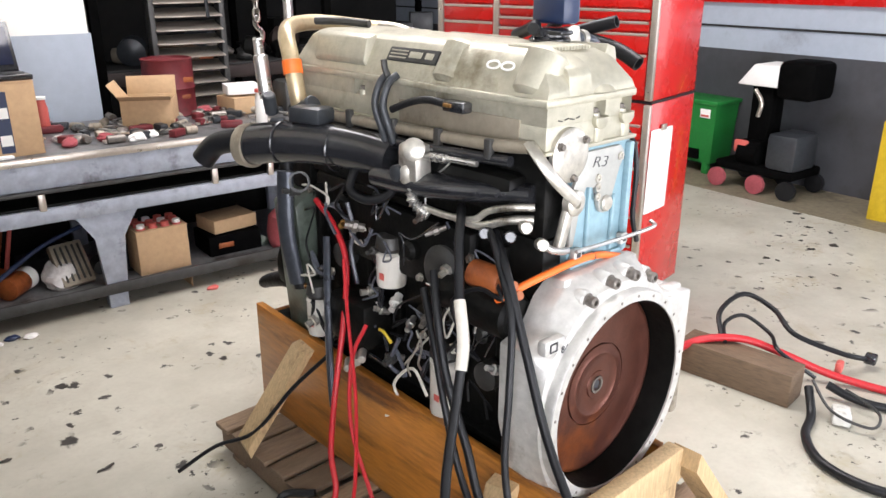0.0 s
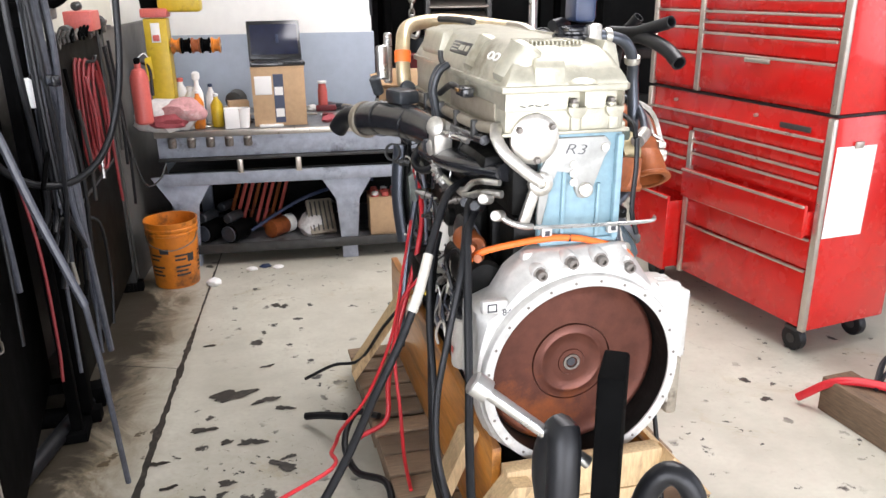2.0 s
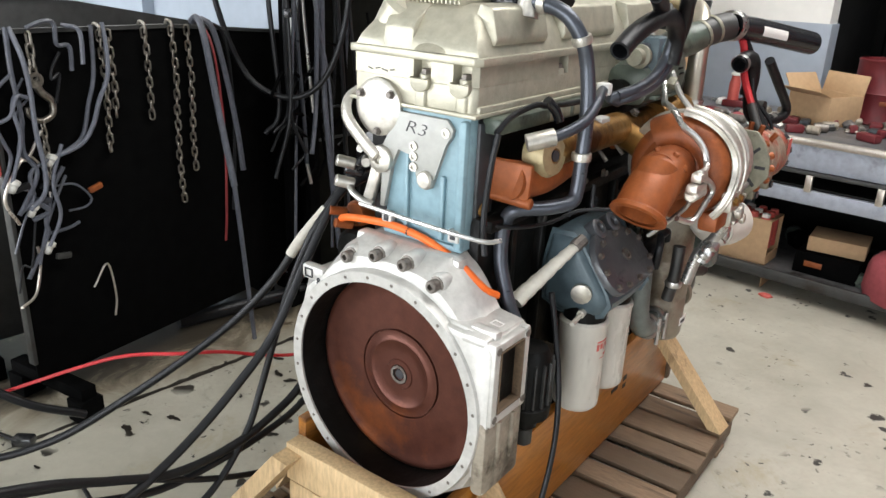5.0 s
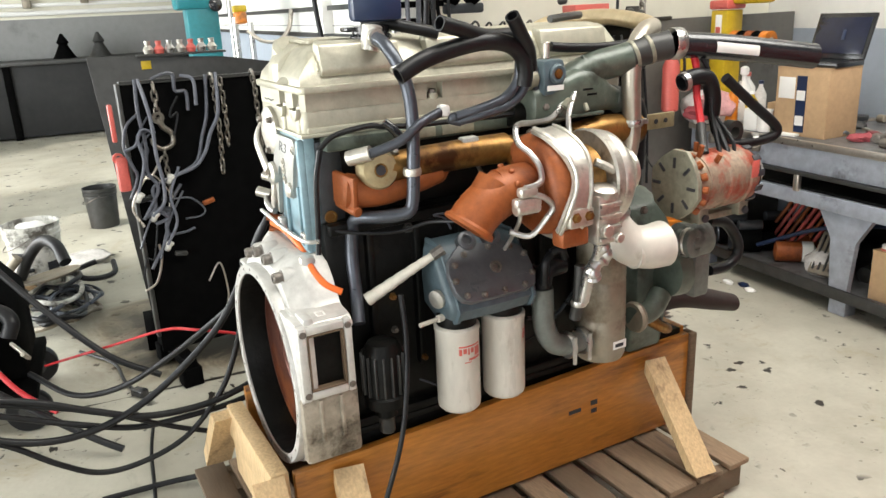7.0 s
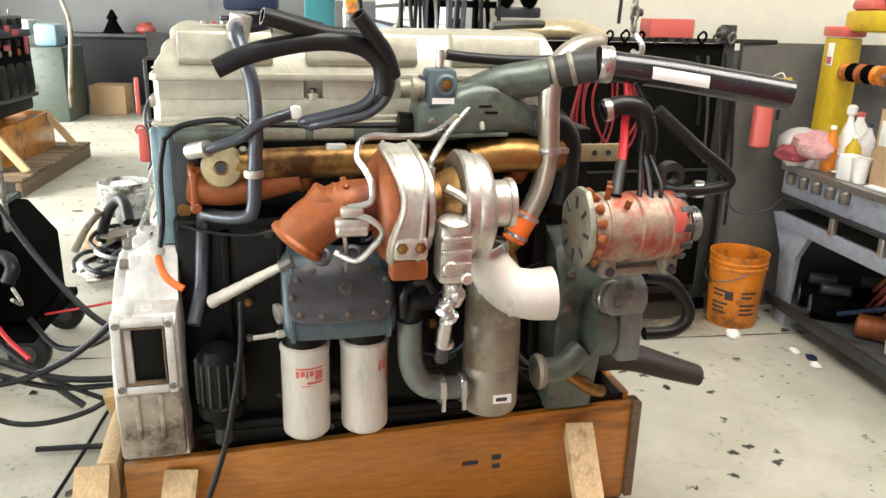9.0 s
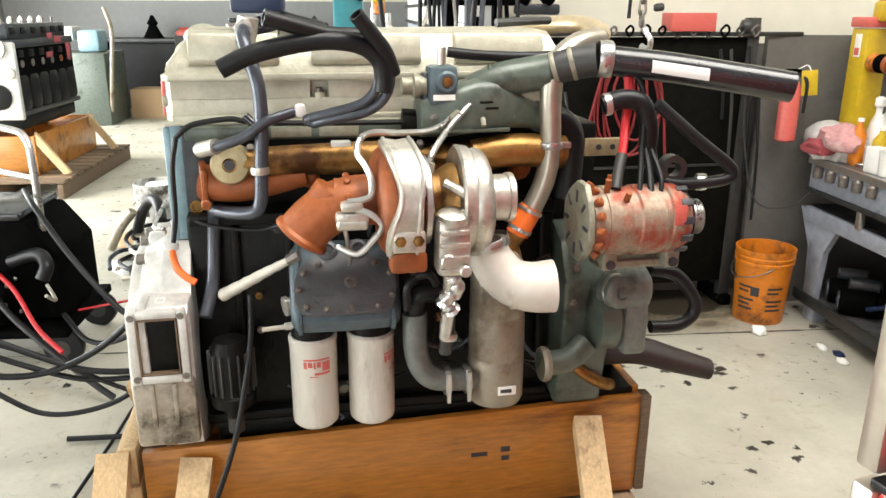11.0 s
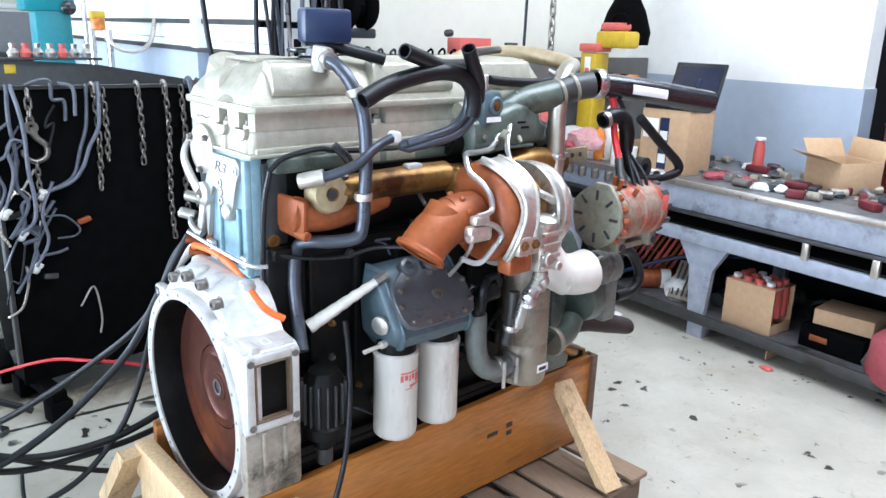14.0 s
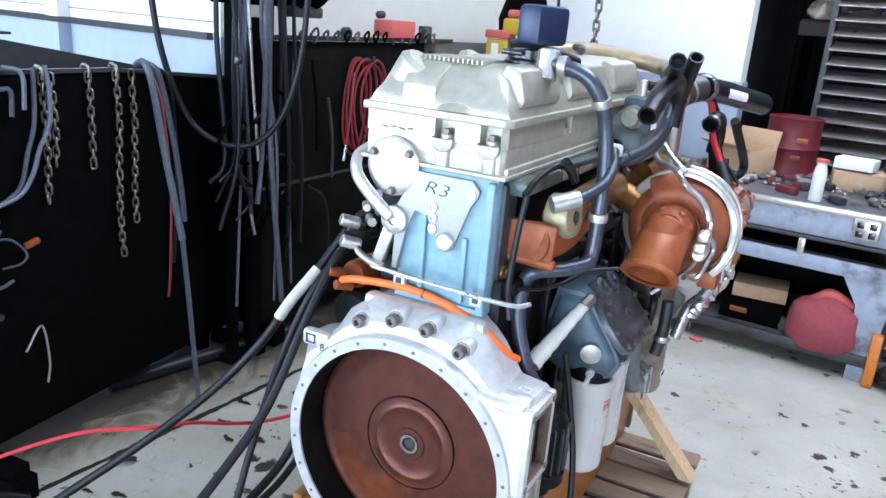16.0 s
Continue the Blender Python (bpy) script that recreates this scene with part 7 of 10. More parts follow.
# ---- what hangs on the partitions ----
def link_mesh():
    bm = B()
    pts = [Vector((0.0085 * math.cos(t), 0, 0.0085 * math.sin(t) + (0.0095 if math.sin(t) > 0 else -0.0095))) for t in [2 * math.pi * i / 12 for i in range(12)]]
    rings = []
    for i, p in enumerate(pts):
        d = (pts[(i + 1) % 12] - pts[i - 1]).normalized()
        u = Vector((0, 1, 0))
        w = d.cross(u)
        rings.append([bm.verts.new(p + (u * math.cos(a) + w * math.sin(a)) * 0.0036) for a in [2 * math.pi * q / 6 for q in range(6)]])
    for p, q in zip(rings, rings[1:] + rings[:1]):
        for i in range(6):
            j = (i + 1) % 6
            bm.faces.new((p[i], p[j], q[j], q[i]))
    return finish("link", bm, "chain", 60)


LINK = link_mesh()


def chain(x, y, top, n, double=0.0, scale=1.0):
    """A chain hung over an edge, link by link, every second link turned."""
    th = thing("hanging_chain", "dull steel chain hanging from the partition's top edge", "chain", A_FRAME @ pose(x, y, top), group="chains on the partition")
    for col in (0, 1) if double else (0,):
        for i in range(n - (4 if col else 0)):
            o = new("link", LINK)
            o.parent = th
            o.matrix_local = pose(random.uniform(-0.002, 0.002), col * double + random.uniform(-0.002, 0.002) + 0.006 * math.sin(i * 0.3), -0.018 - i * 0.027 * scale, random.uniform(-5, 5), 0, (90 if i % 2 else 0) + 45 + random.uniform(-12, 12)) @ Matrix.Scale(scale, 4)
    part("hook", tube(B(), eq((0.005, 0, -0.02), (0.005, 0, 0.012), (-0.02, 0, 0.022), (-0.03, 0, 0.0)), 0.006, 8, 5), "chain", th)
    return th


for y, n, dbl in ((0.070, 14, 0.036), (0.262, 11, 0.0), (0.388, 23, 0.078)):
    chain(0.024, y, 1.345, n, dbl, 1.12)
hk = thing("lifting_hook", "large rusty lifting hook on a chain", "hook", A_FRAME @ pose(0.024, -0.19, 1.35))
for i in range(4):
    o = new("link", LINK)
    o.parent = hk
    o.matrix_local = pose(0, 0, -0.02 - i * 0.036, 0, 0, 90 if i % 2 else 0) @ Matrix.Scale(1.35, 4)
part("hook_bend", tube(B(), eq((0, 0, -0.15), (0, 0.015, -0.19), (0, 0.05, -0.225), (0, 0.045, -0.27), (0, 0.0, -0.285), (0, -0.035, -0.26), (0, -0.04, -0.235)), 0.014, 10, 6, r2=0.008), "chain", hk)
part("hook_eye", lathe(B(), (0.0, 0, -0.15), (1, 0, 0), [(0.014, -0.01), (0.026, -0.01), (0.026, 0.01), (0.014, 0.01)], 16, caps=False), "chain", hk)
for i in range(9):
    o = new("link", LINK)
    o.parent = hk
    o.matrix_local = pose(0.004, 0.005, -0.30 - i * 0.027, 0, 0, 90 if i % 2 else 0)


def strand(name, label, category, pts, r, material, m=None, k=6, n=8, hollow=False, group="", **kw):
    """A free cable or hose."""
    return solo(name, tube(B(), eq(*pts), r, n, k, hollow, **kw), material, label, category, m or Matrix.Identity(4), group)


PA = A_FRAME @ pose(0.022, 0.043, 0) @ Matrix.Diagonal((1, 1.13, 1, 1))
for pts, r, mt in ((((0.0, -0.27, 1.37), (0.016, -0.28, 1.23), (0.016, -0.27, 1.10), (0.016, -0.28, 0.98), (0.02, -0.25, 0.90), (0.016, -0.30, 0.80), (0.014, -0.32, 0.77)), 0.0075, "greycable"),
                   (((0.016, -0.28, 1.23), (0.014, -0.33, 1.18), (0.014, -0.35, 1.09), (0.016, -0.33, 1.01), (0.016, -0.32, 0.96), (0.014, -0.355, 0.87)), 0.006, "greycable"),
                   (((0.0, -0.21, 1.365), (0.01, -0.16, 1.385), (0.014, -0.13, 1.375), (0.016, -0.13, 1.31), (0.016, -0.09, 1.30), (0.014, -0.09, 1.22)), 0.007, "greycable"),
                   (((0.0, 0.0, 1.365), (0.016, -0.02, 1.20), (0.016, -0.05, 1.10), (0.016, -0.08, 1.00), (0.016, -0.13, 0.96), (0.016, -0.22, 0.93), (0.018, -0.27, 0.90), (0.016, -0.27, 0.82), (0.014, -0.30, 0.78)), 0.007, "greycable"),
                   (((0.012, -0.16, 0.90), (0.014, -0.20, 0.84), (0.014, -0.24, 0.73), (0.014, -0.24, 0.68), (0.014, -0.28, 0.61), (0.012, -0.32, 0.54)), 0.007, "greycable"),
                   (((0.014, -0.24, 0.68), (0.014, -0.17, 0.68), (0.012, -0.13, 0.69)), 0.006, "greycable"),
                   (((0.014, -0.20, 0.84), (0.014, -0.13, 0.83), (0.014, -0.08, 0.77), (0.014, -0.10, 0.74), (0.012, -0.16, 0.74)), 0.004, "greycable"),
                   (((0.012, -0.31, 0.78), (0.02, -0.27, 0.80), (0.02, -0.23, 0.76), (0.012, -0.28, 0.74)), 0.0085, "greycable"),
                   (((0.0, 0.44, 1.37), (0.03, 0.47, 1.33), (0.03, 0.52, 1.15), (0.03, 0.565, 0.90), (0.03, 0.585, 0.72)), 0.011, "greycable"),
                   (((0.0, 0.46, 1.36), (0.02, 0.53, 1.30), (0.02, 0.56, 1.05), (0.02, 0.55, 0.75), (0.02, 0.53, 0.55)), 0.007, "rubber"),
                   (((0.0, -0.10, 0.42), (0.014, -0.05, 0.50), (0.012, -0.03, 0.36), (0.01, -0.04, 0.28)), 0.004, "trim")):
    strand("hanging_cable", "worn cable with fittings hanging on the partition", "cable", pts, r, mt, PA, group="cables on the partition")
for y, z, c in ((-0.22, 0.84, "rubber"), (-0.30, 0.86, "rubber"), (-0.06, 0.80, "rust"), (-0.20, 0.585, "greyplate"), (-0.24, 0.80, "pipe")):
    solo("cable_plug", box(B(), (0, 0, 0), (0.018, 0.05, 0.022), 0.005, rot=(random.uniform(-30, 30), 0, 0)), c, "small cable plug hanging on the partition", "plug", PA @ pose(0.014, y, z), group="cables on the partition")
leads = random.Random(21)
for pts, r in ((((0.0, 0.04, 1.37), (0.025, 0.03, 1.29), (0.03, 0.02, 1.19), (0.03, -0.02, 1.11), (0.03, -0.05, 1.03), (0.03, -0.10, 0.97), (0.02, -0.19, 0.94)), 0.0075),
               (((0.0, -0.26, 1.37), (0.03, -0.25, 1.28), (0.03, -0.24, 1.18), (0.03, -0.24, 1.04), (0.03, -0.23, 0.92), (0.03, -0.24, 0.83), (0.025, -0.29, 0.78)), 0.0075),
               (((0.0, -0.10, 1.37), (0.03, -0.06, 1.35), (0.03, -0.06, 1.24)), 0.007),
               (((0.02, -0.28, 1.16), (0.03, -0.30, 1.12), (0.03, -0.29, 1.02), (0.02, -0.33, 0.88)), 0.006),
               (((0.02, -0.35, 1.08), (0.03, -0.31, 1.10), (0.03, -0.28, 1.16), (0.02, -0.23, 1.14)), 0.006),
               (((0.02, -0.16, 0.98), (0.03, -0.21, 0.86), (0.03, -0.20, 0.74), (0.03, -0.25, 0.64)), 0.006)):
    strand("hanging_cable", "pale worn cable hanging on the black partition", "cable", pts, r, "palecable", PA, group="cables on the partition")
for y, z in ((-0.29, 0.775), (-0.335, 0.87), (-0.21, 0.93), (-0.255, 0.63)):
    solo("cable_plug", lathe(B(), (0, 0, -0.02), (0.1, 0.5, 1), [(0.008, 0), (0.012, 0.004), (0.012, 0.026), (0.016, 0.03), (0.016, 0.042), (0.006, 0.046)], 12), "pail_white", "white cable plug hanging on the partition", "plug", PA @ pose(0.014, y, z), group="cables on the partition")
for i in range(9):
    y, z = leads.uniform(-0.33, -0.02), leads.uniform(0.62, 1.33)
    pts = [(0.014, y, z)]
    for q in range(4):
        y, z = max(-0.36, min(0.02, y + leads.uniform(-0.06, 0.06))), z - leads.uniform(-0.02, 0.11)
        pts.append((0.012 + 0.006 * (q % 2), y, max(0.45, z)))
    strand("thin_lead", "thin tangled lead hanging on the partition", "cable", pts, leads.choice((0.003, 0.004, 0.005)), leads.choice(("greycable", "greycable", "rubber", "trim")), PA, group="leads on the partition", n=6)
wr = thing("red_clamp", "red screw clamp hooked on the partition's end", "clamp", A_FRAME @ pose(0, -0.375, 1.175))
part("clamp_bar", box(B(), (0, 0, 0.02), (0.02, 0.02, 0.16), 0.006), "print_red", wr)
part("clamp_jaw", box(B(), (0.0, 0.01, -0.20), (0.04, 0.05, 0.15), 0.012), "print_red", wr)
part("clamp_ring", lathe(B(), (0, 0, -0.13), (1, 0, 0), [(0.014, -0.008), (0.024, -0.008), (0.024, 0.008), (0.014, 0.008)], 14, caps=False), "print_red", wr)


# hose rack at the joint of the partitions: dark hoses, pipes and clutter from a rail
rk = thing("hose_rack", "tall black rack hung with hoses and hydraulic lines", "rack", RACK)
for y in (1.16, 1.40):
    part("rack_post", box(B(), (-0.02, y, 1.0), (0.04, 0.045, 2.0), 0.004), "blackplate", rk)
part("rack_base", box(B(), (-0.04, 1.28, 0.02), (0.12, 0.34, 0.04), 0.004), "blackplate", rk)
part("rack_arm", box(B(), (0.0, 1.25, 1.98), (0.05, 0.6, 0.04), 0.004), "blackplate", rk)
part("rack_arm", box(B(), (0.0, 1.26, 1.62), (0.05, 0.44, 0.03), 0.004), "blackplate", rk)
rng = random.Random(5)
for i in range(16):
    y0 = 1.00 + 0.032 * i
    zb = rng.uniform(0.25, 0.95)
    x0 = rng.uniform(0.02, 0.09)
    strand("hanging_hose", "dark hydraulic hose hanging from the rack", "hose", ((x0, y0, 1.98), (x0 + rng.uniform(-0.02, 0.04), y0 + rng.uniform(-0.05, 0.05), 1.5), (x0 + rng.uniform(-0.02, 0.05), y0 + rng.uniform(-0.06, 0.06), 1.0), (x0 + rng.uniform(-0.02, 0.05), y0 + rng.uniform(-0.08, 0.08), zb)), rng.choice((0.007, 0.009, 0.011, 0.013)), rng.choice(("rubber", "rubber", "greycable", "blackplate")), RACK, group="hoses on the rack")
for i in range(9):
    y0 = rng.uniform(1.02, 1.42)
    z0 = rng.uniform(0.5, 1.2)
    s = rng.uniform(0.06, 0.13)
    strand("hose_loop", "loop of dark hose on the rack", "hose", ((0.05, y0 - s, z0), (0.07, y0 - s * 0.4, z0 + s), (0.07, y0 + s * 0.6, z0 + s * 0.7), (0.06, y0 + s, z0 - s * 0.3), (0.05, y0 + s * 0.2, z0 - s)), rng.choice((0.006, 0.008)), rng.choice(("rubber", "blackplate")), RACK, group="hoses on the rack")
strand("air_hose", "black air hose drooping in a long bight from the rack", "hose", ((-1.70, 0.82, 2.1), (-1.69, 0.84, 1.65), (-1.665, 0.88, 1.36), (-1.60, 0.96, 1.12), (-1.46, 1.06, 1.04), (-1.33, 1.13, 1.12), (-1.25, 1.18, 1.34), (-1.22, 1.20, 1.65), (-1.21, 1.21, 2.1)), 0.0125, "rubber", n=10)
for pts, r, mt in ((((0.06, 1.10, 1.75), (0.07, 1.13, 1.35), (0.07, 1.17, 0.90), (0.06, 1.19, 0.72)), 0.010, "pipe"), (((0.07, 1.15, 1.72), (0.06, 1.20, 1.3), (0.06, 1.24, 0.95)), 0.008, "steel")):
    strand("hanging_lance", "steel-ended hose lance hanging on the rack", "lance", pts, r, mt, RACK, group="hoses on the rack")
strand("hanging_lance", "thick grey hose lance hooked over the black partition", "lance", ((-1.62, 0.70, 1.36), (-1.575, 0.695, 1.375), (-1.53, 0.69, 1.31), (-1.46, 0.68, 1.05), (-1.365, 0.664, 0.743)), 0.0135, "greycable")
strand("hanging_lance", "thin dark steel rod below the hose lance", "lance", ((-1.365, 0.664, 0.745), (-1.35, 0.675, 0.5), (-1.335, 0.70, 0.06)), 0.010, "greycable")
strand("hanging_line", "rust-brown line hanging beside the hose lance", "cable", ((-1.60, 0.73, 1.36), (-1.53, 0.73, 1.25), (-1.48, 0.72, 0.95), (-1.47, 0.70, 0.62), (-1.475, 0.69, 0.48)), 0.005, "airhose")
solo("lance_tip", cyl(B(), (0, 0, 0), (0.005, 0.02, -0.10), 0.008, n=10), "steel", "bright steel lance tip", "lance", RACK @ pose(0.06, 1.19, 0.72), group="hoses on the rack")
pl = thing("pendant_plug", "yellowed plug on a short lead hung from the rack", "plug", pose(-1.519, 1.145, 1.365, 0, 0, 40))
part("plug_body", cyl(B(), (0, 0, -0.07), (0, 0.005, 0.03), 0.018, n=14, bev=0.004), "paper", pl)
part("plug_lead", tube(B(), eq((0, 0, 0.03), (0.0, -0.05, 0.035), (0, -0.12, 0.03)), 0.007, 8, 4), "rubber", pl)
part("plug_head", box(B(), (0, -0.145, 0.03), (0.03, 0.06, 0.036), 0.006), "plastic", pl)
mt_ = thing("air_motor", "dark diaphragm pump hanging on the rack with hoses", "pump", C_FRAME @ pose(0.02, 1.40, 1.72))
part("pump_body", lathe(B(), (0, -0.09, 0), (0, 1, 0), [(0.05, 0), (0.11, 0.01), (0.12, 0.03), (0.10, 0.05), (0.06, 0.06), (0.06, 0.11), (0.10, 0.12), (0.12, 0.14), (0.11, 0.16), (0.05, 0.17)], 28), "blackplate", mt_)
part("pump_top", box(B(), (0, 0, 0.13), (0.06, 0.22, 0.05), 0.012), "blackplate", mt_)
part("pump_foot", box(B(), (0, 0, -0.13), (0.06, 0.22, 0.05), 0.012), "slate", mt_)
part("pump_lever", tube(B(), eq((0.03, 0.10, 0.1), (0.05, 0.17, 0.16), (0.05, 0.22, 0.13)), 0.012, 8, 4), "blackplate", mt_)
for y in (-0.06, 0.06):
    part("pump_bolt", hexbolt(B(), (0.06, y, 0.0), (1, 0, 0), 0.012, 0.014), "steel", mt_)

# red air hose coil and tools on the olive partition
rh = thing("red_air_hose", "coiled red air hose hung on the partition", "hose", C_FRAME @ pose(0.07, 1.875, 1.135))
for i, (a, hgt, dy, dz) in enumerate(((0.10, 0.25, -0.05, 0.0), (0.115, 0.235, -0.035, 0.012), (0.13, 0.255, 0.0, -0.01), (0.15, 0.24, 0.03, -0.02), (0.12, 0.21, 0.05, 0.03))):
    pts = [(-0.045 + 0.015 * i, a * (1 + 0.12 * math.sin(2 * t + i)) * math.sin(t) + dy, hgt * math.cos(t) + dz) for t in [2 * math.pi * q / 14 for q in range(15)]]
    part("coil", tube(B(), eq(*pts), 0.0072, 8, 3), "airhose", rh)
part("hose_tail", tube(B(), eq((0.0, -0.13, 0.18), (0.02, -0.17, 0.06), (0.03, -0.20, -0.06), (0.03, -0.22, -0.17)), 0.0075, 8, 5), "airhose", rh)
part("hose_nozzle", cyl(B(), (0.03, -0.22, -0.17), (0.03, -0.235, -0.25), 0.008, n=10), "steel", rh)
part("hose_tail", tube(B(), eq((0.0, 0.13, 0.18), (0.01, 0.19, 0.0), (0.01, 0.23, -0.3), (0.01, 0.26, -0.48)), 0.0075, 8, 5), "airhose", rh)
part("hose_hook", tube(B(), eq((-0.075, 0.0, 0.25), (-0.03, 0.0, 0.235), (0.02, 0.0, 0.235), (0.03, 0.0, 0.26)), 0.008, 8, 4), "greyplate", rh)
for i in range(15):
    y = 1.36 + 0.085 * i
    r = rng.uniform(0.016, 0.028)
    z = 1.495
    bm = B()
    tube(bm, eq((0.05, y - r, z), (0.06, y, z + r), (0.05, y + r, z), (0.05, y, z - r * 1.4), (0.05, y - r, z)), 0.006, 8, 5)
    solo("rail_hook", bm, rng.choice(("greyplate", "bolt", "blackplate")), "dull steel hook on the tool rail", "hook", C_FRAME, group="hooks on the rail")
for y, z0, z1 in ((1.42, 1.38, 0.95), (2.42, 1.40, 0.85), (2.52, 1.42, 0.75), (2.36, 1.40, 1.05), (1.55, 1.2, 0.8), (2.60, 1.2, 0.5)):
    strand("hanging_tool", "dark rod or line hanging on the olive partition", "tool", ((0.03, y, z0), (0.04, y + 0.03, (z0 + z1) / 2), (0.03, y + 0.05, z1)), 0.008, rng.choice(("blackplate", "greyplate", "rubber")), C_FRAME @ pose(0.03, 0, 0), group="tools on the partition")
strand("hanging_line", "thin black line curving off the partition", "cable", ((0.02, 1.42, 0.78), (0.05, 1.52, 0.70), (0.05, 1.56, 0.45), (0.04, 1.50, 0.25)), 0.007, "rubber", C_FRAME @ pose(0.03, 0, 0))
strand("hanging_line", "thin pale line curving off the partition", "cable", ((0.02, 2.52, 1.30), (0.05, 2.55, 0.9), (0.10, 2.62, 0.62), (0.16, 2.78, 0.60), (0.20, 2.86, 0.68)), 0.005, "greyplate", C_FRAME @ pose(0.03, 0, 0))
rb = solo("red_toolbox", box(B(), (0, 0, 0.045), (0.12, 0.24, 0.09), 0.006), "print_red", "small red steel box on top of the tool rail", "box", C_FRAME @ pose(0.01, 2.20, 1.488))
for y, z, s in ((1.70, 1.50, 0.03), (2.15, 1.50, 0.028), (2.25, 1.505, 0.03), (2.48, 1.51, 0.035), (2.0, 1.60, 0.02)):
    solo("hose_fitting", lathe(B(), (0, 0, 0), (0.3, 1, 0.1), [(s * 0.6, 0), (s, 0.01), (s, 0.04), (s * 0.7, 0.05)], 14), rng.choice(("bolt", "greyplate", "rust")), "rusty hose fitting lying on the tool rail", "fitting", C_FRAME @ pose(0.02, y, z), group="fittings on the rail")


# fire extinguisher and yellow tool post
fe = thing("fire_extinguisher", "red fire extinguisher with a yellow tag", "extinguisher", pose(-1.385, 2.895, 0.945, 0, 0, 4))
part("cylinder", lathe(B(), (0, 0, 0), (0, 0, 1), [(0.04, 0), (0.05, 0.01), (0.05, 0.26), (0.035, 0.30), (0.018, 0.31), (0.018, 0.34)], 24), "print_red", fe)
part("valve", box(B(), (0, 0, 0.35), (0.03, 0.08, 0.03), 0.006), "blackplate", fe)
part("hose", tube(B(), eq((0.02, 0.02, 0.34), (0.06, 0.04, 0.30), (0.06, 0.04, 0.15)), 0.009, 8, 5), "rubber", fe)
part("tag", box(B(), (0.060, 0.055, 0.30), (0.003, 0.075, 0.125), 0.001, rot=(6, 0, -25)), "yellow", fe)
part("tag_string", tube(B(), eq((0.0, 0.02, 0.36), (0.04, 0.045, 0.385), (0.06, 0.055, 0.36)), 0.003, 6, 4), "paper", fe)
yc = thing("yellow_reel_stand", "yellow enamelled stand with orange and black spools", "stand", ROOM @ pose(-1.60, 3.08, 0.868))
part("column", box(B(), (0, 0, 0.32), (0.13, 0.12, 0.64), 0.008), "yellow", yc)
part("top_box", box(B(), (0, 0, 0.67), (0.15, 0.14, 0.05), 0.01), "print_red", yc)
part("decal", box(B(), (0.0, -0.061, 0.56), (0.05, 0.003, 0.11), 0.001), "paper", yc)
part("decal_mark", box(B(), (0.0, -0.0635, 0.53), (0.036, 0.003, 0.035), 0.001), "print_red", yc)
for q, (dx, c) in enumerate(((0.10, "pail_orange"), (0.155, "blackplate"), (0.215, "rust"), (0.27, "blackplate"), (0.33, "pail_orange"))):
    part("spool", lathe(B(), (dx, -0.01, 0.48), (1, 0, 0), [(0.02, -0.026), (0.046, -0.026), (0.046, -0.018), (0.036, -0.012), (0.036, 0.012), (0.046, 0.018), (0.046, 0.024), (0.02, 0.024)], 20), c, yc)
part("spool_rod", cyl(B(), (0.05, -0.01, 0.48), (0.36, -0.01, 0.48), 0.012, n=10), "steel", yc)
ytop = thing("yellow_case", "yellow plastic tool case with black fittings", "case", ROOM @ pose(-1.46, 3.12, 1.53))
part("case_body", box(B(), (0, 0, 0.06), (0.24, 0.14, 0.10), 0.02), "yellow", ytop)
part("case_lid", box(B(), (-0.02, 0, 0.135), (0.16, 0.12, 0.05), 0.02), "print_red", ytop)
part("handle", tube(B(), eq((-0.06, 0, 0.15), (-0.03, 0, 0.20), (0.05, 0, 0.20), (0.08, 0, 0.15)), 0.010, 8, 5), "blackplate", ytop)
solo("machine_cover", loft(B(), [[Vector((0.17 * math.cos(t) * w, 0.12 * math.sin(t) * w, z)) for t in [2 * math.pi * i / 14 for i in range(14)]] for z, w in ((0, 1.0), (0.08, 1.05), (0.2, 0.8), (0.3, 0.45), (0.33, 0.2))]), "blackplate", "dark canvas cover over a machine", "cover", ROOM @ pose(-1.55, 3.28, 1.56))


# ---- things on and under the bench ----
def carton(name, label, m, w, d, h, material="card", flaps=False, t=0.006):
    """A cardboard box with walls, and flaps where it stands open."""
    th = thing(name, label, "box", m)
    part("bottom", box(B(), (0, 0, t / 2), (w, d, t)), material, th)
    for c, s in (((0, -d / 2 + t / 2, h / 2), (w, t, h)), ((0, d / 2 - t / 2, h / 2), (w, t, h)), ((-w / 2 + t / 2, 0, h / 2), (t, d - 2 * t, h)), ((w / 2 - t / 2, 0, h / 2), (t, d - 2 * t, h))):
        part("side", box(B(), c, s, 0.0015), material, th)
    if flaps:
        part("flap", box(B(), (0, -d / 2 - 0.045, h + 0.015), (w * 0.98, 0.11, 0.004), 0.001, rot=(-20, 0, 0)), material, th)
        part("flap", box(B(), (-w / 2 - 0.03, 0, h + 0.04), (0.004, d * 0.95, 0.11), 0.001, rot=(0, -35, 0)), material, th)
        part("flap", box(B(), (0, d / 2 + 0.01, h + 0.05), (w * 0.98, 0.004, 0.11), 0.001, rot=(-12, 0, 0)), material, th)
    else:
        part("lid", box(B(), (0, 0, h + t / 2), (w + 0.004, d + 0.004, t), 0.001), material, th)
    return th


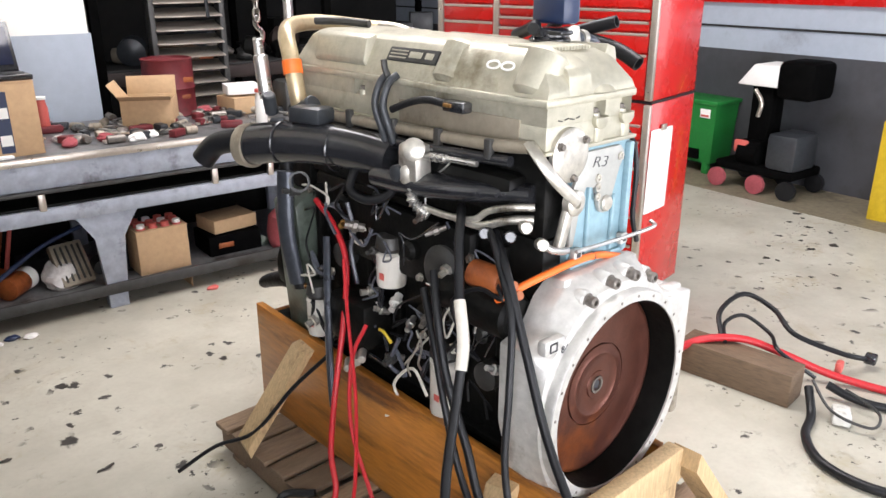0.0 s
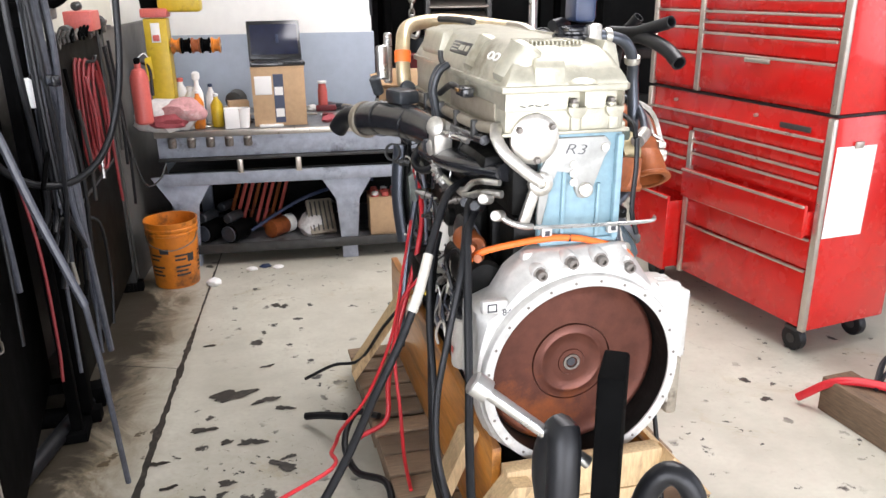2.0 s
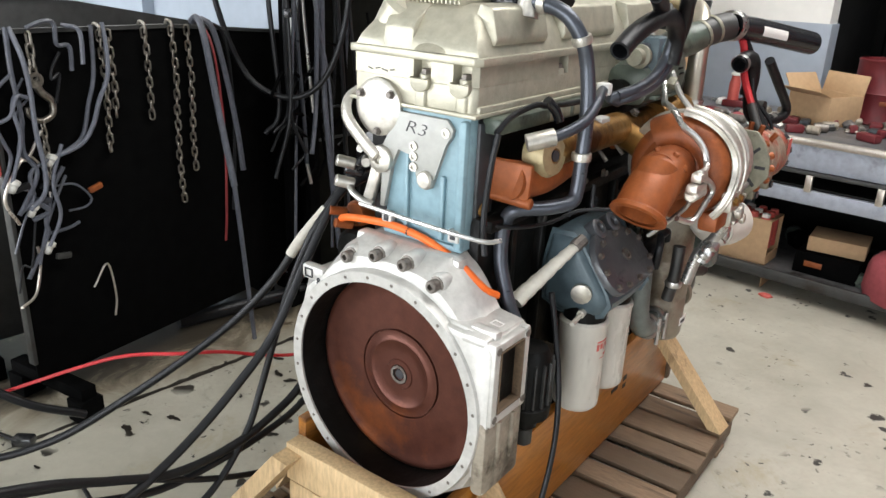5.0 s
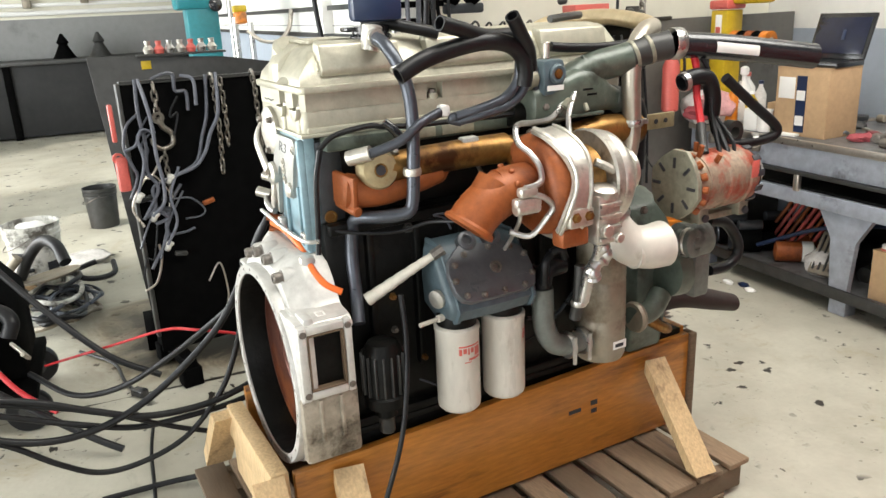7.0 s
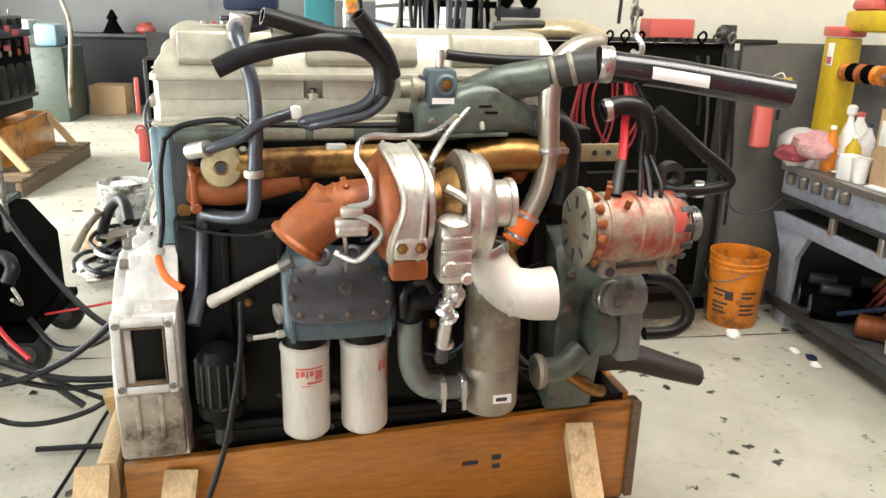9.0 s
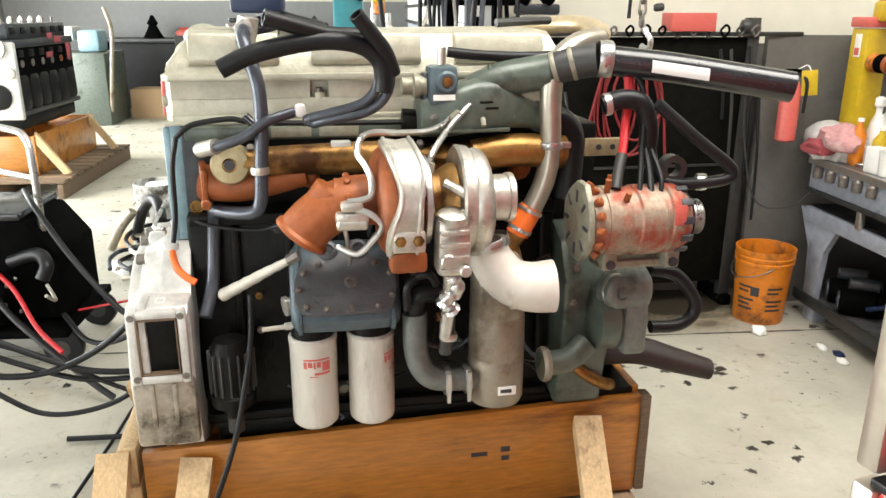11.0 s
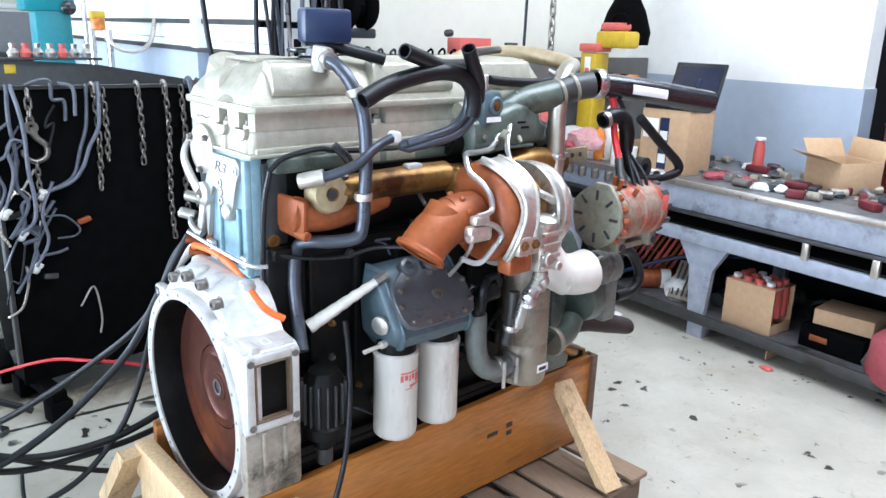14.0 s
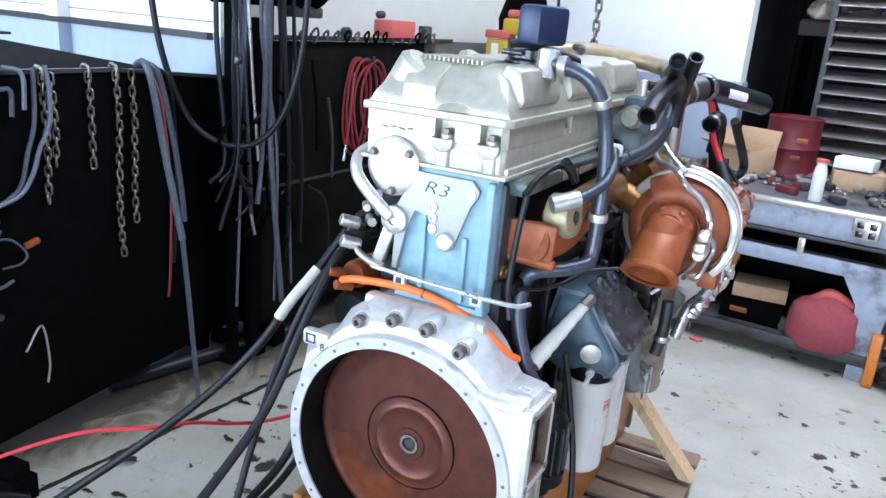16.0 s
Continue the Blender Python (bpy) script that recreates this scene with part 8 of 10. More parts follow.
lb = carton("cardboard_box", "tall cardboard box with printed tape under the laptop", at_bench(-0.545, 0.19, rz=3), 0.315, 0.24, 0.345)
part("tape", box(B(), (0.0, -0.1215, 0.165), (0.06, 0.002, 0.29)), "bluepl", lb)
part("tape_mark", box(B(), (0.0, -0.1235, 0.08), (0.05, 0.002, 0.05)), "paper", lb)
part("tape_mark", box(B(), (0.0, -0.1235, 0.21), (0.05, 0.002, 0.05)), "paper", lb)
part("paper_patch", box(B(), (-0.09, -0.1220, 0.245), (0.10, 0.003, 0.11), 0.001), "paper", lb)
lp = thing("laptop", "open black laptop with a dark screen", "laptop", at_bench(-0.545, 0.20, 1.219, rz=6) @ Matrix.Scale(0.90, 4))
part("base", box(B(), (0, 0, 0.016), (0.36, 0.25, 0.028), 0.006), "plastic", lp)
part("keyboard", box(B(), (0, -0.01, 0.0315), (0.31, 0.12, 0.004), 0.001), "rubber", lp)
part("lid", box(B(), (0, 0.165, 0.155), (0.36, 0.016, 0.27), 0.006, rot=(-20, 0, 0)), "plastic", lp)
part("screen", box(B(), (0, 0.154, 0.16), (0.32, 0.004, 0.21), 0.001, rot=(-20, 0, 0)), "screen", lp)
part("screen_icon", box(B(), (0.02, 0.149, 0.165), (0.02, 0.003, 0.06), 0.001, rot=(-20, 0, 0)), "bluepl", lp)


def bottle(label, m, h, r, material, cap="blackplate", neck=0.35, group="bottles on the bench"):
    b = thing("bottle", label, "bottle", m, group)
    part("body", lathe(B(), (0, 0, 0), (0, 0, 1), [(r * 0.9, 0), (r, 0.006), (r, h * 0.68), (r * neck, h * 0.86), (r * neck, h * 0.92)], 20), material, b)
    part("cap", lathe(B(), (0, 0, h * 0.92), (0, 0, 1), [(r * neck * 1.25, 0), (r * neck * 1.25, h * 0.07), (r * neck * 0.9, h * 0.08)], 16), cap, b)
    return b


bottle("orange spray bottle on the bench", at_bench(-1.02, 0.07), 0.23, 0.034, "pail_orange", "paper")
bottle("yellow bottle with a pale cap on the bench", at_bench(-0.92, 0.12), 0.20, 0.036, "yellow", "paper")
bottle("clear drink bottle with a blue cap", at_bench(-0.96, 0.22), 0.25, 0.034, "clear", "bluepl")
bottle("white plastic bottle on the bench", at_bench(-1.08, 0.20), 0.24, 0.045, "paper", "paper")
bottle("white plastic bottle on the bench", at_bench(-1.15, 0.30), 0.28, 0.05, "paper", "print_red")
bottle("red and white spray can standing on the bench", at_bench(0.755, 0.07), 0.215, 0.032, "paper", "print_red", 0.75)
bottle("red spray can behind the boxes", at_bench(-0.28, 0.62), 0.20, 0.032, "print_red", "paper", 0.75)
solo("coffee_cup", lathe(B(), (0, 0, 0), (0, 0, 1), [(0.032, 0), (0.042, 0.11), (0.044, 0.112), (0.044, 0.118), (0.040, 0.118), (0.031, 0.006)], 20), "paper", "white paper cup on the bench edge", "cup", at_bench(-0.76, 0.06))
solo("white_carton", box(B(), (0, 0, 0.06), (0.085, 0.07, 0.12), 0.004), "paper", "small white carton on the bench edge", "box", at_bench(-0.83, 0.055, rz=8))
solo("spray_nozzle_bottle", lathe(B(), (0, 0, 0), (0, 0, 1), [(0.03, 0), (0.034, 0.01), (0.034, 0.20), (0.014, 0.25), (0.014, 0.28), (0.024, 0.285), (0.024, 0.32), (0.01, 0.33)], 18), "paper", "tall white plastic spray bottle beside the stand", "bottle", at_bench(-1.03, 0.16), group="bottles on the bench")
solo("small_carton", box(B(), (0, 0, 0.07), (0.12, 0.09, 0.14), 0.003), "card", "small brown carton on the bench", "box", at_bench(-0.80, 0.22, rz=15))
solo("grinder_head", lathe(B(), (0, 0, 0.06), (0.3, 1, 0.2), [(0.03, -0.06), (0.06, -0.04), (0.06, 0.03), (0.03, 0.05)], 18), "greyplate", "dark round machine part on the bench", "machine part", at_bench(-0.83, 0.42, 0.93))
solo("paper_pad", box(B(), (0, 0, 0.006), (0.14, 0.09, 0.012), 0.002), "paper", "white paper pad lying on the bench", "paper", at_bench(-0.60, 0.07, rz=8))
cr = carton("cardboard_box", "open cardboard box with loose flaps", at_bench(0.27, 0.52, rz=-25), 0.28, 0.24, 0.16, flaps=True)
part("label", box(B(), (0.05, -0.112, 0.08), (0.07, 0.003, 0.05), 0.001), "paper", cr)
carton("cardboard_box", "flat brown cardboard box on the bench", at_bench(0.88, 0.62, rz=10), 0.26, 0.20, 0.10)
solo("paper_box", box(B(), (0, 0, 0.03), (0.2, 0.14, 0.06), 0.004), "paper", "flat white box on top of a carton", "box", at_bench(0.86, 0.60, 0.987, rz=-8))
drum = thing("oil_drum", "dark red steel drum with faded lettering bars", "drum", ROOM @ pose(0.10, 3.70, 0.868))
part("shell", lathe(B(), (0, 0, 0), (0, 0, 1), [(0.15, 0), (0.155, 0.008), (0.15, 0.016), (0.15, 0.16), (0.156, 0.168), (0.15, 0.176), (0.15, 0.33), (0.156, 0.34), (0.14, 0.345), (0.14, 0.33)], 30), "drumred", drum)
part("lettering_bar", box(B(), (0.06, -0.140, 0.22), (0.09, 0.006, 0.03), 0.002), "rust", drum)
part("lettering_bar", box(B(), (0.05, -0.144, 0.12), (0.06, 0.006, 0.025), 0.002), "rust", drum)
bag = thing("plastic_bag", "crumpled clear bag of red shop cloths", "bag", at_bench(-1.23, 0.06))


def crumple(r, seed, sx=1.0, sy=1.0, sz=1.0, amp=0.3):
    """A crumpled lump of cloth or film."""
    bm = B()
    bmesh.ops.create_icosphere(bm, subdivisions=3, radius=r)
    for v in bm.verts:
        n = noise.noise(v.co * (3.2 / r * 0.5) + Vector((seed, seed * 2.1, 0))) + 0.5 * noise.noise(v.co * (8 / r * 0.5) + Vector((seed, 0, 5)))
        v.co *= 1 + amp * n
        v.co = Vector((v.co.x * sx, v.co.y * sy, max(v.co.z * sz, -r * sz * 0.6) + r * sz * 0.6))
    return bm


part("film", crumple(0.115, 3, 1.35, 1.0, 1.0), "clear", bag)
part("cloth", crumple(0.10, 9, 1.4, 0.9, 0.8), "pinkcloth", bag).location = (0.12, -0.03, 0.06)
part("cloth_fold", crumple(0.07, 12, 1.6, 0.9, 0.7), "rag", bag).location = (0.05, -0.09, 0.03)
solo("plastic_bag", crumple(0.09, 17, 1.3, 1, 1.1), "clear", "crumpled pale plastic bag on the bench", "bag", at_bench(-1.12, 0.10))
# loose tools and parts on the top
kinds = ("steel", "bolt", "slate", "greyplate", "blackplate", "trim", "alu_dark", "drumred", "steel", "rubber")
for i in range(150):
    x = rng.uniform(-0.30, 1.22) if i < 70 or i > 95 else rng.uniform(-1.2, -0.3)
    y = rng.uniform(0.08, 0.8)
    ln = rng.uniform(0.05, 0.20)
    bm = B()
    q = i % 5
    if q == 0:
        tube(bm, eq((-ln / 2, 0, 0.012), (0, 0.004, 0.012), (ln / 2, 0, 0.012)), 0.007, 8, 3)
        lathe(bm, (ln / 2, 0, 0.012), (0, 0, 1), [(0.016, -0.006), (0.016, 0.006)], 12)
        nm, ct, lab = "spanner", "hand tool", "steel spanner lying on the bench"
    elif q == 1:
        cyl(bm, (0, 0, 0.022), (ln * 0.5, 0.01, 0.022), 0.022, n=14, bev=0.004)
        nm, ct, lab = "machine_part", "machine part", "greasy round machine part on the bench"
    elif q == 2:
        box(bm, (0, 0, 0.02), (ln * 0.7, 0.05, 0.04), 0.010)
        nm, ct, lab = "mallet_head", "hand tool", "thick block of tool plastic on the bench"
    elif q == 3:
        tube(bm, eq((0, 0, 0.008), (0.05, 0.05, 0.012), (0.11, 0.0, 0.008), (0.06, -0.05, 0.014), (0.0, -0.02, 0.02)), 0.006, 8, 5)
        nm, ct, lab = "cable_loop", "cable", "loop of cable lying on the bench"
    else:
        bm.free()
        bm = crumple(0.035, i * 1.7, 1.4, 1.0, 0.7)
        nm, ct, lab = "shop_cloth", "cloth", "crumpled shop cloth on the bench"
    mt = ("rag", "greyplate", "bolt", "paper", "benchtop")[i // 5 % 5] if q == 4 else kinds[i % 10]
    solo(nm, bm, mt, lab, ct, at_bench(x, y, 0.868, rng.uniform(0, 360)), group="clutter on the bench")
for i in range(5):
    solo("edge_clamp", lathe(B(), (0, 0, -0.03), (0, 0, 1), [(0.022, 0), (0.026, 0.01), (0.026, 0.05), (0.018, 0.06)], 16), "bolt", "round steel fitting at the bench edge", "fitting", at_bench(-1.18 + 0.11 * i, -0.01, 0.80), group="fittings at the bench edge")
# under the bench
SH = 0.131
cb = carton("can_carton", "open cardboard carton full of red spray cans", at_bench(0.115, 0.17, SH, rz=2), 0.28, 0.20, 0.245)
cb.children[-1].location.z = -0.19
for i in range(4):
    for j in range(3):
        c = thing("spray_can", "red spray can standing in the carton", "spray can", at_bench(0.115 - 0.098 + 0.065 * i, 0.17 - 0.062 + 0.062 * j, SH + 0.075, rz=2), "cans in the carton")
        part("can_body", lathe(B(), (0, 0, 0), (0, 0, 1), [(0.028, 0), (0.030, 0.004), (0.030, 0.165), (0.024, 0.185)], 16), "print_red", c)
        part("can_cap", lathe(B(), (0, 0, 0.185), (0, 0, 1), [(0.022, 0), (0.022, 0.018), (0.012, 0.022)], 14), "print_red" if (i + j) % 3 else "paper", c)
cy = thing("cardboard_box", "flattened orange and brown parts boxes on the low shelf", "box", at_bench(0.55, 0.25, SH))
part("lower_box", box(B(), (0, 0, 0.06), (0.32, 0.26, 0.12), 0.004), "blackplate", cy)
part("upper_box", box(B(), (0.01, 0.02, 0.165), (0.28, 0.22, 0.08), 0.004, rot=(0, 0, 8)), "card", cy)
part("print_bar", box(B(), (-0.06, -0.132, 0.06), (0.09, 0.003, 0.03), 0.001), "rust", cy)
rg = thing("red_bag", "red cloth bag bulging off the low shelf", "bag", at_bench(0.93, 0.08, SH - 0.02))
part("bag_body", crumple(0.15, 23, 1.25, 0.8, 1.25, 0.16), "rag", rg)
part("bag_neck", tube(B(), eq((-0.08, 0, 0.24), (0.0, -0.02, 0.30), (0.10, 0, 0.25)), 0.03, 10, 5), "print_red", rg)
for x, y in ((-1.02, 0.18), (-0.86, 0.14), (-0.93, 0.42)):
    sm = thing("starter_motor", "grimy black starter motor on the low shelf", "motor", at_bench(x, y, SH + 0.068, rz=60), "motors under the bench")
    part("motor_body", lathe(B(), (-0.12, 0, 0), (1, 0, 0), [(0.04, 0), (0.064, 0.012), (0.066, 0.16), (0.05, 0.175), (0.05, 0.24), (0.02, 0.25)], 22), "blackplate", sm)
    part("motor_solenoid", cyl(B(), (-0.08, 0.03, 0.085), (0.06, 0.03, 0.085), 0.032, n=16, bev=0.006), "slate", sm)
    part("motor_cap", lathe(B(), (-0.125, 0, 0), (1, 0, 0), [(0.05, 0), (0.052, 0.008)], 18), "pipe", sm)
om = thing("rusty_motor", "orange and white dusty motor on the low shelf", "motor", at_bench(-0.60, 0.20, SH + 0.06, rz=50))
part("motor_body", lathe(B(), (-0.11, 0, 0), (1, 0, 0), [(0.03, 0), (0.058, 0.01), (0.058, 0.14), (0.04, 0.16)], 22), "rust", om)
part("motor_end", lathe(B(), (0.03, 0, 0), (1, 0, 0), [(0.055, 0), (0.06, 0.01), (0.06, 0.06), (0.03, 0.075)], 22), "paper", om)
md = thing("control_unit", "grey finned control unit in a clear bag", "control unit", at_bench(-0.34, 0.18, SH + 0.11, rx=55, rz=12))
part("unit_case", box(B(), (0, 0, 0), (0.17, 0.24, 0.045), 0.008), "can", md)
for i in range(5):
    part("unit_fin", box(B(), (-0.06 + 0.03 * i, 0, 0.026), (0.010, 0.20, 0.012), 0.003), "greyplate", md)
part("bag_film", crumple(0.09, 31, 1.0, 1.0, 0.9, 0.3), "clear", md).location = (-0.05, -0.04, -0.09)
strand("blue_bar", "bright blue pry bar leaning under the bench", "bar", ((-0.78, 0.10, 0.20), (-0.45, 0.22, 0.36), (-0.10, 0.30, 0.44), (0.02, 0.3, 0.45)), 0.012, "bluepl", BM)
for i in range(8):
    strand("red_bar", "red painted bar stacked under the bench", "bar", ((-0.95 + 0.045 * i, 0.35, 0.18), (-0.86 + 0.045 * i, 0.5, 0.46)), 0.012, "print_red" if i % 3 else "rust", BM, k=1, group="bars under the bench")
for i in range(16):
    x = rng.uniform(-1.15, 1.15)
    y = rng.uniform(0.12, 0.7)
    solo("greasy_part", crumple(rng.uniform(0.04, 0.08), i * 3.3 + 50, 1.3, 1, 0.9, 0.35) if i % 2 else lathe(B(), (0, 0, 0.04), (rng.uniform(-1, 1), 1, 0.1), [(0.02, -0.05), (0.045, -0.04), (0.045, 0.04), (0.025, 0.06)], 16), rng.choice(("blackplate", "black", "greyplate", "rust", "bolt", "green")), "greasy engine part on the low shelf", "engine part", at_bench(x, y, SH, rng.uniform(0, 360)), group="parts under the bench")
for x, y, c in ((-0.70, -0.06, "bluepl"), (-0.78, -0.10, "paper"), (0.33, -0.03, "print_red"), (-0.62, -0.09, "paper")):
    solo("litter_scrap", crumple(0.022, x * 9, 1.6, 1, 0.6, 0.3), c, "small scrap of litter on the floor", "litter", at_bench(x, y, 0.0), group="litter by the bench")
# leaning card and black bag past the bench's end
lc = solo("cardboard_sheet", box(B(), (0, 0, 0.24), (0.30, 0.012, 0.48), 0.003), "card", "torn cardboard sheet leaning by the bench", "cardboard", ROOM @ pose(0.98, 3.02, 0.16, -14, 8, 6))
bb = solo("rubbish_bag", crumple(0.16, 71, 1.3, 1.0, 0.75, 0.25), "plastic", "shiny black rubbish bag on the floor", "bag", ROOM @ pose(1.02, 2.98, 0))
solo("cardboard_scrap", box(B(), (0, 0, 0.14), (0.05, 0.05, 0.28), 0.006), "pail_orange", "orange upright carton by the bench end", "box", ROOM @ pose(0.80, 2.90, 0))


# ---- pails ----
def pail(label, m, r, h, material, bars, ribs=True):
    p = thing("pail", label, "pail", m)
    part("shell", lathe(B(), (0, 0, 0), (0, 0, 1), [(r * 0.84, 0.0), (r * 0.86, 0.006), (r * 0.97, h * 0.80), (r * 1.02, h * 0.81), (r * 1.02, h * 0.84), (r * 0.975, h * 0.85), (r * 1.02, h * 0.88), (r * 1.02, h * 0.905), (r * 0.985, h * 0.915), (r * 1.03, h * 0.97), (r * 1.03, h), (r * 0.97, h), (r * 0.83, 0.02), (0.01, 0.018)], 36, caps=False), material, p)
    part("base", lathe(B(), (0, 0, 0), (0, 0, 1), [(r * 0.84, 0.002), (r * 0.84, 0.012)], 36), material, p)
    for a0, z, ww, hh in bars:
        bm = B()
        seg = 7
        zz = (z, z + hh)
        rr = [r * (0.86 + 0.11 * (q / (h * 0.8))) + 0.0015 for q in zz]
        lo = [bm.verts.new((rr[0] * math.cos(a), rr[0] * math.sin(a), zz[0])) for a in np.linspace(radians(a0), radians(a0 + ww), seg)]
        hi = [bm.verts.new((rr[1] * math.cos(a), rr[1] * math.sin(a), zz[1])) for a in np.linspace(radians(a0), radians(a0 + ww), seg)]
        for q in range(seg - 1):
            bm.faces.new((lo[q], lo[q + 1], hi[q + 1], hi[q]))
        part("print_bar", bm, "print_hole_dark", p)
    part("bail", tube(B(), eq((-r, 0, h * 0.85), (-r * 0.8, -r * 0.75, h * 0.70), (0, -r * 1.1, h * 0.62), (r * 0.8, -r * 0.75, h * 0.70), (r, 0, h * 0.85)), 0.0035, 6, 5), "bolt", p)
    return p


bars = [(a, z, w, 0.012) for a in (-150, -85, -20) for z, w in ((0.20, 34), (0.175, 26), (0.13, 38), (0.105, 30), (0.08, 36))] + [(-120, 0.22, 22, 0.03), (-55, 0.16, 18, 0.05)]
pail("battered orange plastic pail with dark print", pose(-1.312, 2.825, 0), 0.148, 0.40, "pail_orange", bars)
pail("white plastic pail smeared with dirt", pose(-3.42, -0.56, 0), 0.165, 0.42, "pail_white", [(-60, 0.2, 40, 0.06), (20, 0.1, 30, 0.08)])
pail("small grey pail on a dolly", ROOM @ pose(-4.75, -0.50, 0), 0.13, 0.33, "greyplate", [])
solo("rag_ball", crumple(0.035, 5, 1.2, 1, 0.8), "paper", "white rag on the floor by the pail", "rag", pose(-1.10, 2.70, 0))
solo("rag_ball", crumple(0.10, 45, 1.2, 1, 0.5), "paper", "crumpled paper in the white pail", "rag", pose(-3.42, -0.56, 0.34))

# ---- cables from the engine to the floor and the cart ----
cab = [
    (((-0.22, 0.34, 1.14), (-0.28, 0.28, 1.13), (-0.317, 0.247, 1.093), (-0.374, 0.184, 0.975), (-0.412, 0.131, 0.90), (-0.474, 0.089, 0.78), (-0.566, 0.024, 0.65), (-0.661, -0.075, 0.537), (-0.80, -0.20, 0.40), (-0.95, -0.36, 0.27), (-1.12, -0.52, 0.21), (-1.32, -0.66, 0.26)), 0.0115, "rubber"),
    (((-0.22, 0.26, 1.12), (-0.26, 0.19, 1.10), (-0.279, 0.147, 1.049), (-0.315, 0.073, 0.947), (-0.365, 0.028, 0.779), (-0.40, 0.003, 0.632), (-0.413, -0.038, 0.504), (-0.405, -0.10, 0.40), (-0.40, -0.22, 0.29), (-0.40, -0.36, 0.245), (-0.40, -0.49, 0.25), (-0.40, -0.60, 0.32), (-0.41, -0.72, 0.42), (-0.41, -0.88, 0.52)), 0.0095, "rubber"),
    (((-0.22, 0.22, 1.10), (-0.26, 0.16, 1.07), (-0.282, 0.116, 1.026), (-0.307, 0.028, 0.864), (-0.33, -0.06, 0.70), (-0.36, -0.167, 0.58), (-0.39, -0.30, 0.47), (-0.40, -0.45, 0.405), (-0.40, -0.60, 0.40), (-0.41, -0.75, 0.45), (-0.42, -0.88, 0.56)), 0.0115, "rubber"),
    (((-0.30, 0.36, 0.98), (-0.34, 0.30, 0.88), (-0.361, 0.243, 0.74), (-0.373, 0.156, 0.583), (-0.390, 0.09, 0.47), (-0.40, 0.0, 0.415), (-0.40, -0.15, 0.385), (-0.40, -0.33, 0.40), (-0.41, -0.48, 0.46), (-0.41, -0.64, 0.54), (-0.42, -0.88, 0.62)), 0.0115, "rubber"),
    (((-0.30, 0.40, 0.92), (-0.335, 0.32, 0.80), (-0.355, 0.26, 0.66), (-0.375, 0.18, 0.50), (-0.395, 0.08, 0.40), (-0.41, -0.05, 0.36), (-0.41, -0.20, 0.355), (-0.42, -0.36, 0.36), (-0.42, -0.52, 0.42), (-0.43, -0.70, 0.50), (-0.43, -0.88, 0.58)), 0.0100, "rubber"),
    (((-0.34, 0.10, 0.24), (-0.38, -0.02, 0.255), (-0.40, -0.10, 0.265), (-0.41, -0.25, 0.33), (-0.42, -0.45, 0.44), (-0.43, -0.65, 0.52), (-0.43, -0.88, 0.60)), 0.0085, "rubber"),
    (((-1.05, -0.26, 0.02), (-0.85, -0.30, 0.015), (-0.60, -0.33, 0.015), (-0.35, -0.365, 0.015), (0.0, -0.42, 0.015), (0.4, -0.52, 0.015), (0.8, -0.66, 0.015)), 0.007, "rubber"),
]
for pts, r, mt in cab:
    strand("power_cable", "thick black cable from the engine's side to the floor", "cable", pts, r, mt, n=10, group="cables from the engine")
strand("cable_sleeve", "white wrapped sleeve on a black cable", "cable", ((-0.374, 0.184, 0.975), (-0.412, 0.131, 0.90), (-0.440, 0.110, 0.845)), 0.0145, "tape", n=10, k=4, group="cables from the engine")
strand("red_power_cable", "thick red battery cable down the engine's side", "cable", ((-0.23, 1.0, 1.02), (-0.235, 0.90, 0.96), (-0.25, 0.82, 0.86), (-0.30, 0.78, 0.68), (-0.37, 0.74, 0.48), (-0.41, 0.72, 0.30), (-0.43, 0.68, 0.17), (-0.54, 0.66, 0.12), (-0.60, 0.60, 0.05)), 0.0095, "red", n=10)
strand("red_power_cable", "thin red battery cable beside the crate", "cable", ((-0.30, 0.66, 0.72), (-0.37, 0.64, 0.64), (-0.40, 0.62, 0.45), (-0.40, 0.55, 0.28), (-0.41, 0.45, 0.16), (-0.42, 0.30, 0.135)), 0.0065, "red", n=8)
strand("red_power_cable", "thin red cable slung from the engine towards the cart", "cable", ((-0.30, 0.76, 0.90), (-0.35, 0.68, 0.75), (-0.42, 0.56, 0.56), (-0.53, 0.42, 0.43), (-0.627, 0.309, 0.394), (-0.66, 0.18, 0.43), (-0.685, 0.05, 0.485), (-0.70, -0.09, 0.53), (-0.90, -0.17, 0.48), (-1.12, -0.34, 0.38), (-1.34, -0.60, 0.27)), 0.0055, "red", n=8)
strand("black_lead", "black lead beside the red cable", "cable", ((-0.25, 0.92, 0.92), (-0.30, 0.86, 0.72), (-0.33, 0.82, 0.52), (-0.34, 0.80, 0.40)), 0.012, "pipe", n=8)
strand("black_lead", "thin black lead with a pale tip", "cable", ((-0.32, 0.85, 0.55), (-0.38, 0.98, 0.40), (-0.46, 1.12, 0.20), (-0.56, 1.22, 0.14), (-0.68, 1.28, 0.06)), 0.007, "rubber", n=8)
strand("black_lead", "black cable bundle lying on the pallet's edge", "cable", ((-0.44, 0.78, 0.13), (-0.52, 0.86, 0.11), (-0.58, 0.74, 0.06), (-0.56, 0.58, 0.04), (-0.48, 0.40, 0.10), (-0.50, 0.2, 0.08)), 0.013, "rubber", n=8)
strand("cable_stub", "frayed black cable stub on the floor", "cable", ((-0.56, 0.86, 0.10), (-0.64, 0.96, 0.06), (-0.70, 1.02, 0.03)), 0.016, "rubber", n=8)
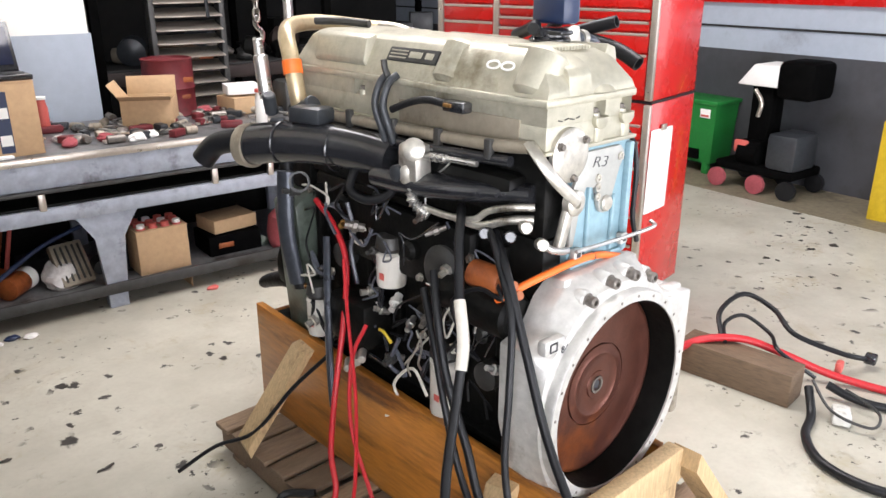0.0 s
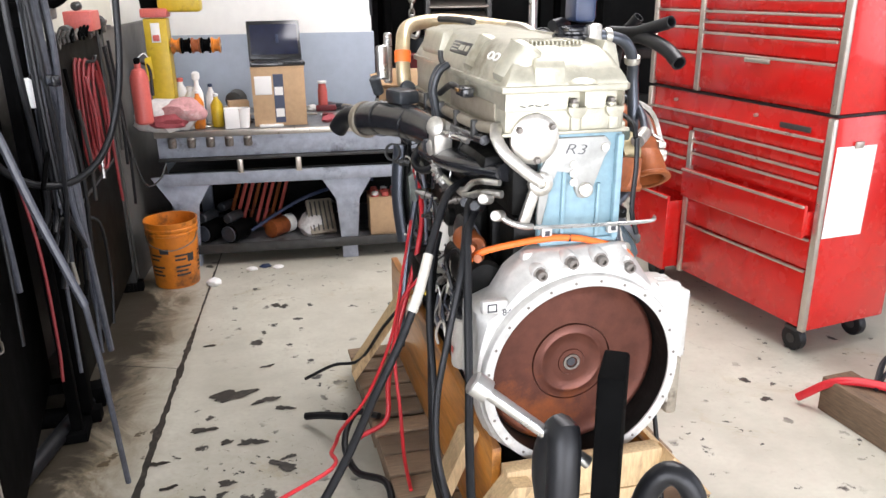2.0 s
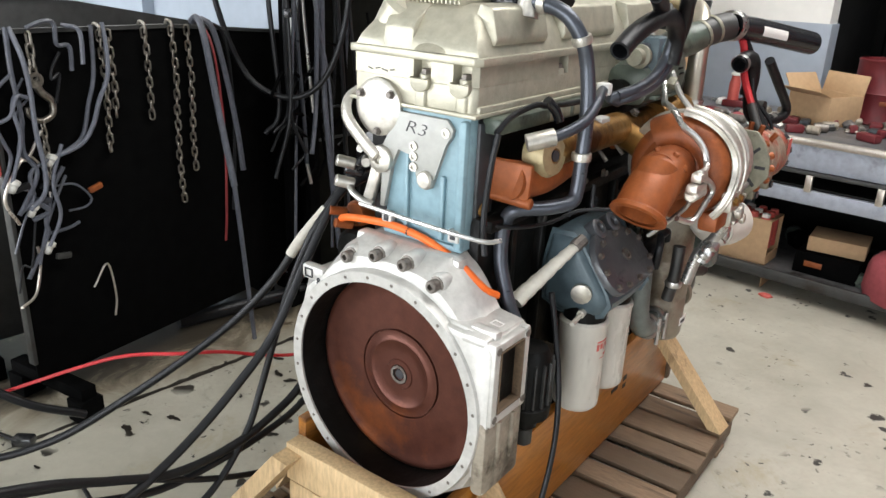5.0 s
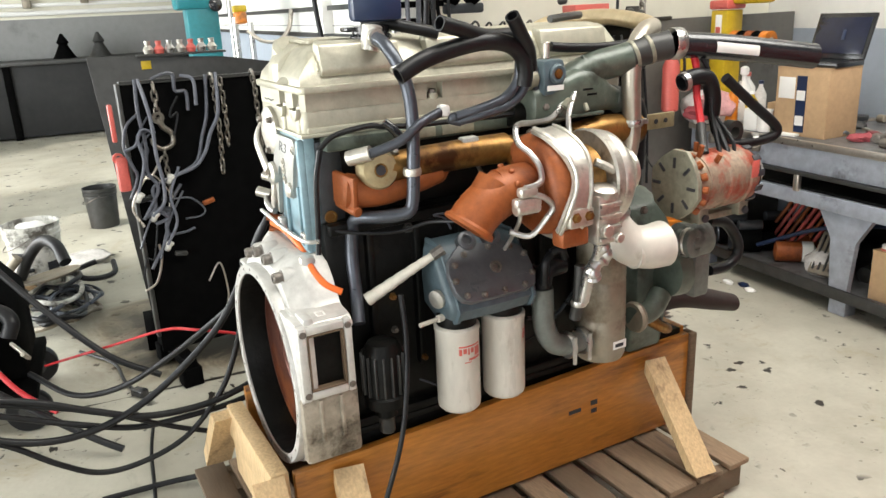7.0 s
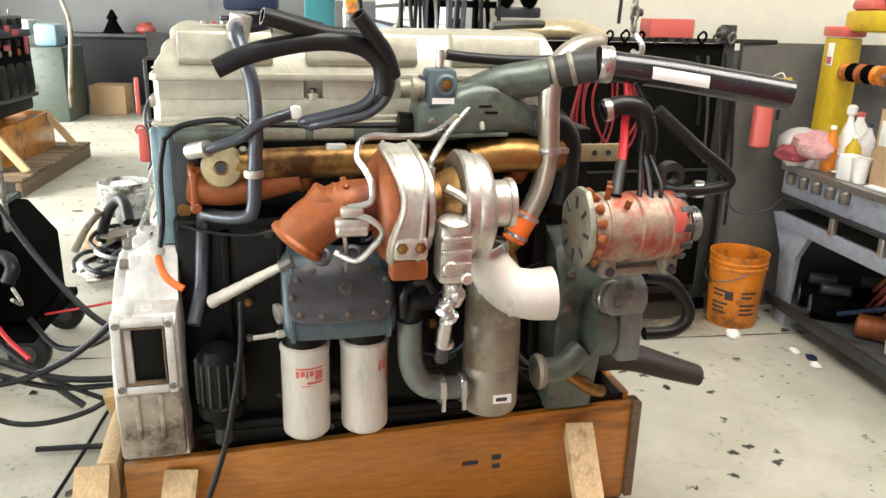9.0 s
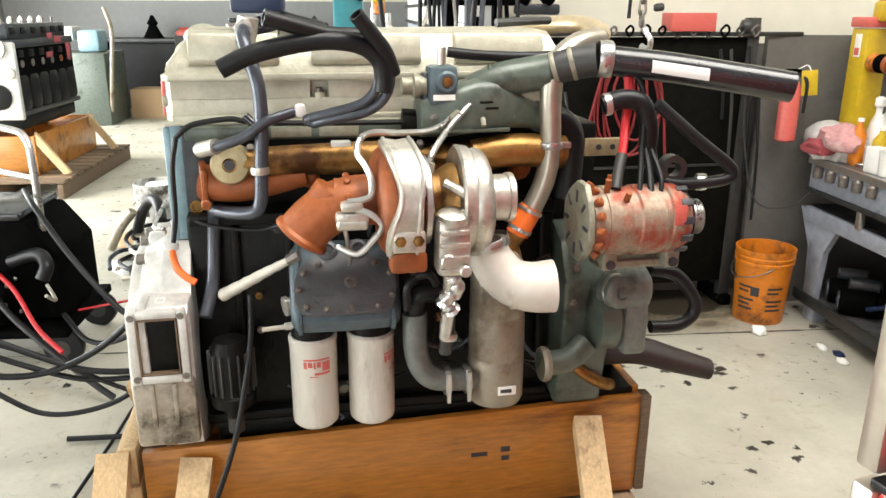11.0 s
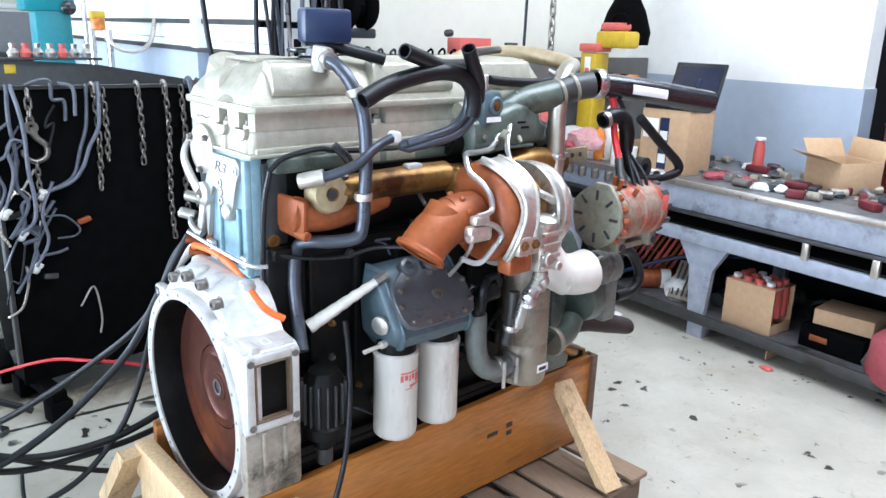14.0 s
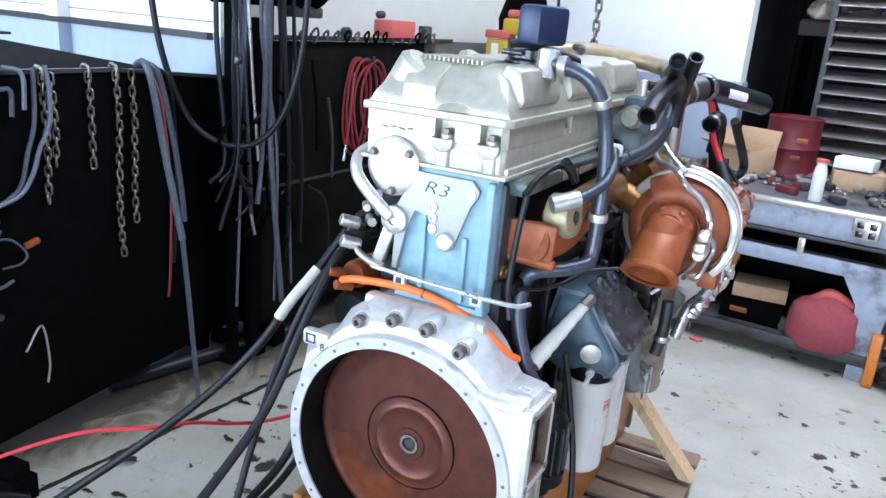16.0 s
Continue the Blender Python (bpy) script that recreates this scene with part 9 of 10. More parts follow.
strand("black_lead", "black lead trailing from the engine over the floor", "cable", ((0.33, 0.05, 0.12), (0.36, -0.05, 0.11), (0.45, -0.16, 0.02), (0.52, -0.30, 0.015), (0.50, -0.45, 0.015)), 0.011, "rubber", n=8)
strand("black_lead", "black cable lying on the floor beside the crate", "cable", ((-0.40, -0.02, 0.13), (-0.52, -0.12, 0.05), (-0.60, -0.28, 0.02), (-0.62, -0.5, 0.02)), 0.011, "rubber", n=8)

# ---- steel post with a bright bolt, and the cart behind it ----
ps = thing("steel_post", "black square steel post with a bright bolt through it", "post", pose(-0.372, -0.905, 0, 0, 0, -32))
part("post_tube", box(B(), (0, 0, 0.60), (0.036, 0.088, 1.18), 0.005), "blackplate", ps)
part("post_base", box(B(), (0, 0, 0.01), (0.30, 0.30, 0.02), 0.004), "blackplate", ps)
part("stamp_bar", box(B(), (-0.0185, 0.0, 1.155), (0.002, 0.04, 0.016)), "greyplate", ps)
part("post_hose", tube(B(), eq((-0.05, 0.02, 0.80), (-0.085, 0.0, 1.0), (-0.06, -0.03, 1.09), (-0.055, -0.06, 0.95), (-0.06, -0.06, 0.7), (-0.05, -0.05, 0.3)), 0.024, 12, 6), "rubber", ps)
part("post_hose", tube(B(), eq((0.05, 0.05, 0.30), (0.10, 0.06, 0.70), (0.13, 0.05, 0.93), (0.09, 0.05, 1.00), (0.05, 0.05, 0.93), (0.04, 0.05, 0.7)), 0.018, 12, 6), "rubber", ps)
bt = solo("steel_bolt", lathe(B(), (0, 0, 0), Vector((-0.552, -0.848, 1.157)) - Vector((-0.40, -0.90, 1.035)), [(0.0095, 0), (0.0095, 0.18), (0.0175, 0.18), (0.0175, 0.204), (0.014, 0.207)], 16), "steel", "long bright hex bolt leaning out of the post", "bolt", pose(-0.40, -0.90, 1.035))
ct = thing("power_unit_cart", "black power unit on a low cart with a bent steel handle", "cart", ROOM @ pose(-1.42, -1.10, 0))
part("cart_body", prism(B(), [(-0.30, 0.22), (0.30, 0.22), (0.30, 0.52), (0.18, 0.68), (-0.30, 0.68)], "x", -0.34, 0.12, 0.015), "blackplate", ct)
part("cart_lid", box(B(), (-0.11, -0.06, 0.70), (0.44, 0.44, 0.04), 0.012), "plastic", ct)
part("cart_deck", box(B(), (-0.10, 0, 0.18), (0.62, 0.66, 0.04), 0.006), "blackplate", ct)
part("handle", tube(B(), eq((-0.34, -0.26, 0.60), (-0.34, -0.26, 0.98), (-0.32, -0.24, 1.06), (-0.20, -0.2, 1.08), (-0.02, 0.12, 1.07), (0.02, 0.20, 1.03), (0.04, 0.22, 0.92), (0.04, 0.22, 0.62)), 0.016, 12, 6), "steel", ct)
part("handle_bar", tube(B(), eq((-0.33, -0.26, 0.86), (0.04, 0.22, 0.86)), 0.014, 10, 1), "steel", ct)
part("motor", lathe(B(), (0.16, -0.20, 0.34), (0, 1, 0), [(0.05, 0), (0.11, 0.02), (0.12, 0.05), (0.12, 0.26), (0.09, 0.30), (0.03, 0.31)], 26), "blackplate", ct)
for i in range(6):
    part("motor_bolt", hexbolt(B(), (0.16 + 0.09 * math.cos(i * 1.05), 0.10, 0.34 + 0.09 * math.sin(i * 1.05)), (0, 1, 0), 0.010, 0.012), "steel", ct)
for x, y in ((-0.34, -0.28), (-0.34, 0.28), (0.14, -0.28), (0.14, 0.28)):
    w = part("wheel", lathe(B(), (x - 0.03, y, 0.09), (1, 0, 0), [(0.05, 0), (0.085, 0.004), (0.09, 0.014), (0.09, 0.046), (0.085, 0.056), (0.05, 0.06)], 24), "rubber", ct)
    part("wheel_hub", lathe(B(), (x - 0.034, y, 0.09), (1, 0, 0), [(0.04, 0), (0.04, 0.068)], 16), "greyplate", w)
for pts, r, mt in ((((0.0, 0.15, 0.80), (0.14, 0.25, 0.74), (0.26, 0.42, 0.55), (0.34, 0.62, 0.34), (0.36, 0.80, 0.22)), 0.013, "rubber"), (((0.16, 0.05, 0.46), (0.30, 0.18, 0.42), (0.42, 0.30, 0.30), (0.50, 0.42, 0.22)), 0.010, "red"), (((0.20, 0.02, 0.40), (0.36, 0.20, 0.30), (0.5, 0.5, 0.10), (0.55, 0.62, 0.03)), 0.014, "rubber"), (((0.12, 0.1, 0.50), (0.18, 0.24, 0.55), (0.24, 0.30, 0.52), (0.26, 0.28, 0.46)), 0.030, "rubber"), (((0.22, 0.28, 0.42), (0.30, 0.34, 0.38), (0.36, 0.33, 0.42)), 0.008, "trim")):
    part("cart_lead", tube(B(), eq(*pts), r, 10, 6), mt, ct)

# tangle of hoses on the floor behind the cart
for i in range(15):
    cx, cy = -2.75 + rng.uniform(-0.45, 0.35), -0.68 + rng.uniform(-0.22, 0.2)
    a = rng.uniform(0.12, 0.28)
    ph = rng.uniform(0, 6)
    z0 = 0.02 + 0.012 * (i % 9)
    pts = [(cx + a * math.cos(t + ph) * (1 + 0.2 * math.sin(3 * t)), cy + a * 0.7 * math.sin(t + ph), z0 + 0.02 * math.sin(2 * t + ph) + 0.02) for t in [0.75 * q for q in range(8)]]
    strand("floor_hose", "coiled hose in a tangle on the floor", "hose", pts, rng.choice((0.010, 0.014, 0.018)), rng.choice(("rubber", "rubber", "pipe", "pail_white", "can")), ROOM, group="hoses on the floor", k=5)
strand("radiator_hose", "black moulded hose with a pale pipe in the heap", "hose", ((-3.05, -1.0, 0.10), (-2.92, -0.90, 0.30), (-2.80, -0.80, 0.42), (-2.66, -0.72, 0.42), (-2.56, -0.68, 0.34)), 0.034, "rubber", ROOM, n=12)
strand("pale_pipe", "pale steel pipe end in the heap", "pipe", ((-2.96, -1.14, 0.05), (-2.92, -1.05, 0.20), (-2.90, -0.95, 0.32)), 0.030, "can", ROOM, n=12)
for i in range(9):
    solo("floor_rag", crumple(rng.uniform(0.06, 0.13), i * 5.1, 1.5, 1.1, 0.35, 0.35), rng.choice(("paper", "card", "clear", "blackplate")), "crumpled rag or carton scrap on the floor", "rag", ROOM @ pose(-3.2 + rng.uniform(-0.7, 0.7), -0.85 + rng.uniform(-0.3, 0.35), 0, 0, 0, rng.uniform(0, 360)), group="scraps on the floor")
solo("tin_lid", lathe(B(), (0, 0, 0), (0, 0, 1), [(0.16, 0.0), (0.17, 0.012), (0.165, 0.014), (0.15, 0.006), (0.01, 0.006)], 26), "can", "round pan lid lying on the floor", "lid", ROOM @ pose(-2.95, -0.80, 0.16, 8, -6, 0))
cn = thing("wiring_plug", "black wiring plug on a thin lead on the floor", "plug", pose(-1.62, -0.40, 0))
part("plug_body", box(B(), (0.22, 0.14, 0.02), (0.07, 0.045, 0.035), 0.008, rot=(0, 0, 35)), "plastic", cn)
part("plug_lead", tube(B(), eq((-0.45, -0.05, 0.012), (-0.2, 0.08, 0.012), (0.05, 0.10, 0.012), (0.2, 0.13, 0.015)), 0.008, 8, 5), "rubber", cn)


# ---- second engine on its pallet in the far bay ----
def far_engine():
    e = thing("engine_block", "bare grey iron engine block standing in a crate", "engine block", ROOM @ pose(-5.6, -2.62, 0, 0, 0, 180))
    part("block", box(B(), (0, 0, 1.00), (1.35, 0.40, 0.52), 0.03), "blackplate", e)
    part("deck", box(B(), (0, 0, 1.29), (1.36, 0.42, 0.07), 0.01), "slate", e)
    part("head", box(B(), (0, 0.02, 1.39), (1.30, 0.36, 0.13), 0.015), "slate", e)
    part("pan_rail", box(B(), (0, 0, 0.70), (1.34, 0.44, 0.04), 0.006), "greyplate", e)
    part("pan", box(B(), (0, 0, 0.62), (1.25, 0.36, 0.14), 0.03), "black", e)
    for i in range(6):
        x = -0.55 + 0.22 * i
        part("crankcase_swell", loft(B(), [[Vector((x + w * math.cos(a), -0.19 - d * math.sin(a), z)) for a in [math.pi * q / 10 for q in range(11)]] for w, d, z in ((0.09, 0.012, 1.02), (0.105, 0.03, 0.98), (0.107, 0.035, 0.86), (0.107, 0.035, 0.76), (0.10, 0.02, 0.72))]), "black", e)
        part("core_plug", lathe(B(), (x, -0.205, 1.12), (0, -1, 0), [(0.032, 0), (0.032, 0.008), (0.026, 0.010), (0.024, 0.003)], 16), "rust" if i == 4 else "bolt", e)
        part("port_recess", box(B(), (x, -0.206, 1.205), (0.10, 0.012, 0.06), 0.006), "black", e)
        part("port", box(B(), (x, -0.165, 1.395), (0.11, 0.012, 0.06), 0.01), "black", e)
        part("head_stud", cyl(B(), (x, -0.08, 1.45), (x + 0.01, -0.08, 1.50), 0.012, n=10), "bolt", e)
        part("valve_spring", lathe(B(), (x + 0.05, 0.05, 1.455), (0, 0, 1), [(0.026, 0), (0.026, 0.03), (0.015, 0.045), (0.008, 0.06)], 12), "alu", e)
    for x, z, w, hh in ((0.28, 1.30, 0.16, 0.06), (0.10, 1.34, 0.12, 0.05), (0.52, 1.18, 0.09, 0.16), (0.05, 1.17, 0.14, 0.05)):
        part("red_patch", box(B(), (x, -0.214, z), (w, 0.012, hh), 0.005), "rag", e)
    part("front_cover", box(B(), (-0.70, 0, 0.98), (0.06, 0.46, 0.66), 0.02), "alu", e)
    part("front_flange", lathe(B(), (-0.735, -0.08, 1.26), (-1, 0, 0), [(0.09, 0), (0.09, 0.03), (0.055, 0.03), (0.05, 0.0)], 24), "alu_bright", e)
    for y, z, r in ((0.1, 1.1, 0.08), (-0.05, 0.85, 0.11), (0.13, 0.88, 0.06), (-0.17, 1.05, 0.05)):
        part("cover_disc", lathe(B(), (-0.73, y, z), (-1, 0, 0), [(r, 0), (r, 0.02), (r * 0.5, 0.03)], 20), "alu_bright" if z > 0.9 else "black", e)
    c = thing("engine_crate", "oil-streaked pine crate under the second engine", "crate", ROOM @ pose(-5.6, -2.62, 0, 0, 0, 180))
    part("side_board", box(B(), (0, -0.28, 0.34), (1.5, 0.03, 0.35), 0.004), "ply", c)
    part("side_board", box(B(), (0, 0.28, 0.34), (1.5, 0.03, 0.35), 0.004), "ply", c)
    for x in (-0.74, 0.74):
        part("end_board", box(B(), (x, 0, 0.34), (0.03, 0.53, 0.35), 0.004), "ply", c)
    for i in range(11):
        part("slat", box(B(), (-0.90 + 0.18 * i, 0, 0.15), (0.13, 1.15, 0.025), 0.004), "pallet", c)
    for y in (-0.54, 0, 0.54):
        part("stringer", box(B(), (0, y, 0.065), (1.93, 0.05, 0.13), 0.004), "wood", c)
    for x in (-0.72, 0.6):
        bm = B()
        loft(bm, [[Vector((x - 0.02, -0.30, 0.55)), Vector((x + 0.02, -0.30, 0.55)), Vector((x + 0.02, -0.30, 0.44)), Vector((x - 0.02, -0.30, 0.44))],
                  [Vector((x - 0.02, -0.56, 0.19)), Vector((x + 0.02, -0.56, 0.19)), Vector((x + 0.02, -0.50, 0.17)), Vector((x - 0.02, -0.50, 0.17))]])
        part("brace", bm, "pine", c)


far_engine()

# far wall bench, pipes and clutter
fb = thing("far_workbench", "long dark workbench along the far wall", "workbench", ROOM @ pose(-11.3, 0, 0))
part("top", box(B(), (0, 0.2, 1.10), (0.8, 8.4, 0.06), 0.01), "greyplate", fb)
# near-black board painted as the dark under the far bench
part("front_panel", box(B(), (0.30, 0.2, 0.55), (0.05, 8.3, 1.04), 0.01), "near_black", fb)
for y in (-3.6, -1.6, 0.4, 2.4, 4.0):
    part("leg", box(B(), (0.34, y, 0.54), (0.08, 0.10, 1.08), 0.01), "blackplate", fb)
for z, r in ((1.80, 0.035), (1.92, 0.03), (2.05, 0.035)):
    strand("wall_pipe", "white painted pipe along the far wall", "pipe", ((-11.62, -5.0, z), (-11.62, 0.0, z), (-11.62, 3.9, z)), r, "paper", ROOM, k=1, group="pipes on the far wall")
for y, z in ((-3.2, 1.9), (-1.2, 1.95), (-0.4, 2.0)):
    solo("pipe_valve", box(B(), (0, 0, 0), (0.10, 0.12, 0.16), 0.02), "can", "pale valve on the wall pipes", "valve", ROOM @ pose(-11.55, y, z), group="pipes on the far wall")
for y, c in ((-2.4, "print_red"), (-2.9, "blackplate"), (-0.8, "blackplate"), (-0.3, "greyplate")):
    prof = [(0.10, 0), (0.15, 0.05), (0.15, 0.10), (0.08, 0.14), (0.10, 0.17)] if c == "print_red" else [(0.17, 0), (0.13, 0.06), (0.06, 0.20), (0.09, 0.23), (0.05, 0.30), (0.02, 0.36)]
    solo("bench_tool", lathe(B(), (0, 0, 0), (0, 0, 1), prof, 16), c, "dark tool standing on the far workbench", "tool", ROOM @ pose(-11.2, y, 1.13), group="tools on the far bench")
carton("cardboard_box", "brown cardboard box on the floor by the far bench", ROOM @ pose(-10.2, -2.75, 0), 0.5, 0.5, 0.42)
fv = thing("bench_vise", "dark bench vise on the far bench", "vise", ROOM @ pose(-9.6, -3.4, 0))
part("pedestal", box(B(), (0, 0, 0.5), (0.9, 0.7, 1.0), 0.02), "green", fv)
part("vise_body", box(B(), (0.1, 0.1, 1.15), (0.4, 0.3, 0.3), 0.05), "blue", fv)
part("vise_jaw", box(B(), (0.1, -0.15, 1.25), (0.36, 0.12, 0.2), 0.03), "alu", fv)
strand("hanging_hose", "pale hose hanging beside the vise", "hose", ((-9.2, -3.0, 1.6), (-9.1, -2.9, 1.3), (-9.1, -2.95, 0.8), (-9.2, -3.05, 0.2)), 0.03, "can", ROOM)

# teal press column before the bay wall
tp = thing("teal_press", "teal enamelled press column with gauges", "press", ROOM @ pose(-4.4, 0.447, 0) @ Matrix.Diagonal((1.25, 1.0, 1, 1)))
part("column", box(B(), (0, 0, 1.1), (0.20, 0.24, 2.2), 0.02), "teal", tp)
part("head", box(B(), (0.0, -0.02, 1.78), (0.24, 0.34, 0.22), 0.03), "teal", tp)
part("gauge_pipe", cyl(B(), (0.12, 0.20, 1.3), (0.12, 0.20, 1.9), 0.018, n=12), "steel", tp)
part("gauge", lathe(B(), (0.10, 0.10, 1.7), (1, 0, 0), [(0.05, 0), (0.05, 0.03), (0.04, 0.035)], 20), "plastic", tp)
part("base", box(B(), (0, 0, 0.05), (0.36, 0.40, 0.10), 0.01), "teal", tp)
al = thing("air_filter_unit", "air line filter with an amber bowl on a pipe", "air filter", ROOM @ pose(-4.05, 0.645, 0) @ Matrix.Diagonal((1.4, 1.4, 1, 1)))
part("stand_pipe", cyl(B(), (0, 0, 0.0), (0, 0, 1.6), 0.016, n=12), "steel", al)
part("stand_pipe", cyl(B(), (0, 0.08, 0.0), (0, 0.08, 1.56), 0.016, n=12), "steel", al)
part("bowl", lathe(B(), (0.0, 0.03, 1.55), (0, 0, 1), [(0.02, 0), (0.035, 0.01), (0.035, 0.08), (0.03, 0.09)], 20), "pail_orange", al)
part("filter_cap", box(B(), (0, 0.03, 1.66), (0.06, 0.07, 0.05), 0.01), "yellow", al)
part("air_line", tube(B(), eq((0.0, 0.06, 1.50), (0.03, 0.13, 1.42), (0.03, 0.22, 1.42), (0.02, 0.28, 1.50), (0.0, 0.31, 1.64)), 0.013, 10, 6), "trim", al)
part("foot_plate", box(B(), (0, 0.04, 0.01), (0.2, 0.25, 0.02), 0.004), "greyplate", al)
for i in range(7):
    solo("small_fitting", lathe(B(), (0, 0, 0), (0, 0, 1), [(0.02, 0), (0.025, 0.02), (0.012, 0.04), (0.015, 0.06)], 12), ("alu_bright", "print_red", "steel")[i % 3], "small fitting on top of the grey partition", "fitting", ROOM @ pose(-2.05, -0.10 + 0.05 * i, 1.45), group="fittings on the partition")
    if i == 0:
        slab_rail = solo("top_tray", box(B(), (0, 0, 0), (0.08, 0.42, 0.01), 0.002), "greyplate", "narrow tray on top of the grey partition", "tray", ROOM @ pose(-2.05, 0.05, 1.444))

# ---- lifting chain over the engine's front ----
lc_ = thing("hoist_chain", "bright steel hoist chain hanging over the engine", "chain", pose(-0.126, 1.47, 0))
for i in range(70):
    o = new("link", LINK)
    o.parent = lc_
    o.matrix_local = pose(0, 0, 1.56 + i * 0.034, 0, 0, 90 if i % 2 else 0) @ Matrix.Scale(1.25, 4)
part("chain_hook", tube(B(), eq((0, 0, 1.56), (0.0, 0.01, 1.53), (0.03, 0.02, 1.50), (0.02, 0.02, 1.47), (-0.01, 0.01, 1.48)), 0.009, 8, 5), "steel", lc_)
strand("hoist_line", "thin line hanging beside the hoist chain", "cable", ((-0.30, 1.52, 4.1), (-0.30, 1.52, 2.2), (-0.29, 1.50, 1.56)), 0.006, "rubber", k=2)
bl = solo("blue_jug", box(B(), (0, 0, 0.05), (0.06, 0.13, 0.085), 0.012), "bluepl", "small dark blue plastic jug on the rocker cover", "jug", ENG @ pose(0.10, 0.335, 0.903, 0, 0, -10))
cc_ = solo("cross_bar", tube(B(), eq((-0.02, 0.98, 0.885), (-0.05, 1.08, 0.89), (-0.10, 1.16, 0.89)), 0.012, 8, 3), "greyplate", "dark bar lying on the rocker cover", "bar", ENG)

# ---- timber and wiring on the floor by the cabinet ----
tm = solo("timber_block", box(B(), (0, 0, 0.075), (0.15, 0.50, 0.15), 0.006), "wood", "oil-soaked square timber block on the floor", "timber", pose(1.445, 0.32, 0, 0, 0, 4))
strand("wiring_harness", "red and black wiring harness draped over the timber", "cable", ((1.30, 0.62, 0.03), (1.38, 0.50, 0.155), (1.52, 0.36, 0.17), (1.62, 0.22, 0.12), (1.72, 0.05, 0.05), (1.80, -0.14, 0.02), (1.86, -0.35, 0.02)), 0.017, "red", n=10)
strand("wiring_harness", "looped black wiring harness over the timber", "cable", ((1.50, 0.44, 0.16), (1.62, 0.52, 0.22), (1.80, 0.50, 0.26), (1.82, 0.36, 0.22), (1.74, 0.22, 0.17), (1.85, 0.05, 0.10), (1.98, -0.02, 0.05)), 0.012, "rubber", n=8)
strand("wiring_harness", "second black loop of wiring harness", "cable", ((1.46, 0.40, 0.16), (1.60, 0.48, 0.18), (1.70, 0.44, 0.20), (1.68, 0.30, 0.16), (1.55, 0.20, 0.16), (1.62, 0.06, 0.06)), 0.009, "rubber", n=8)
strand("wiring_harness", "thick black cable sweeping over the floor", "cable", ((1.45, 0.02, 0.10), (1.36, -0.04, 0.03), (1.22, -0.08, 0.02), (1.10, -0.18, 0.02), (1.06, -0.32, 0.02), (1.10, -0.48, 0.02), (1.22, -0.62, 0.02)), 0.018, "rubber", n=10)
strand("wiring_harness", "thick black cable sweeping over the floor", "cable", ((1.60, 0.0, 0.06), (1.62, -0.10, 0.03), (1.66, -0.22, 0.02), (1.78, -0.36, 0.02)), 0.018, "rubber", n=10)
strand("wiring_harness", "thin grey loop of wiring", "cable", ((1.48, 0.02, 0.12), (1.40, -0.10, 0.06), (1.44, -0.24, 0.03), (1.56, -0.22, 0.04), (1.58, -0.08, 0.08)), 0.006, "greyplate", n=8)
cnb = solo("connector_block", box(B(), (0, 0, 0.03), (0.10, 0.07, 0.05), 0.010), "pail_white", "pale wiring connector block on the floor", "connector", pose(1.45, -0.12, 0, 0, 0, 25))
solo("cable_plug", box(B(), (0, 0, 0.05), (0.06, 0.05, 0.04), 0.008), "plastic", "black plug at the harness's end", "plug", pose(2.0, -0.03, 0, 0, 0, 10))
solo("cable_plug", box(B(), (0, 0, 0.06), (0.05, 0.03, 0.05), 0.008), "print_red", "red plug on the harness", "plug", pose(1.80, 0.03, 0, 0, 0, 10))

# ---- far right: green cart, black machine, yellow post ----
gr = thing("green_bin", "green enamelled steel bin with hand-painted lettering", "bin", ROOM @ pose(4.64, 3.16, 0))
gb = B()
loft(gb, [[Vector((x * k, y * k2, z)) for x, y in ((-0.24, -0.44), (0.09, -0.44), (0.09, 0.44), (-0.24, 0.44))] for z, k, k2 in ((0.10, 0.86, 0.94), (0.14, 0.88, 0.95), (0.60, 1.0, 1.0), (0.62, 1.0, 1.0))])
part("bin_body", gb, "green_en", gr)
part("bin_rim", box(B(), (-0.075, 0, 0.635), (0.37, 0.92, 0.035), 0.008), "green_en", gr)
part("bin_label", box(B(), (-0.246, -0.34, 0.54), (0.004, 0.10, 0.075), 0.001), "paper", gr)
part("label_bar", box(B(), (-0.249, -0.34, 0.52), (0.003, 0.08, 0.018), 0.001), "print_red", gr)
part("fork_pocket", box(B(), (-0.22, -0.22, 0.17), (0.03, 0.16, 0.09), 0.006), "blackplate", gr)
part("fork_pocket", box(B(), (-0.22, 0.22, 0.17), (0.03, 0.16, 0.09), 0.006), "blackplate", gr)
words("Trash", 0.30, pose(-0.2415, 0.26, 0.34, 90, 0, -90), gr, "lettering", "print_hole_dark", bold=0.006)
for x in (-0.18, 0.05):
    for y in (-0.36, 0.36):
        part("bin_leg", box(B(), (x, y, 0.06), (0.05, 0.06, 0.12), 0.006), "green_en", gr)
bm_ = thing("black_machine", "black shop machine with a white hood on small wheels", "machine", ROOM @ pose(4.42, 2.20, 0, 0, 0, -90) @ Matrix.Scale(0.86, 4))
part("frame", box(B(), (0, 0, 0.22), (0.8, 0.5, 0.08), 0.02), "blackplate", bm_)
part("column", box(B(), (-0.08, 0, 0.65), (0.22, 0.22, 0.8), 0.03), "blackplate", bm_)
part("hood", prism(B(), [(-0.32, 0.98), (0.20, 0.98), (0.10, 1.18), (-0.16, 1.18)], "y", -0.18, 0.18, 0.02), "paper", bm_)
part("body", box(B(), (0.26, 0, 1.06), (0.36, 0.40, 0.34), 0.06), "blackplate", bm_)
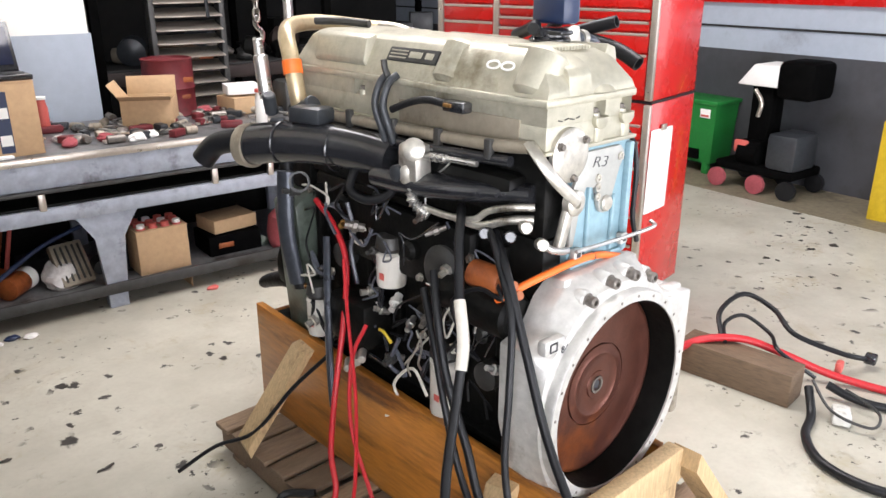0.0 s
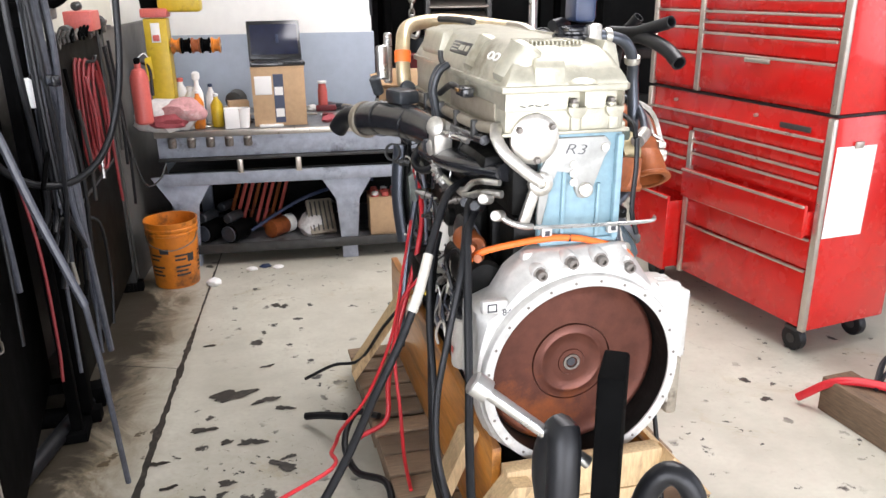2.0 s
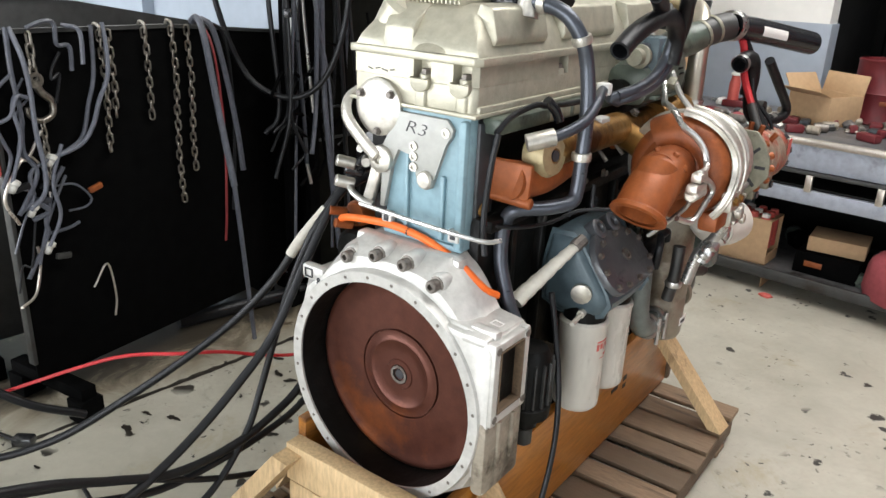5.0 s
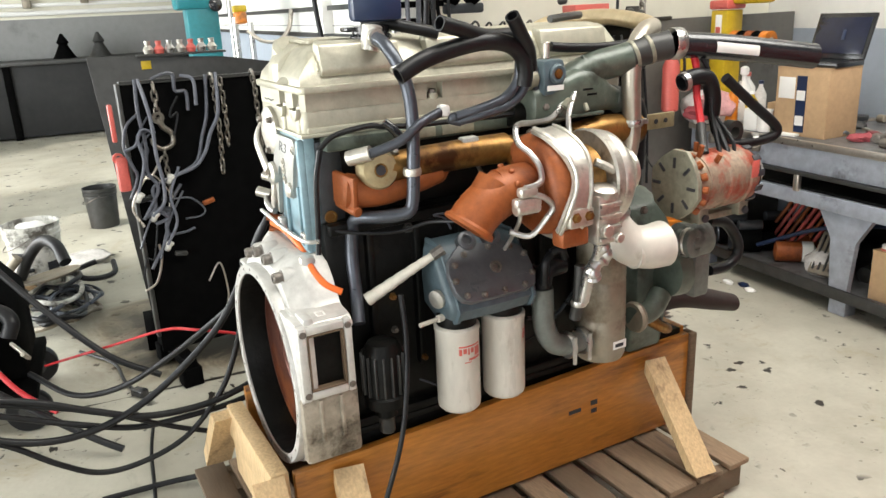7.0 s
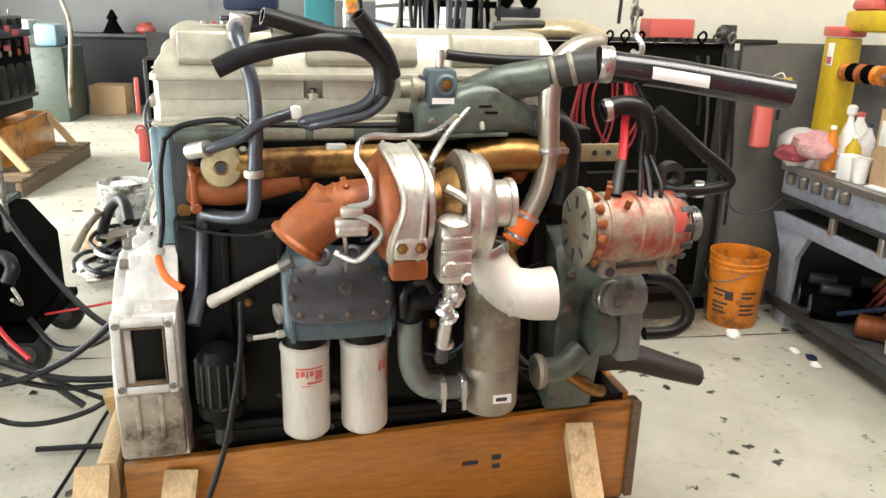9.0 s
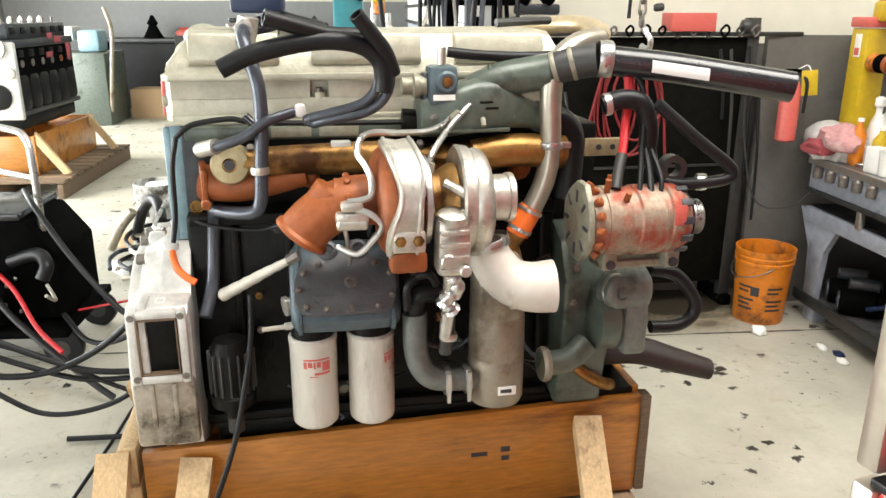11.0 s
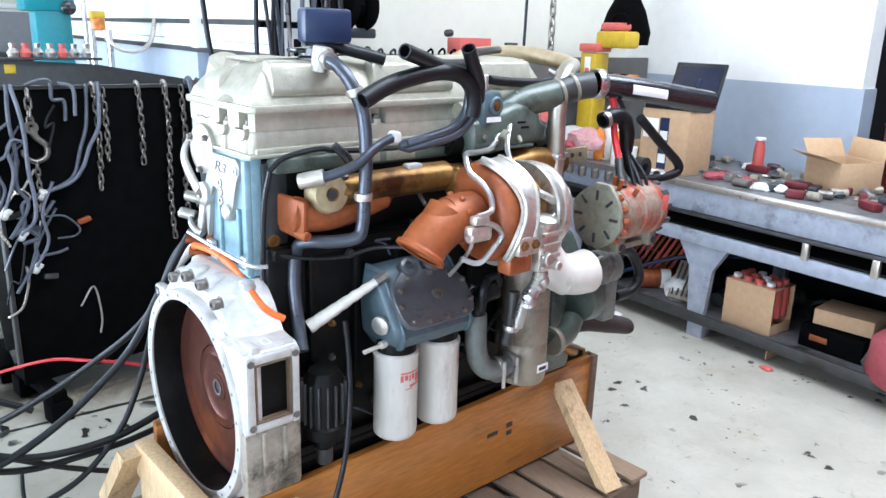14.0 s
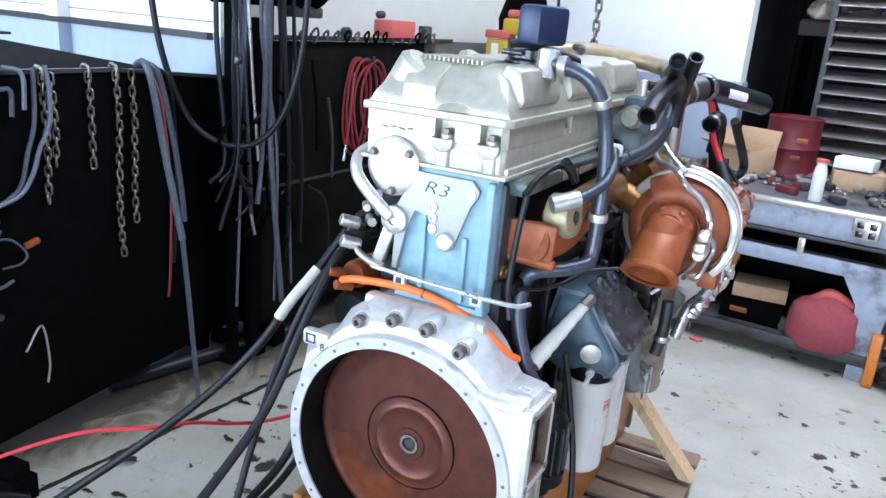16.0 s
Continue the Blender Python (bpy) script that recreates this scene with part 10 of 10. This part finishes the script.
part("motor", lathe(B(), (-0.2, -0.15, 0.36), (1, 0, 0), [(0.06, 0), (0.12, 0.02), (0.12, 0.22), (0.06, 0.24)], 22), "blackplate", bm_)
part("tank", box(B(), (0.25, -0.05, 0.42), (0.30, 0.40, 0.34), 0.05), "slate", bm_)
part("red_cover", box(B(), (-0.16, -0.22, 0.42), (0.14, 0.05, 0.12), 0.02), "print_red", bm_)
part("white_pipe", tube(B(), eq((-0.1, -0.2, 0.95), (0.0, -0.24, 0.85), (-0.02, -0.24, 0.72)), 0.02, 10, 5), "trim", bm_)
for x in (-0.36, 0.05, 0.36):
    part("wheel", lathe(B(), (x, -0.28, 0.09), (0, 1, 0), [(0.05, 0), (0.09, 0.006), (0.09, 0.05), (0.05, 0.056)], 22), "rag" if x < 0.1 else "rubber", bm_)
    part("wheel", lathe(B(), (x, 0.22, 0.09), (0, 1, 0), [(0.05, 0), (0.09, 0.006), (0.09, 0.05), (0.05, 0.056)], 22), "rubber", bm_)
yp = solo("yellow_bollard", box(B(), (0, 0, 0.36), (0.14, 0.14, 0.72), 0.01), "yellow", "yellow painted steel bollard", "bollard", pose(4.42, 0.78, 0))


# ---- dark parts store behind the opening ----
def steel_rack(m, w, d, levels, label):
    r = thing("steel_rack", label, "rack", m)
    for x in (-w / 2, w / 2):
        for y in (0, d):
            part("rack_upright", box(B(), (x, y, 1.25), (0.06, 0.06, 2.5), 0.006), "blackplate", r)
    for z in levels:
        part("rack_beam", box(B(), (0, 0, z), (w, 0.05, 0.09), 0.006), "rack", r)
        part("rack_deck", box(B(), (0, d / 2, z + 0.05), (w, d, 0.02), 0.004), "near_black", r)
    return r


steel_rack(ROOM @ pose(0.72, 4.35, 0), 1.7, 0.6, (0.3, 1.02, 1.72), "heavy steel rack, its red beams darkened for the unlit store")
steel_rack(ROOM @ pose(2.7, 5.6, 0), 2.2, 0.7, (0.3, 1.0, 1.72), "heavy steel rack, its red beams darkened for the unlit store")
for i in range(64):
    z = (0.36, 1.08, 1.78)[i % 3]
    far = i % 4 == 0
    x, y = (rng.uniform(1.8, 3.6), 5.6 + rng.uniform(0.1, 0.5)) if far else (rng.uniform(-0.05, 1.5), 4.35 + rng.uniform(0.06, 0.5))
    s = rng.uniform(0.05, 0.12)
    q = i % 4
    if q == 0:
        bm = box(B(), (0, 0, s), (s * 2.2, s * 1.6, s * 2), 0.006)
        nm, ct_, lab = "stored_box", "box", "small carton on the store rack"
    elif q == 1:
        bm = lathe(B(), (0, 0, s), (rng.uniform(-1, 1), 1, 0.1), [(s * 0.4, -s), (s, -s * 0.8), (s, s * 0.6), (s * 0.5, s)], 16)
        nm, ct_, lab = "stored_part", "engine part", "greasy round engine part on the store rack"
    elif q == 2:
        bm = crumple(s, i * 2.3, 1.4, 1, 0.9, 0.35)
        nm, ct_, lab = "stored_part", "engine part", "greasy lumpy engine part on the store rack"
    else:
        bm = tube(B(), eq((-s * 1.5, 0, s * 0.5), (0, s * 0.4, s * 1.4), (s * 1.5, 0, s * 0.5)), s * 0.35, 10, 5)
        nm, ct_, lab = "stored_pipe", "pipe", "bent pipe on the store rack"
    # deeper in the unlit store, darker materials stand in for the gloom
    near = not far and x < 0.75
    solo(nm, bm, rng.choice(("card", "can", "greyplate", "card", "steel", "slate", "alu", "rust", "wood")) if near else rng.choice(("greyplate", "black", "black", "rack", "slate", "bolt", "greyplate", "black", "wood")), lab, ct_, ROOM @ pose(x, y, z, 0, 0, rng.uniform(0, 360)), group="parts on the store racks")
lv = thing("louvred_rack", "tall steel rack with close-set sloping shelves", "rack", ROOM @ pose(0.34, 4.05, 0))
for x in (-0.20, 0.26):
    part("rack_side", box(B(), (x, 0.0, 1.1), (0.035, 0.10, 2.2), 0.004), "greyplate", lv)
for i in range(15):
    part("sloping_shelf", box(B(), (0.03, 0.0, 0.86 + 0.085 * i), (0.44, 0.16, 0.008), 0.002, rot=(18, 0, 0)), "trim", lv)
sp = solo("steel_post_round", cyl(B(), (0, 0, 0), (0, 0, 4.1), 0.03, n=16), "steel", "bright round steel post by the store", "post", ROOM @ pose(0.742, 3.30, 0))
solo("vise_block", box(B(), (0, 0, 0.10), (0.16, 0.2, 0.2), 0.03), "greyplate", "dull steel vise at the bench's end", "vise", at_bench(1.12, 0.45))


# dried oil patches on the concrete beside the partition
spill = random.Random(33)
drips = [(-1.124, 1.219, 0.070), (-0.973, 1.154, 0.036), (-0.894, 1.075, 0.028), (-1.209, 0.955, 0.034), (-1.003, 0.834, 0.034), (-0.877, 0.658, 0.040), (-1.280, 1.737, 0.020), (-0.985, 1.468, 0.021), (-0.723, 0.999, 0.022), (-1.105, 0.851, 0.022)]
drips += [(-1.42 + abs(spill.gauss(0, 0.26)), spill.uniform(-0.75, 0.8), spill.choice((0.010, 0.014, 0.020, 0.026))) for q in range(14)]
for i, (x, y, r) in enumerate(drips):
    ph = [spill.uniform(0, 6.3) for q in range(3)]
    bm = B()
    ring = []
    for q in range(26):
        a = 2 * math.pi * q / 26
        k = r * (1 + 0.30 * math.sin(2 * a + ph[0]) + 0.22 * math.sin(3 * a + ph[1]) + 0.14 * math.sin(7 * a + ph[2]))
        ring.append(bm.verts.new((k * 1.3 * math.cos(a), k * 0.62 * math.sin(a), 0.003)))
    top = bm.faces.new(ring)
    solo("oil_stain", bm, "oil", "dark dried oil stain on the concrete floor", "stain", ROOM @ pose(x, y, 0.0005, 0, 0, spill.uniform(-25, 35)), group="oil stains by the partition")
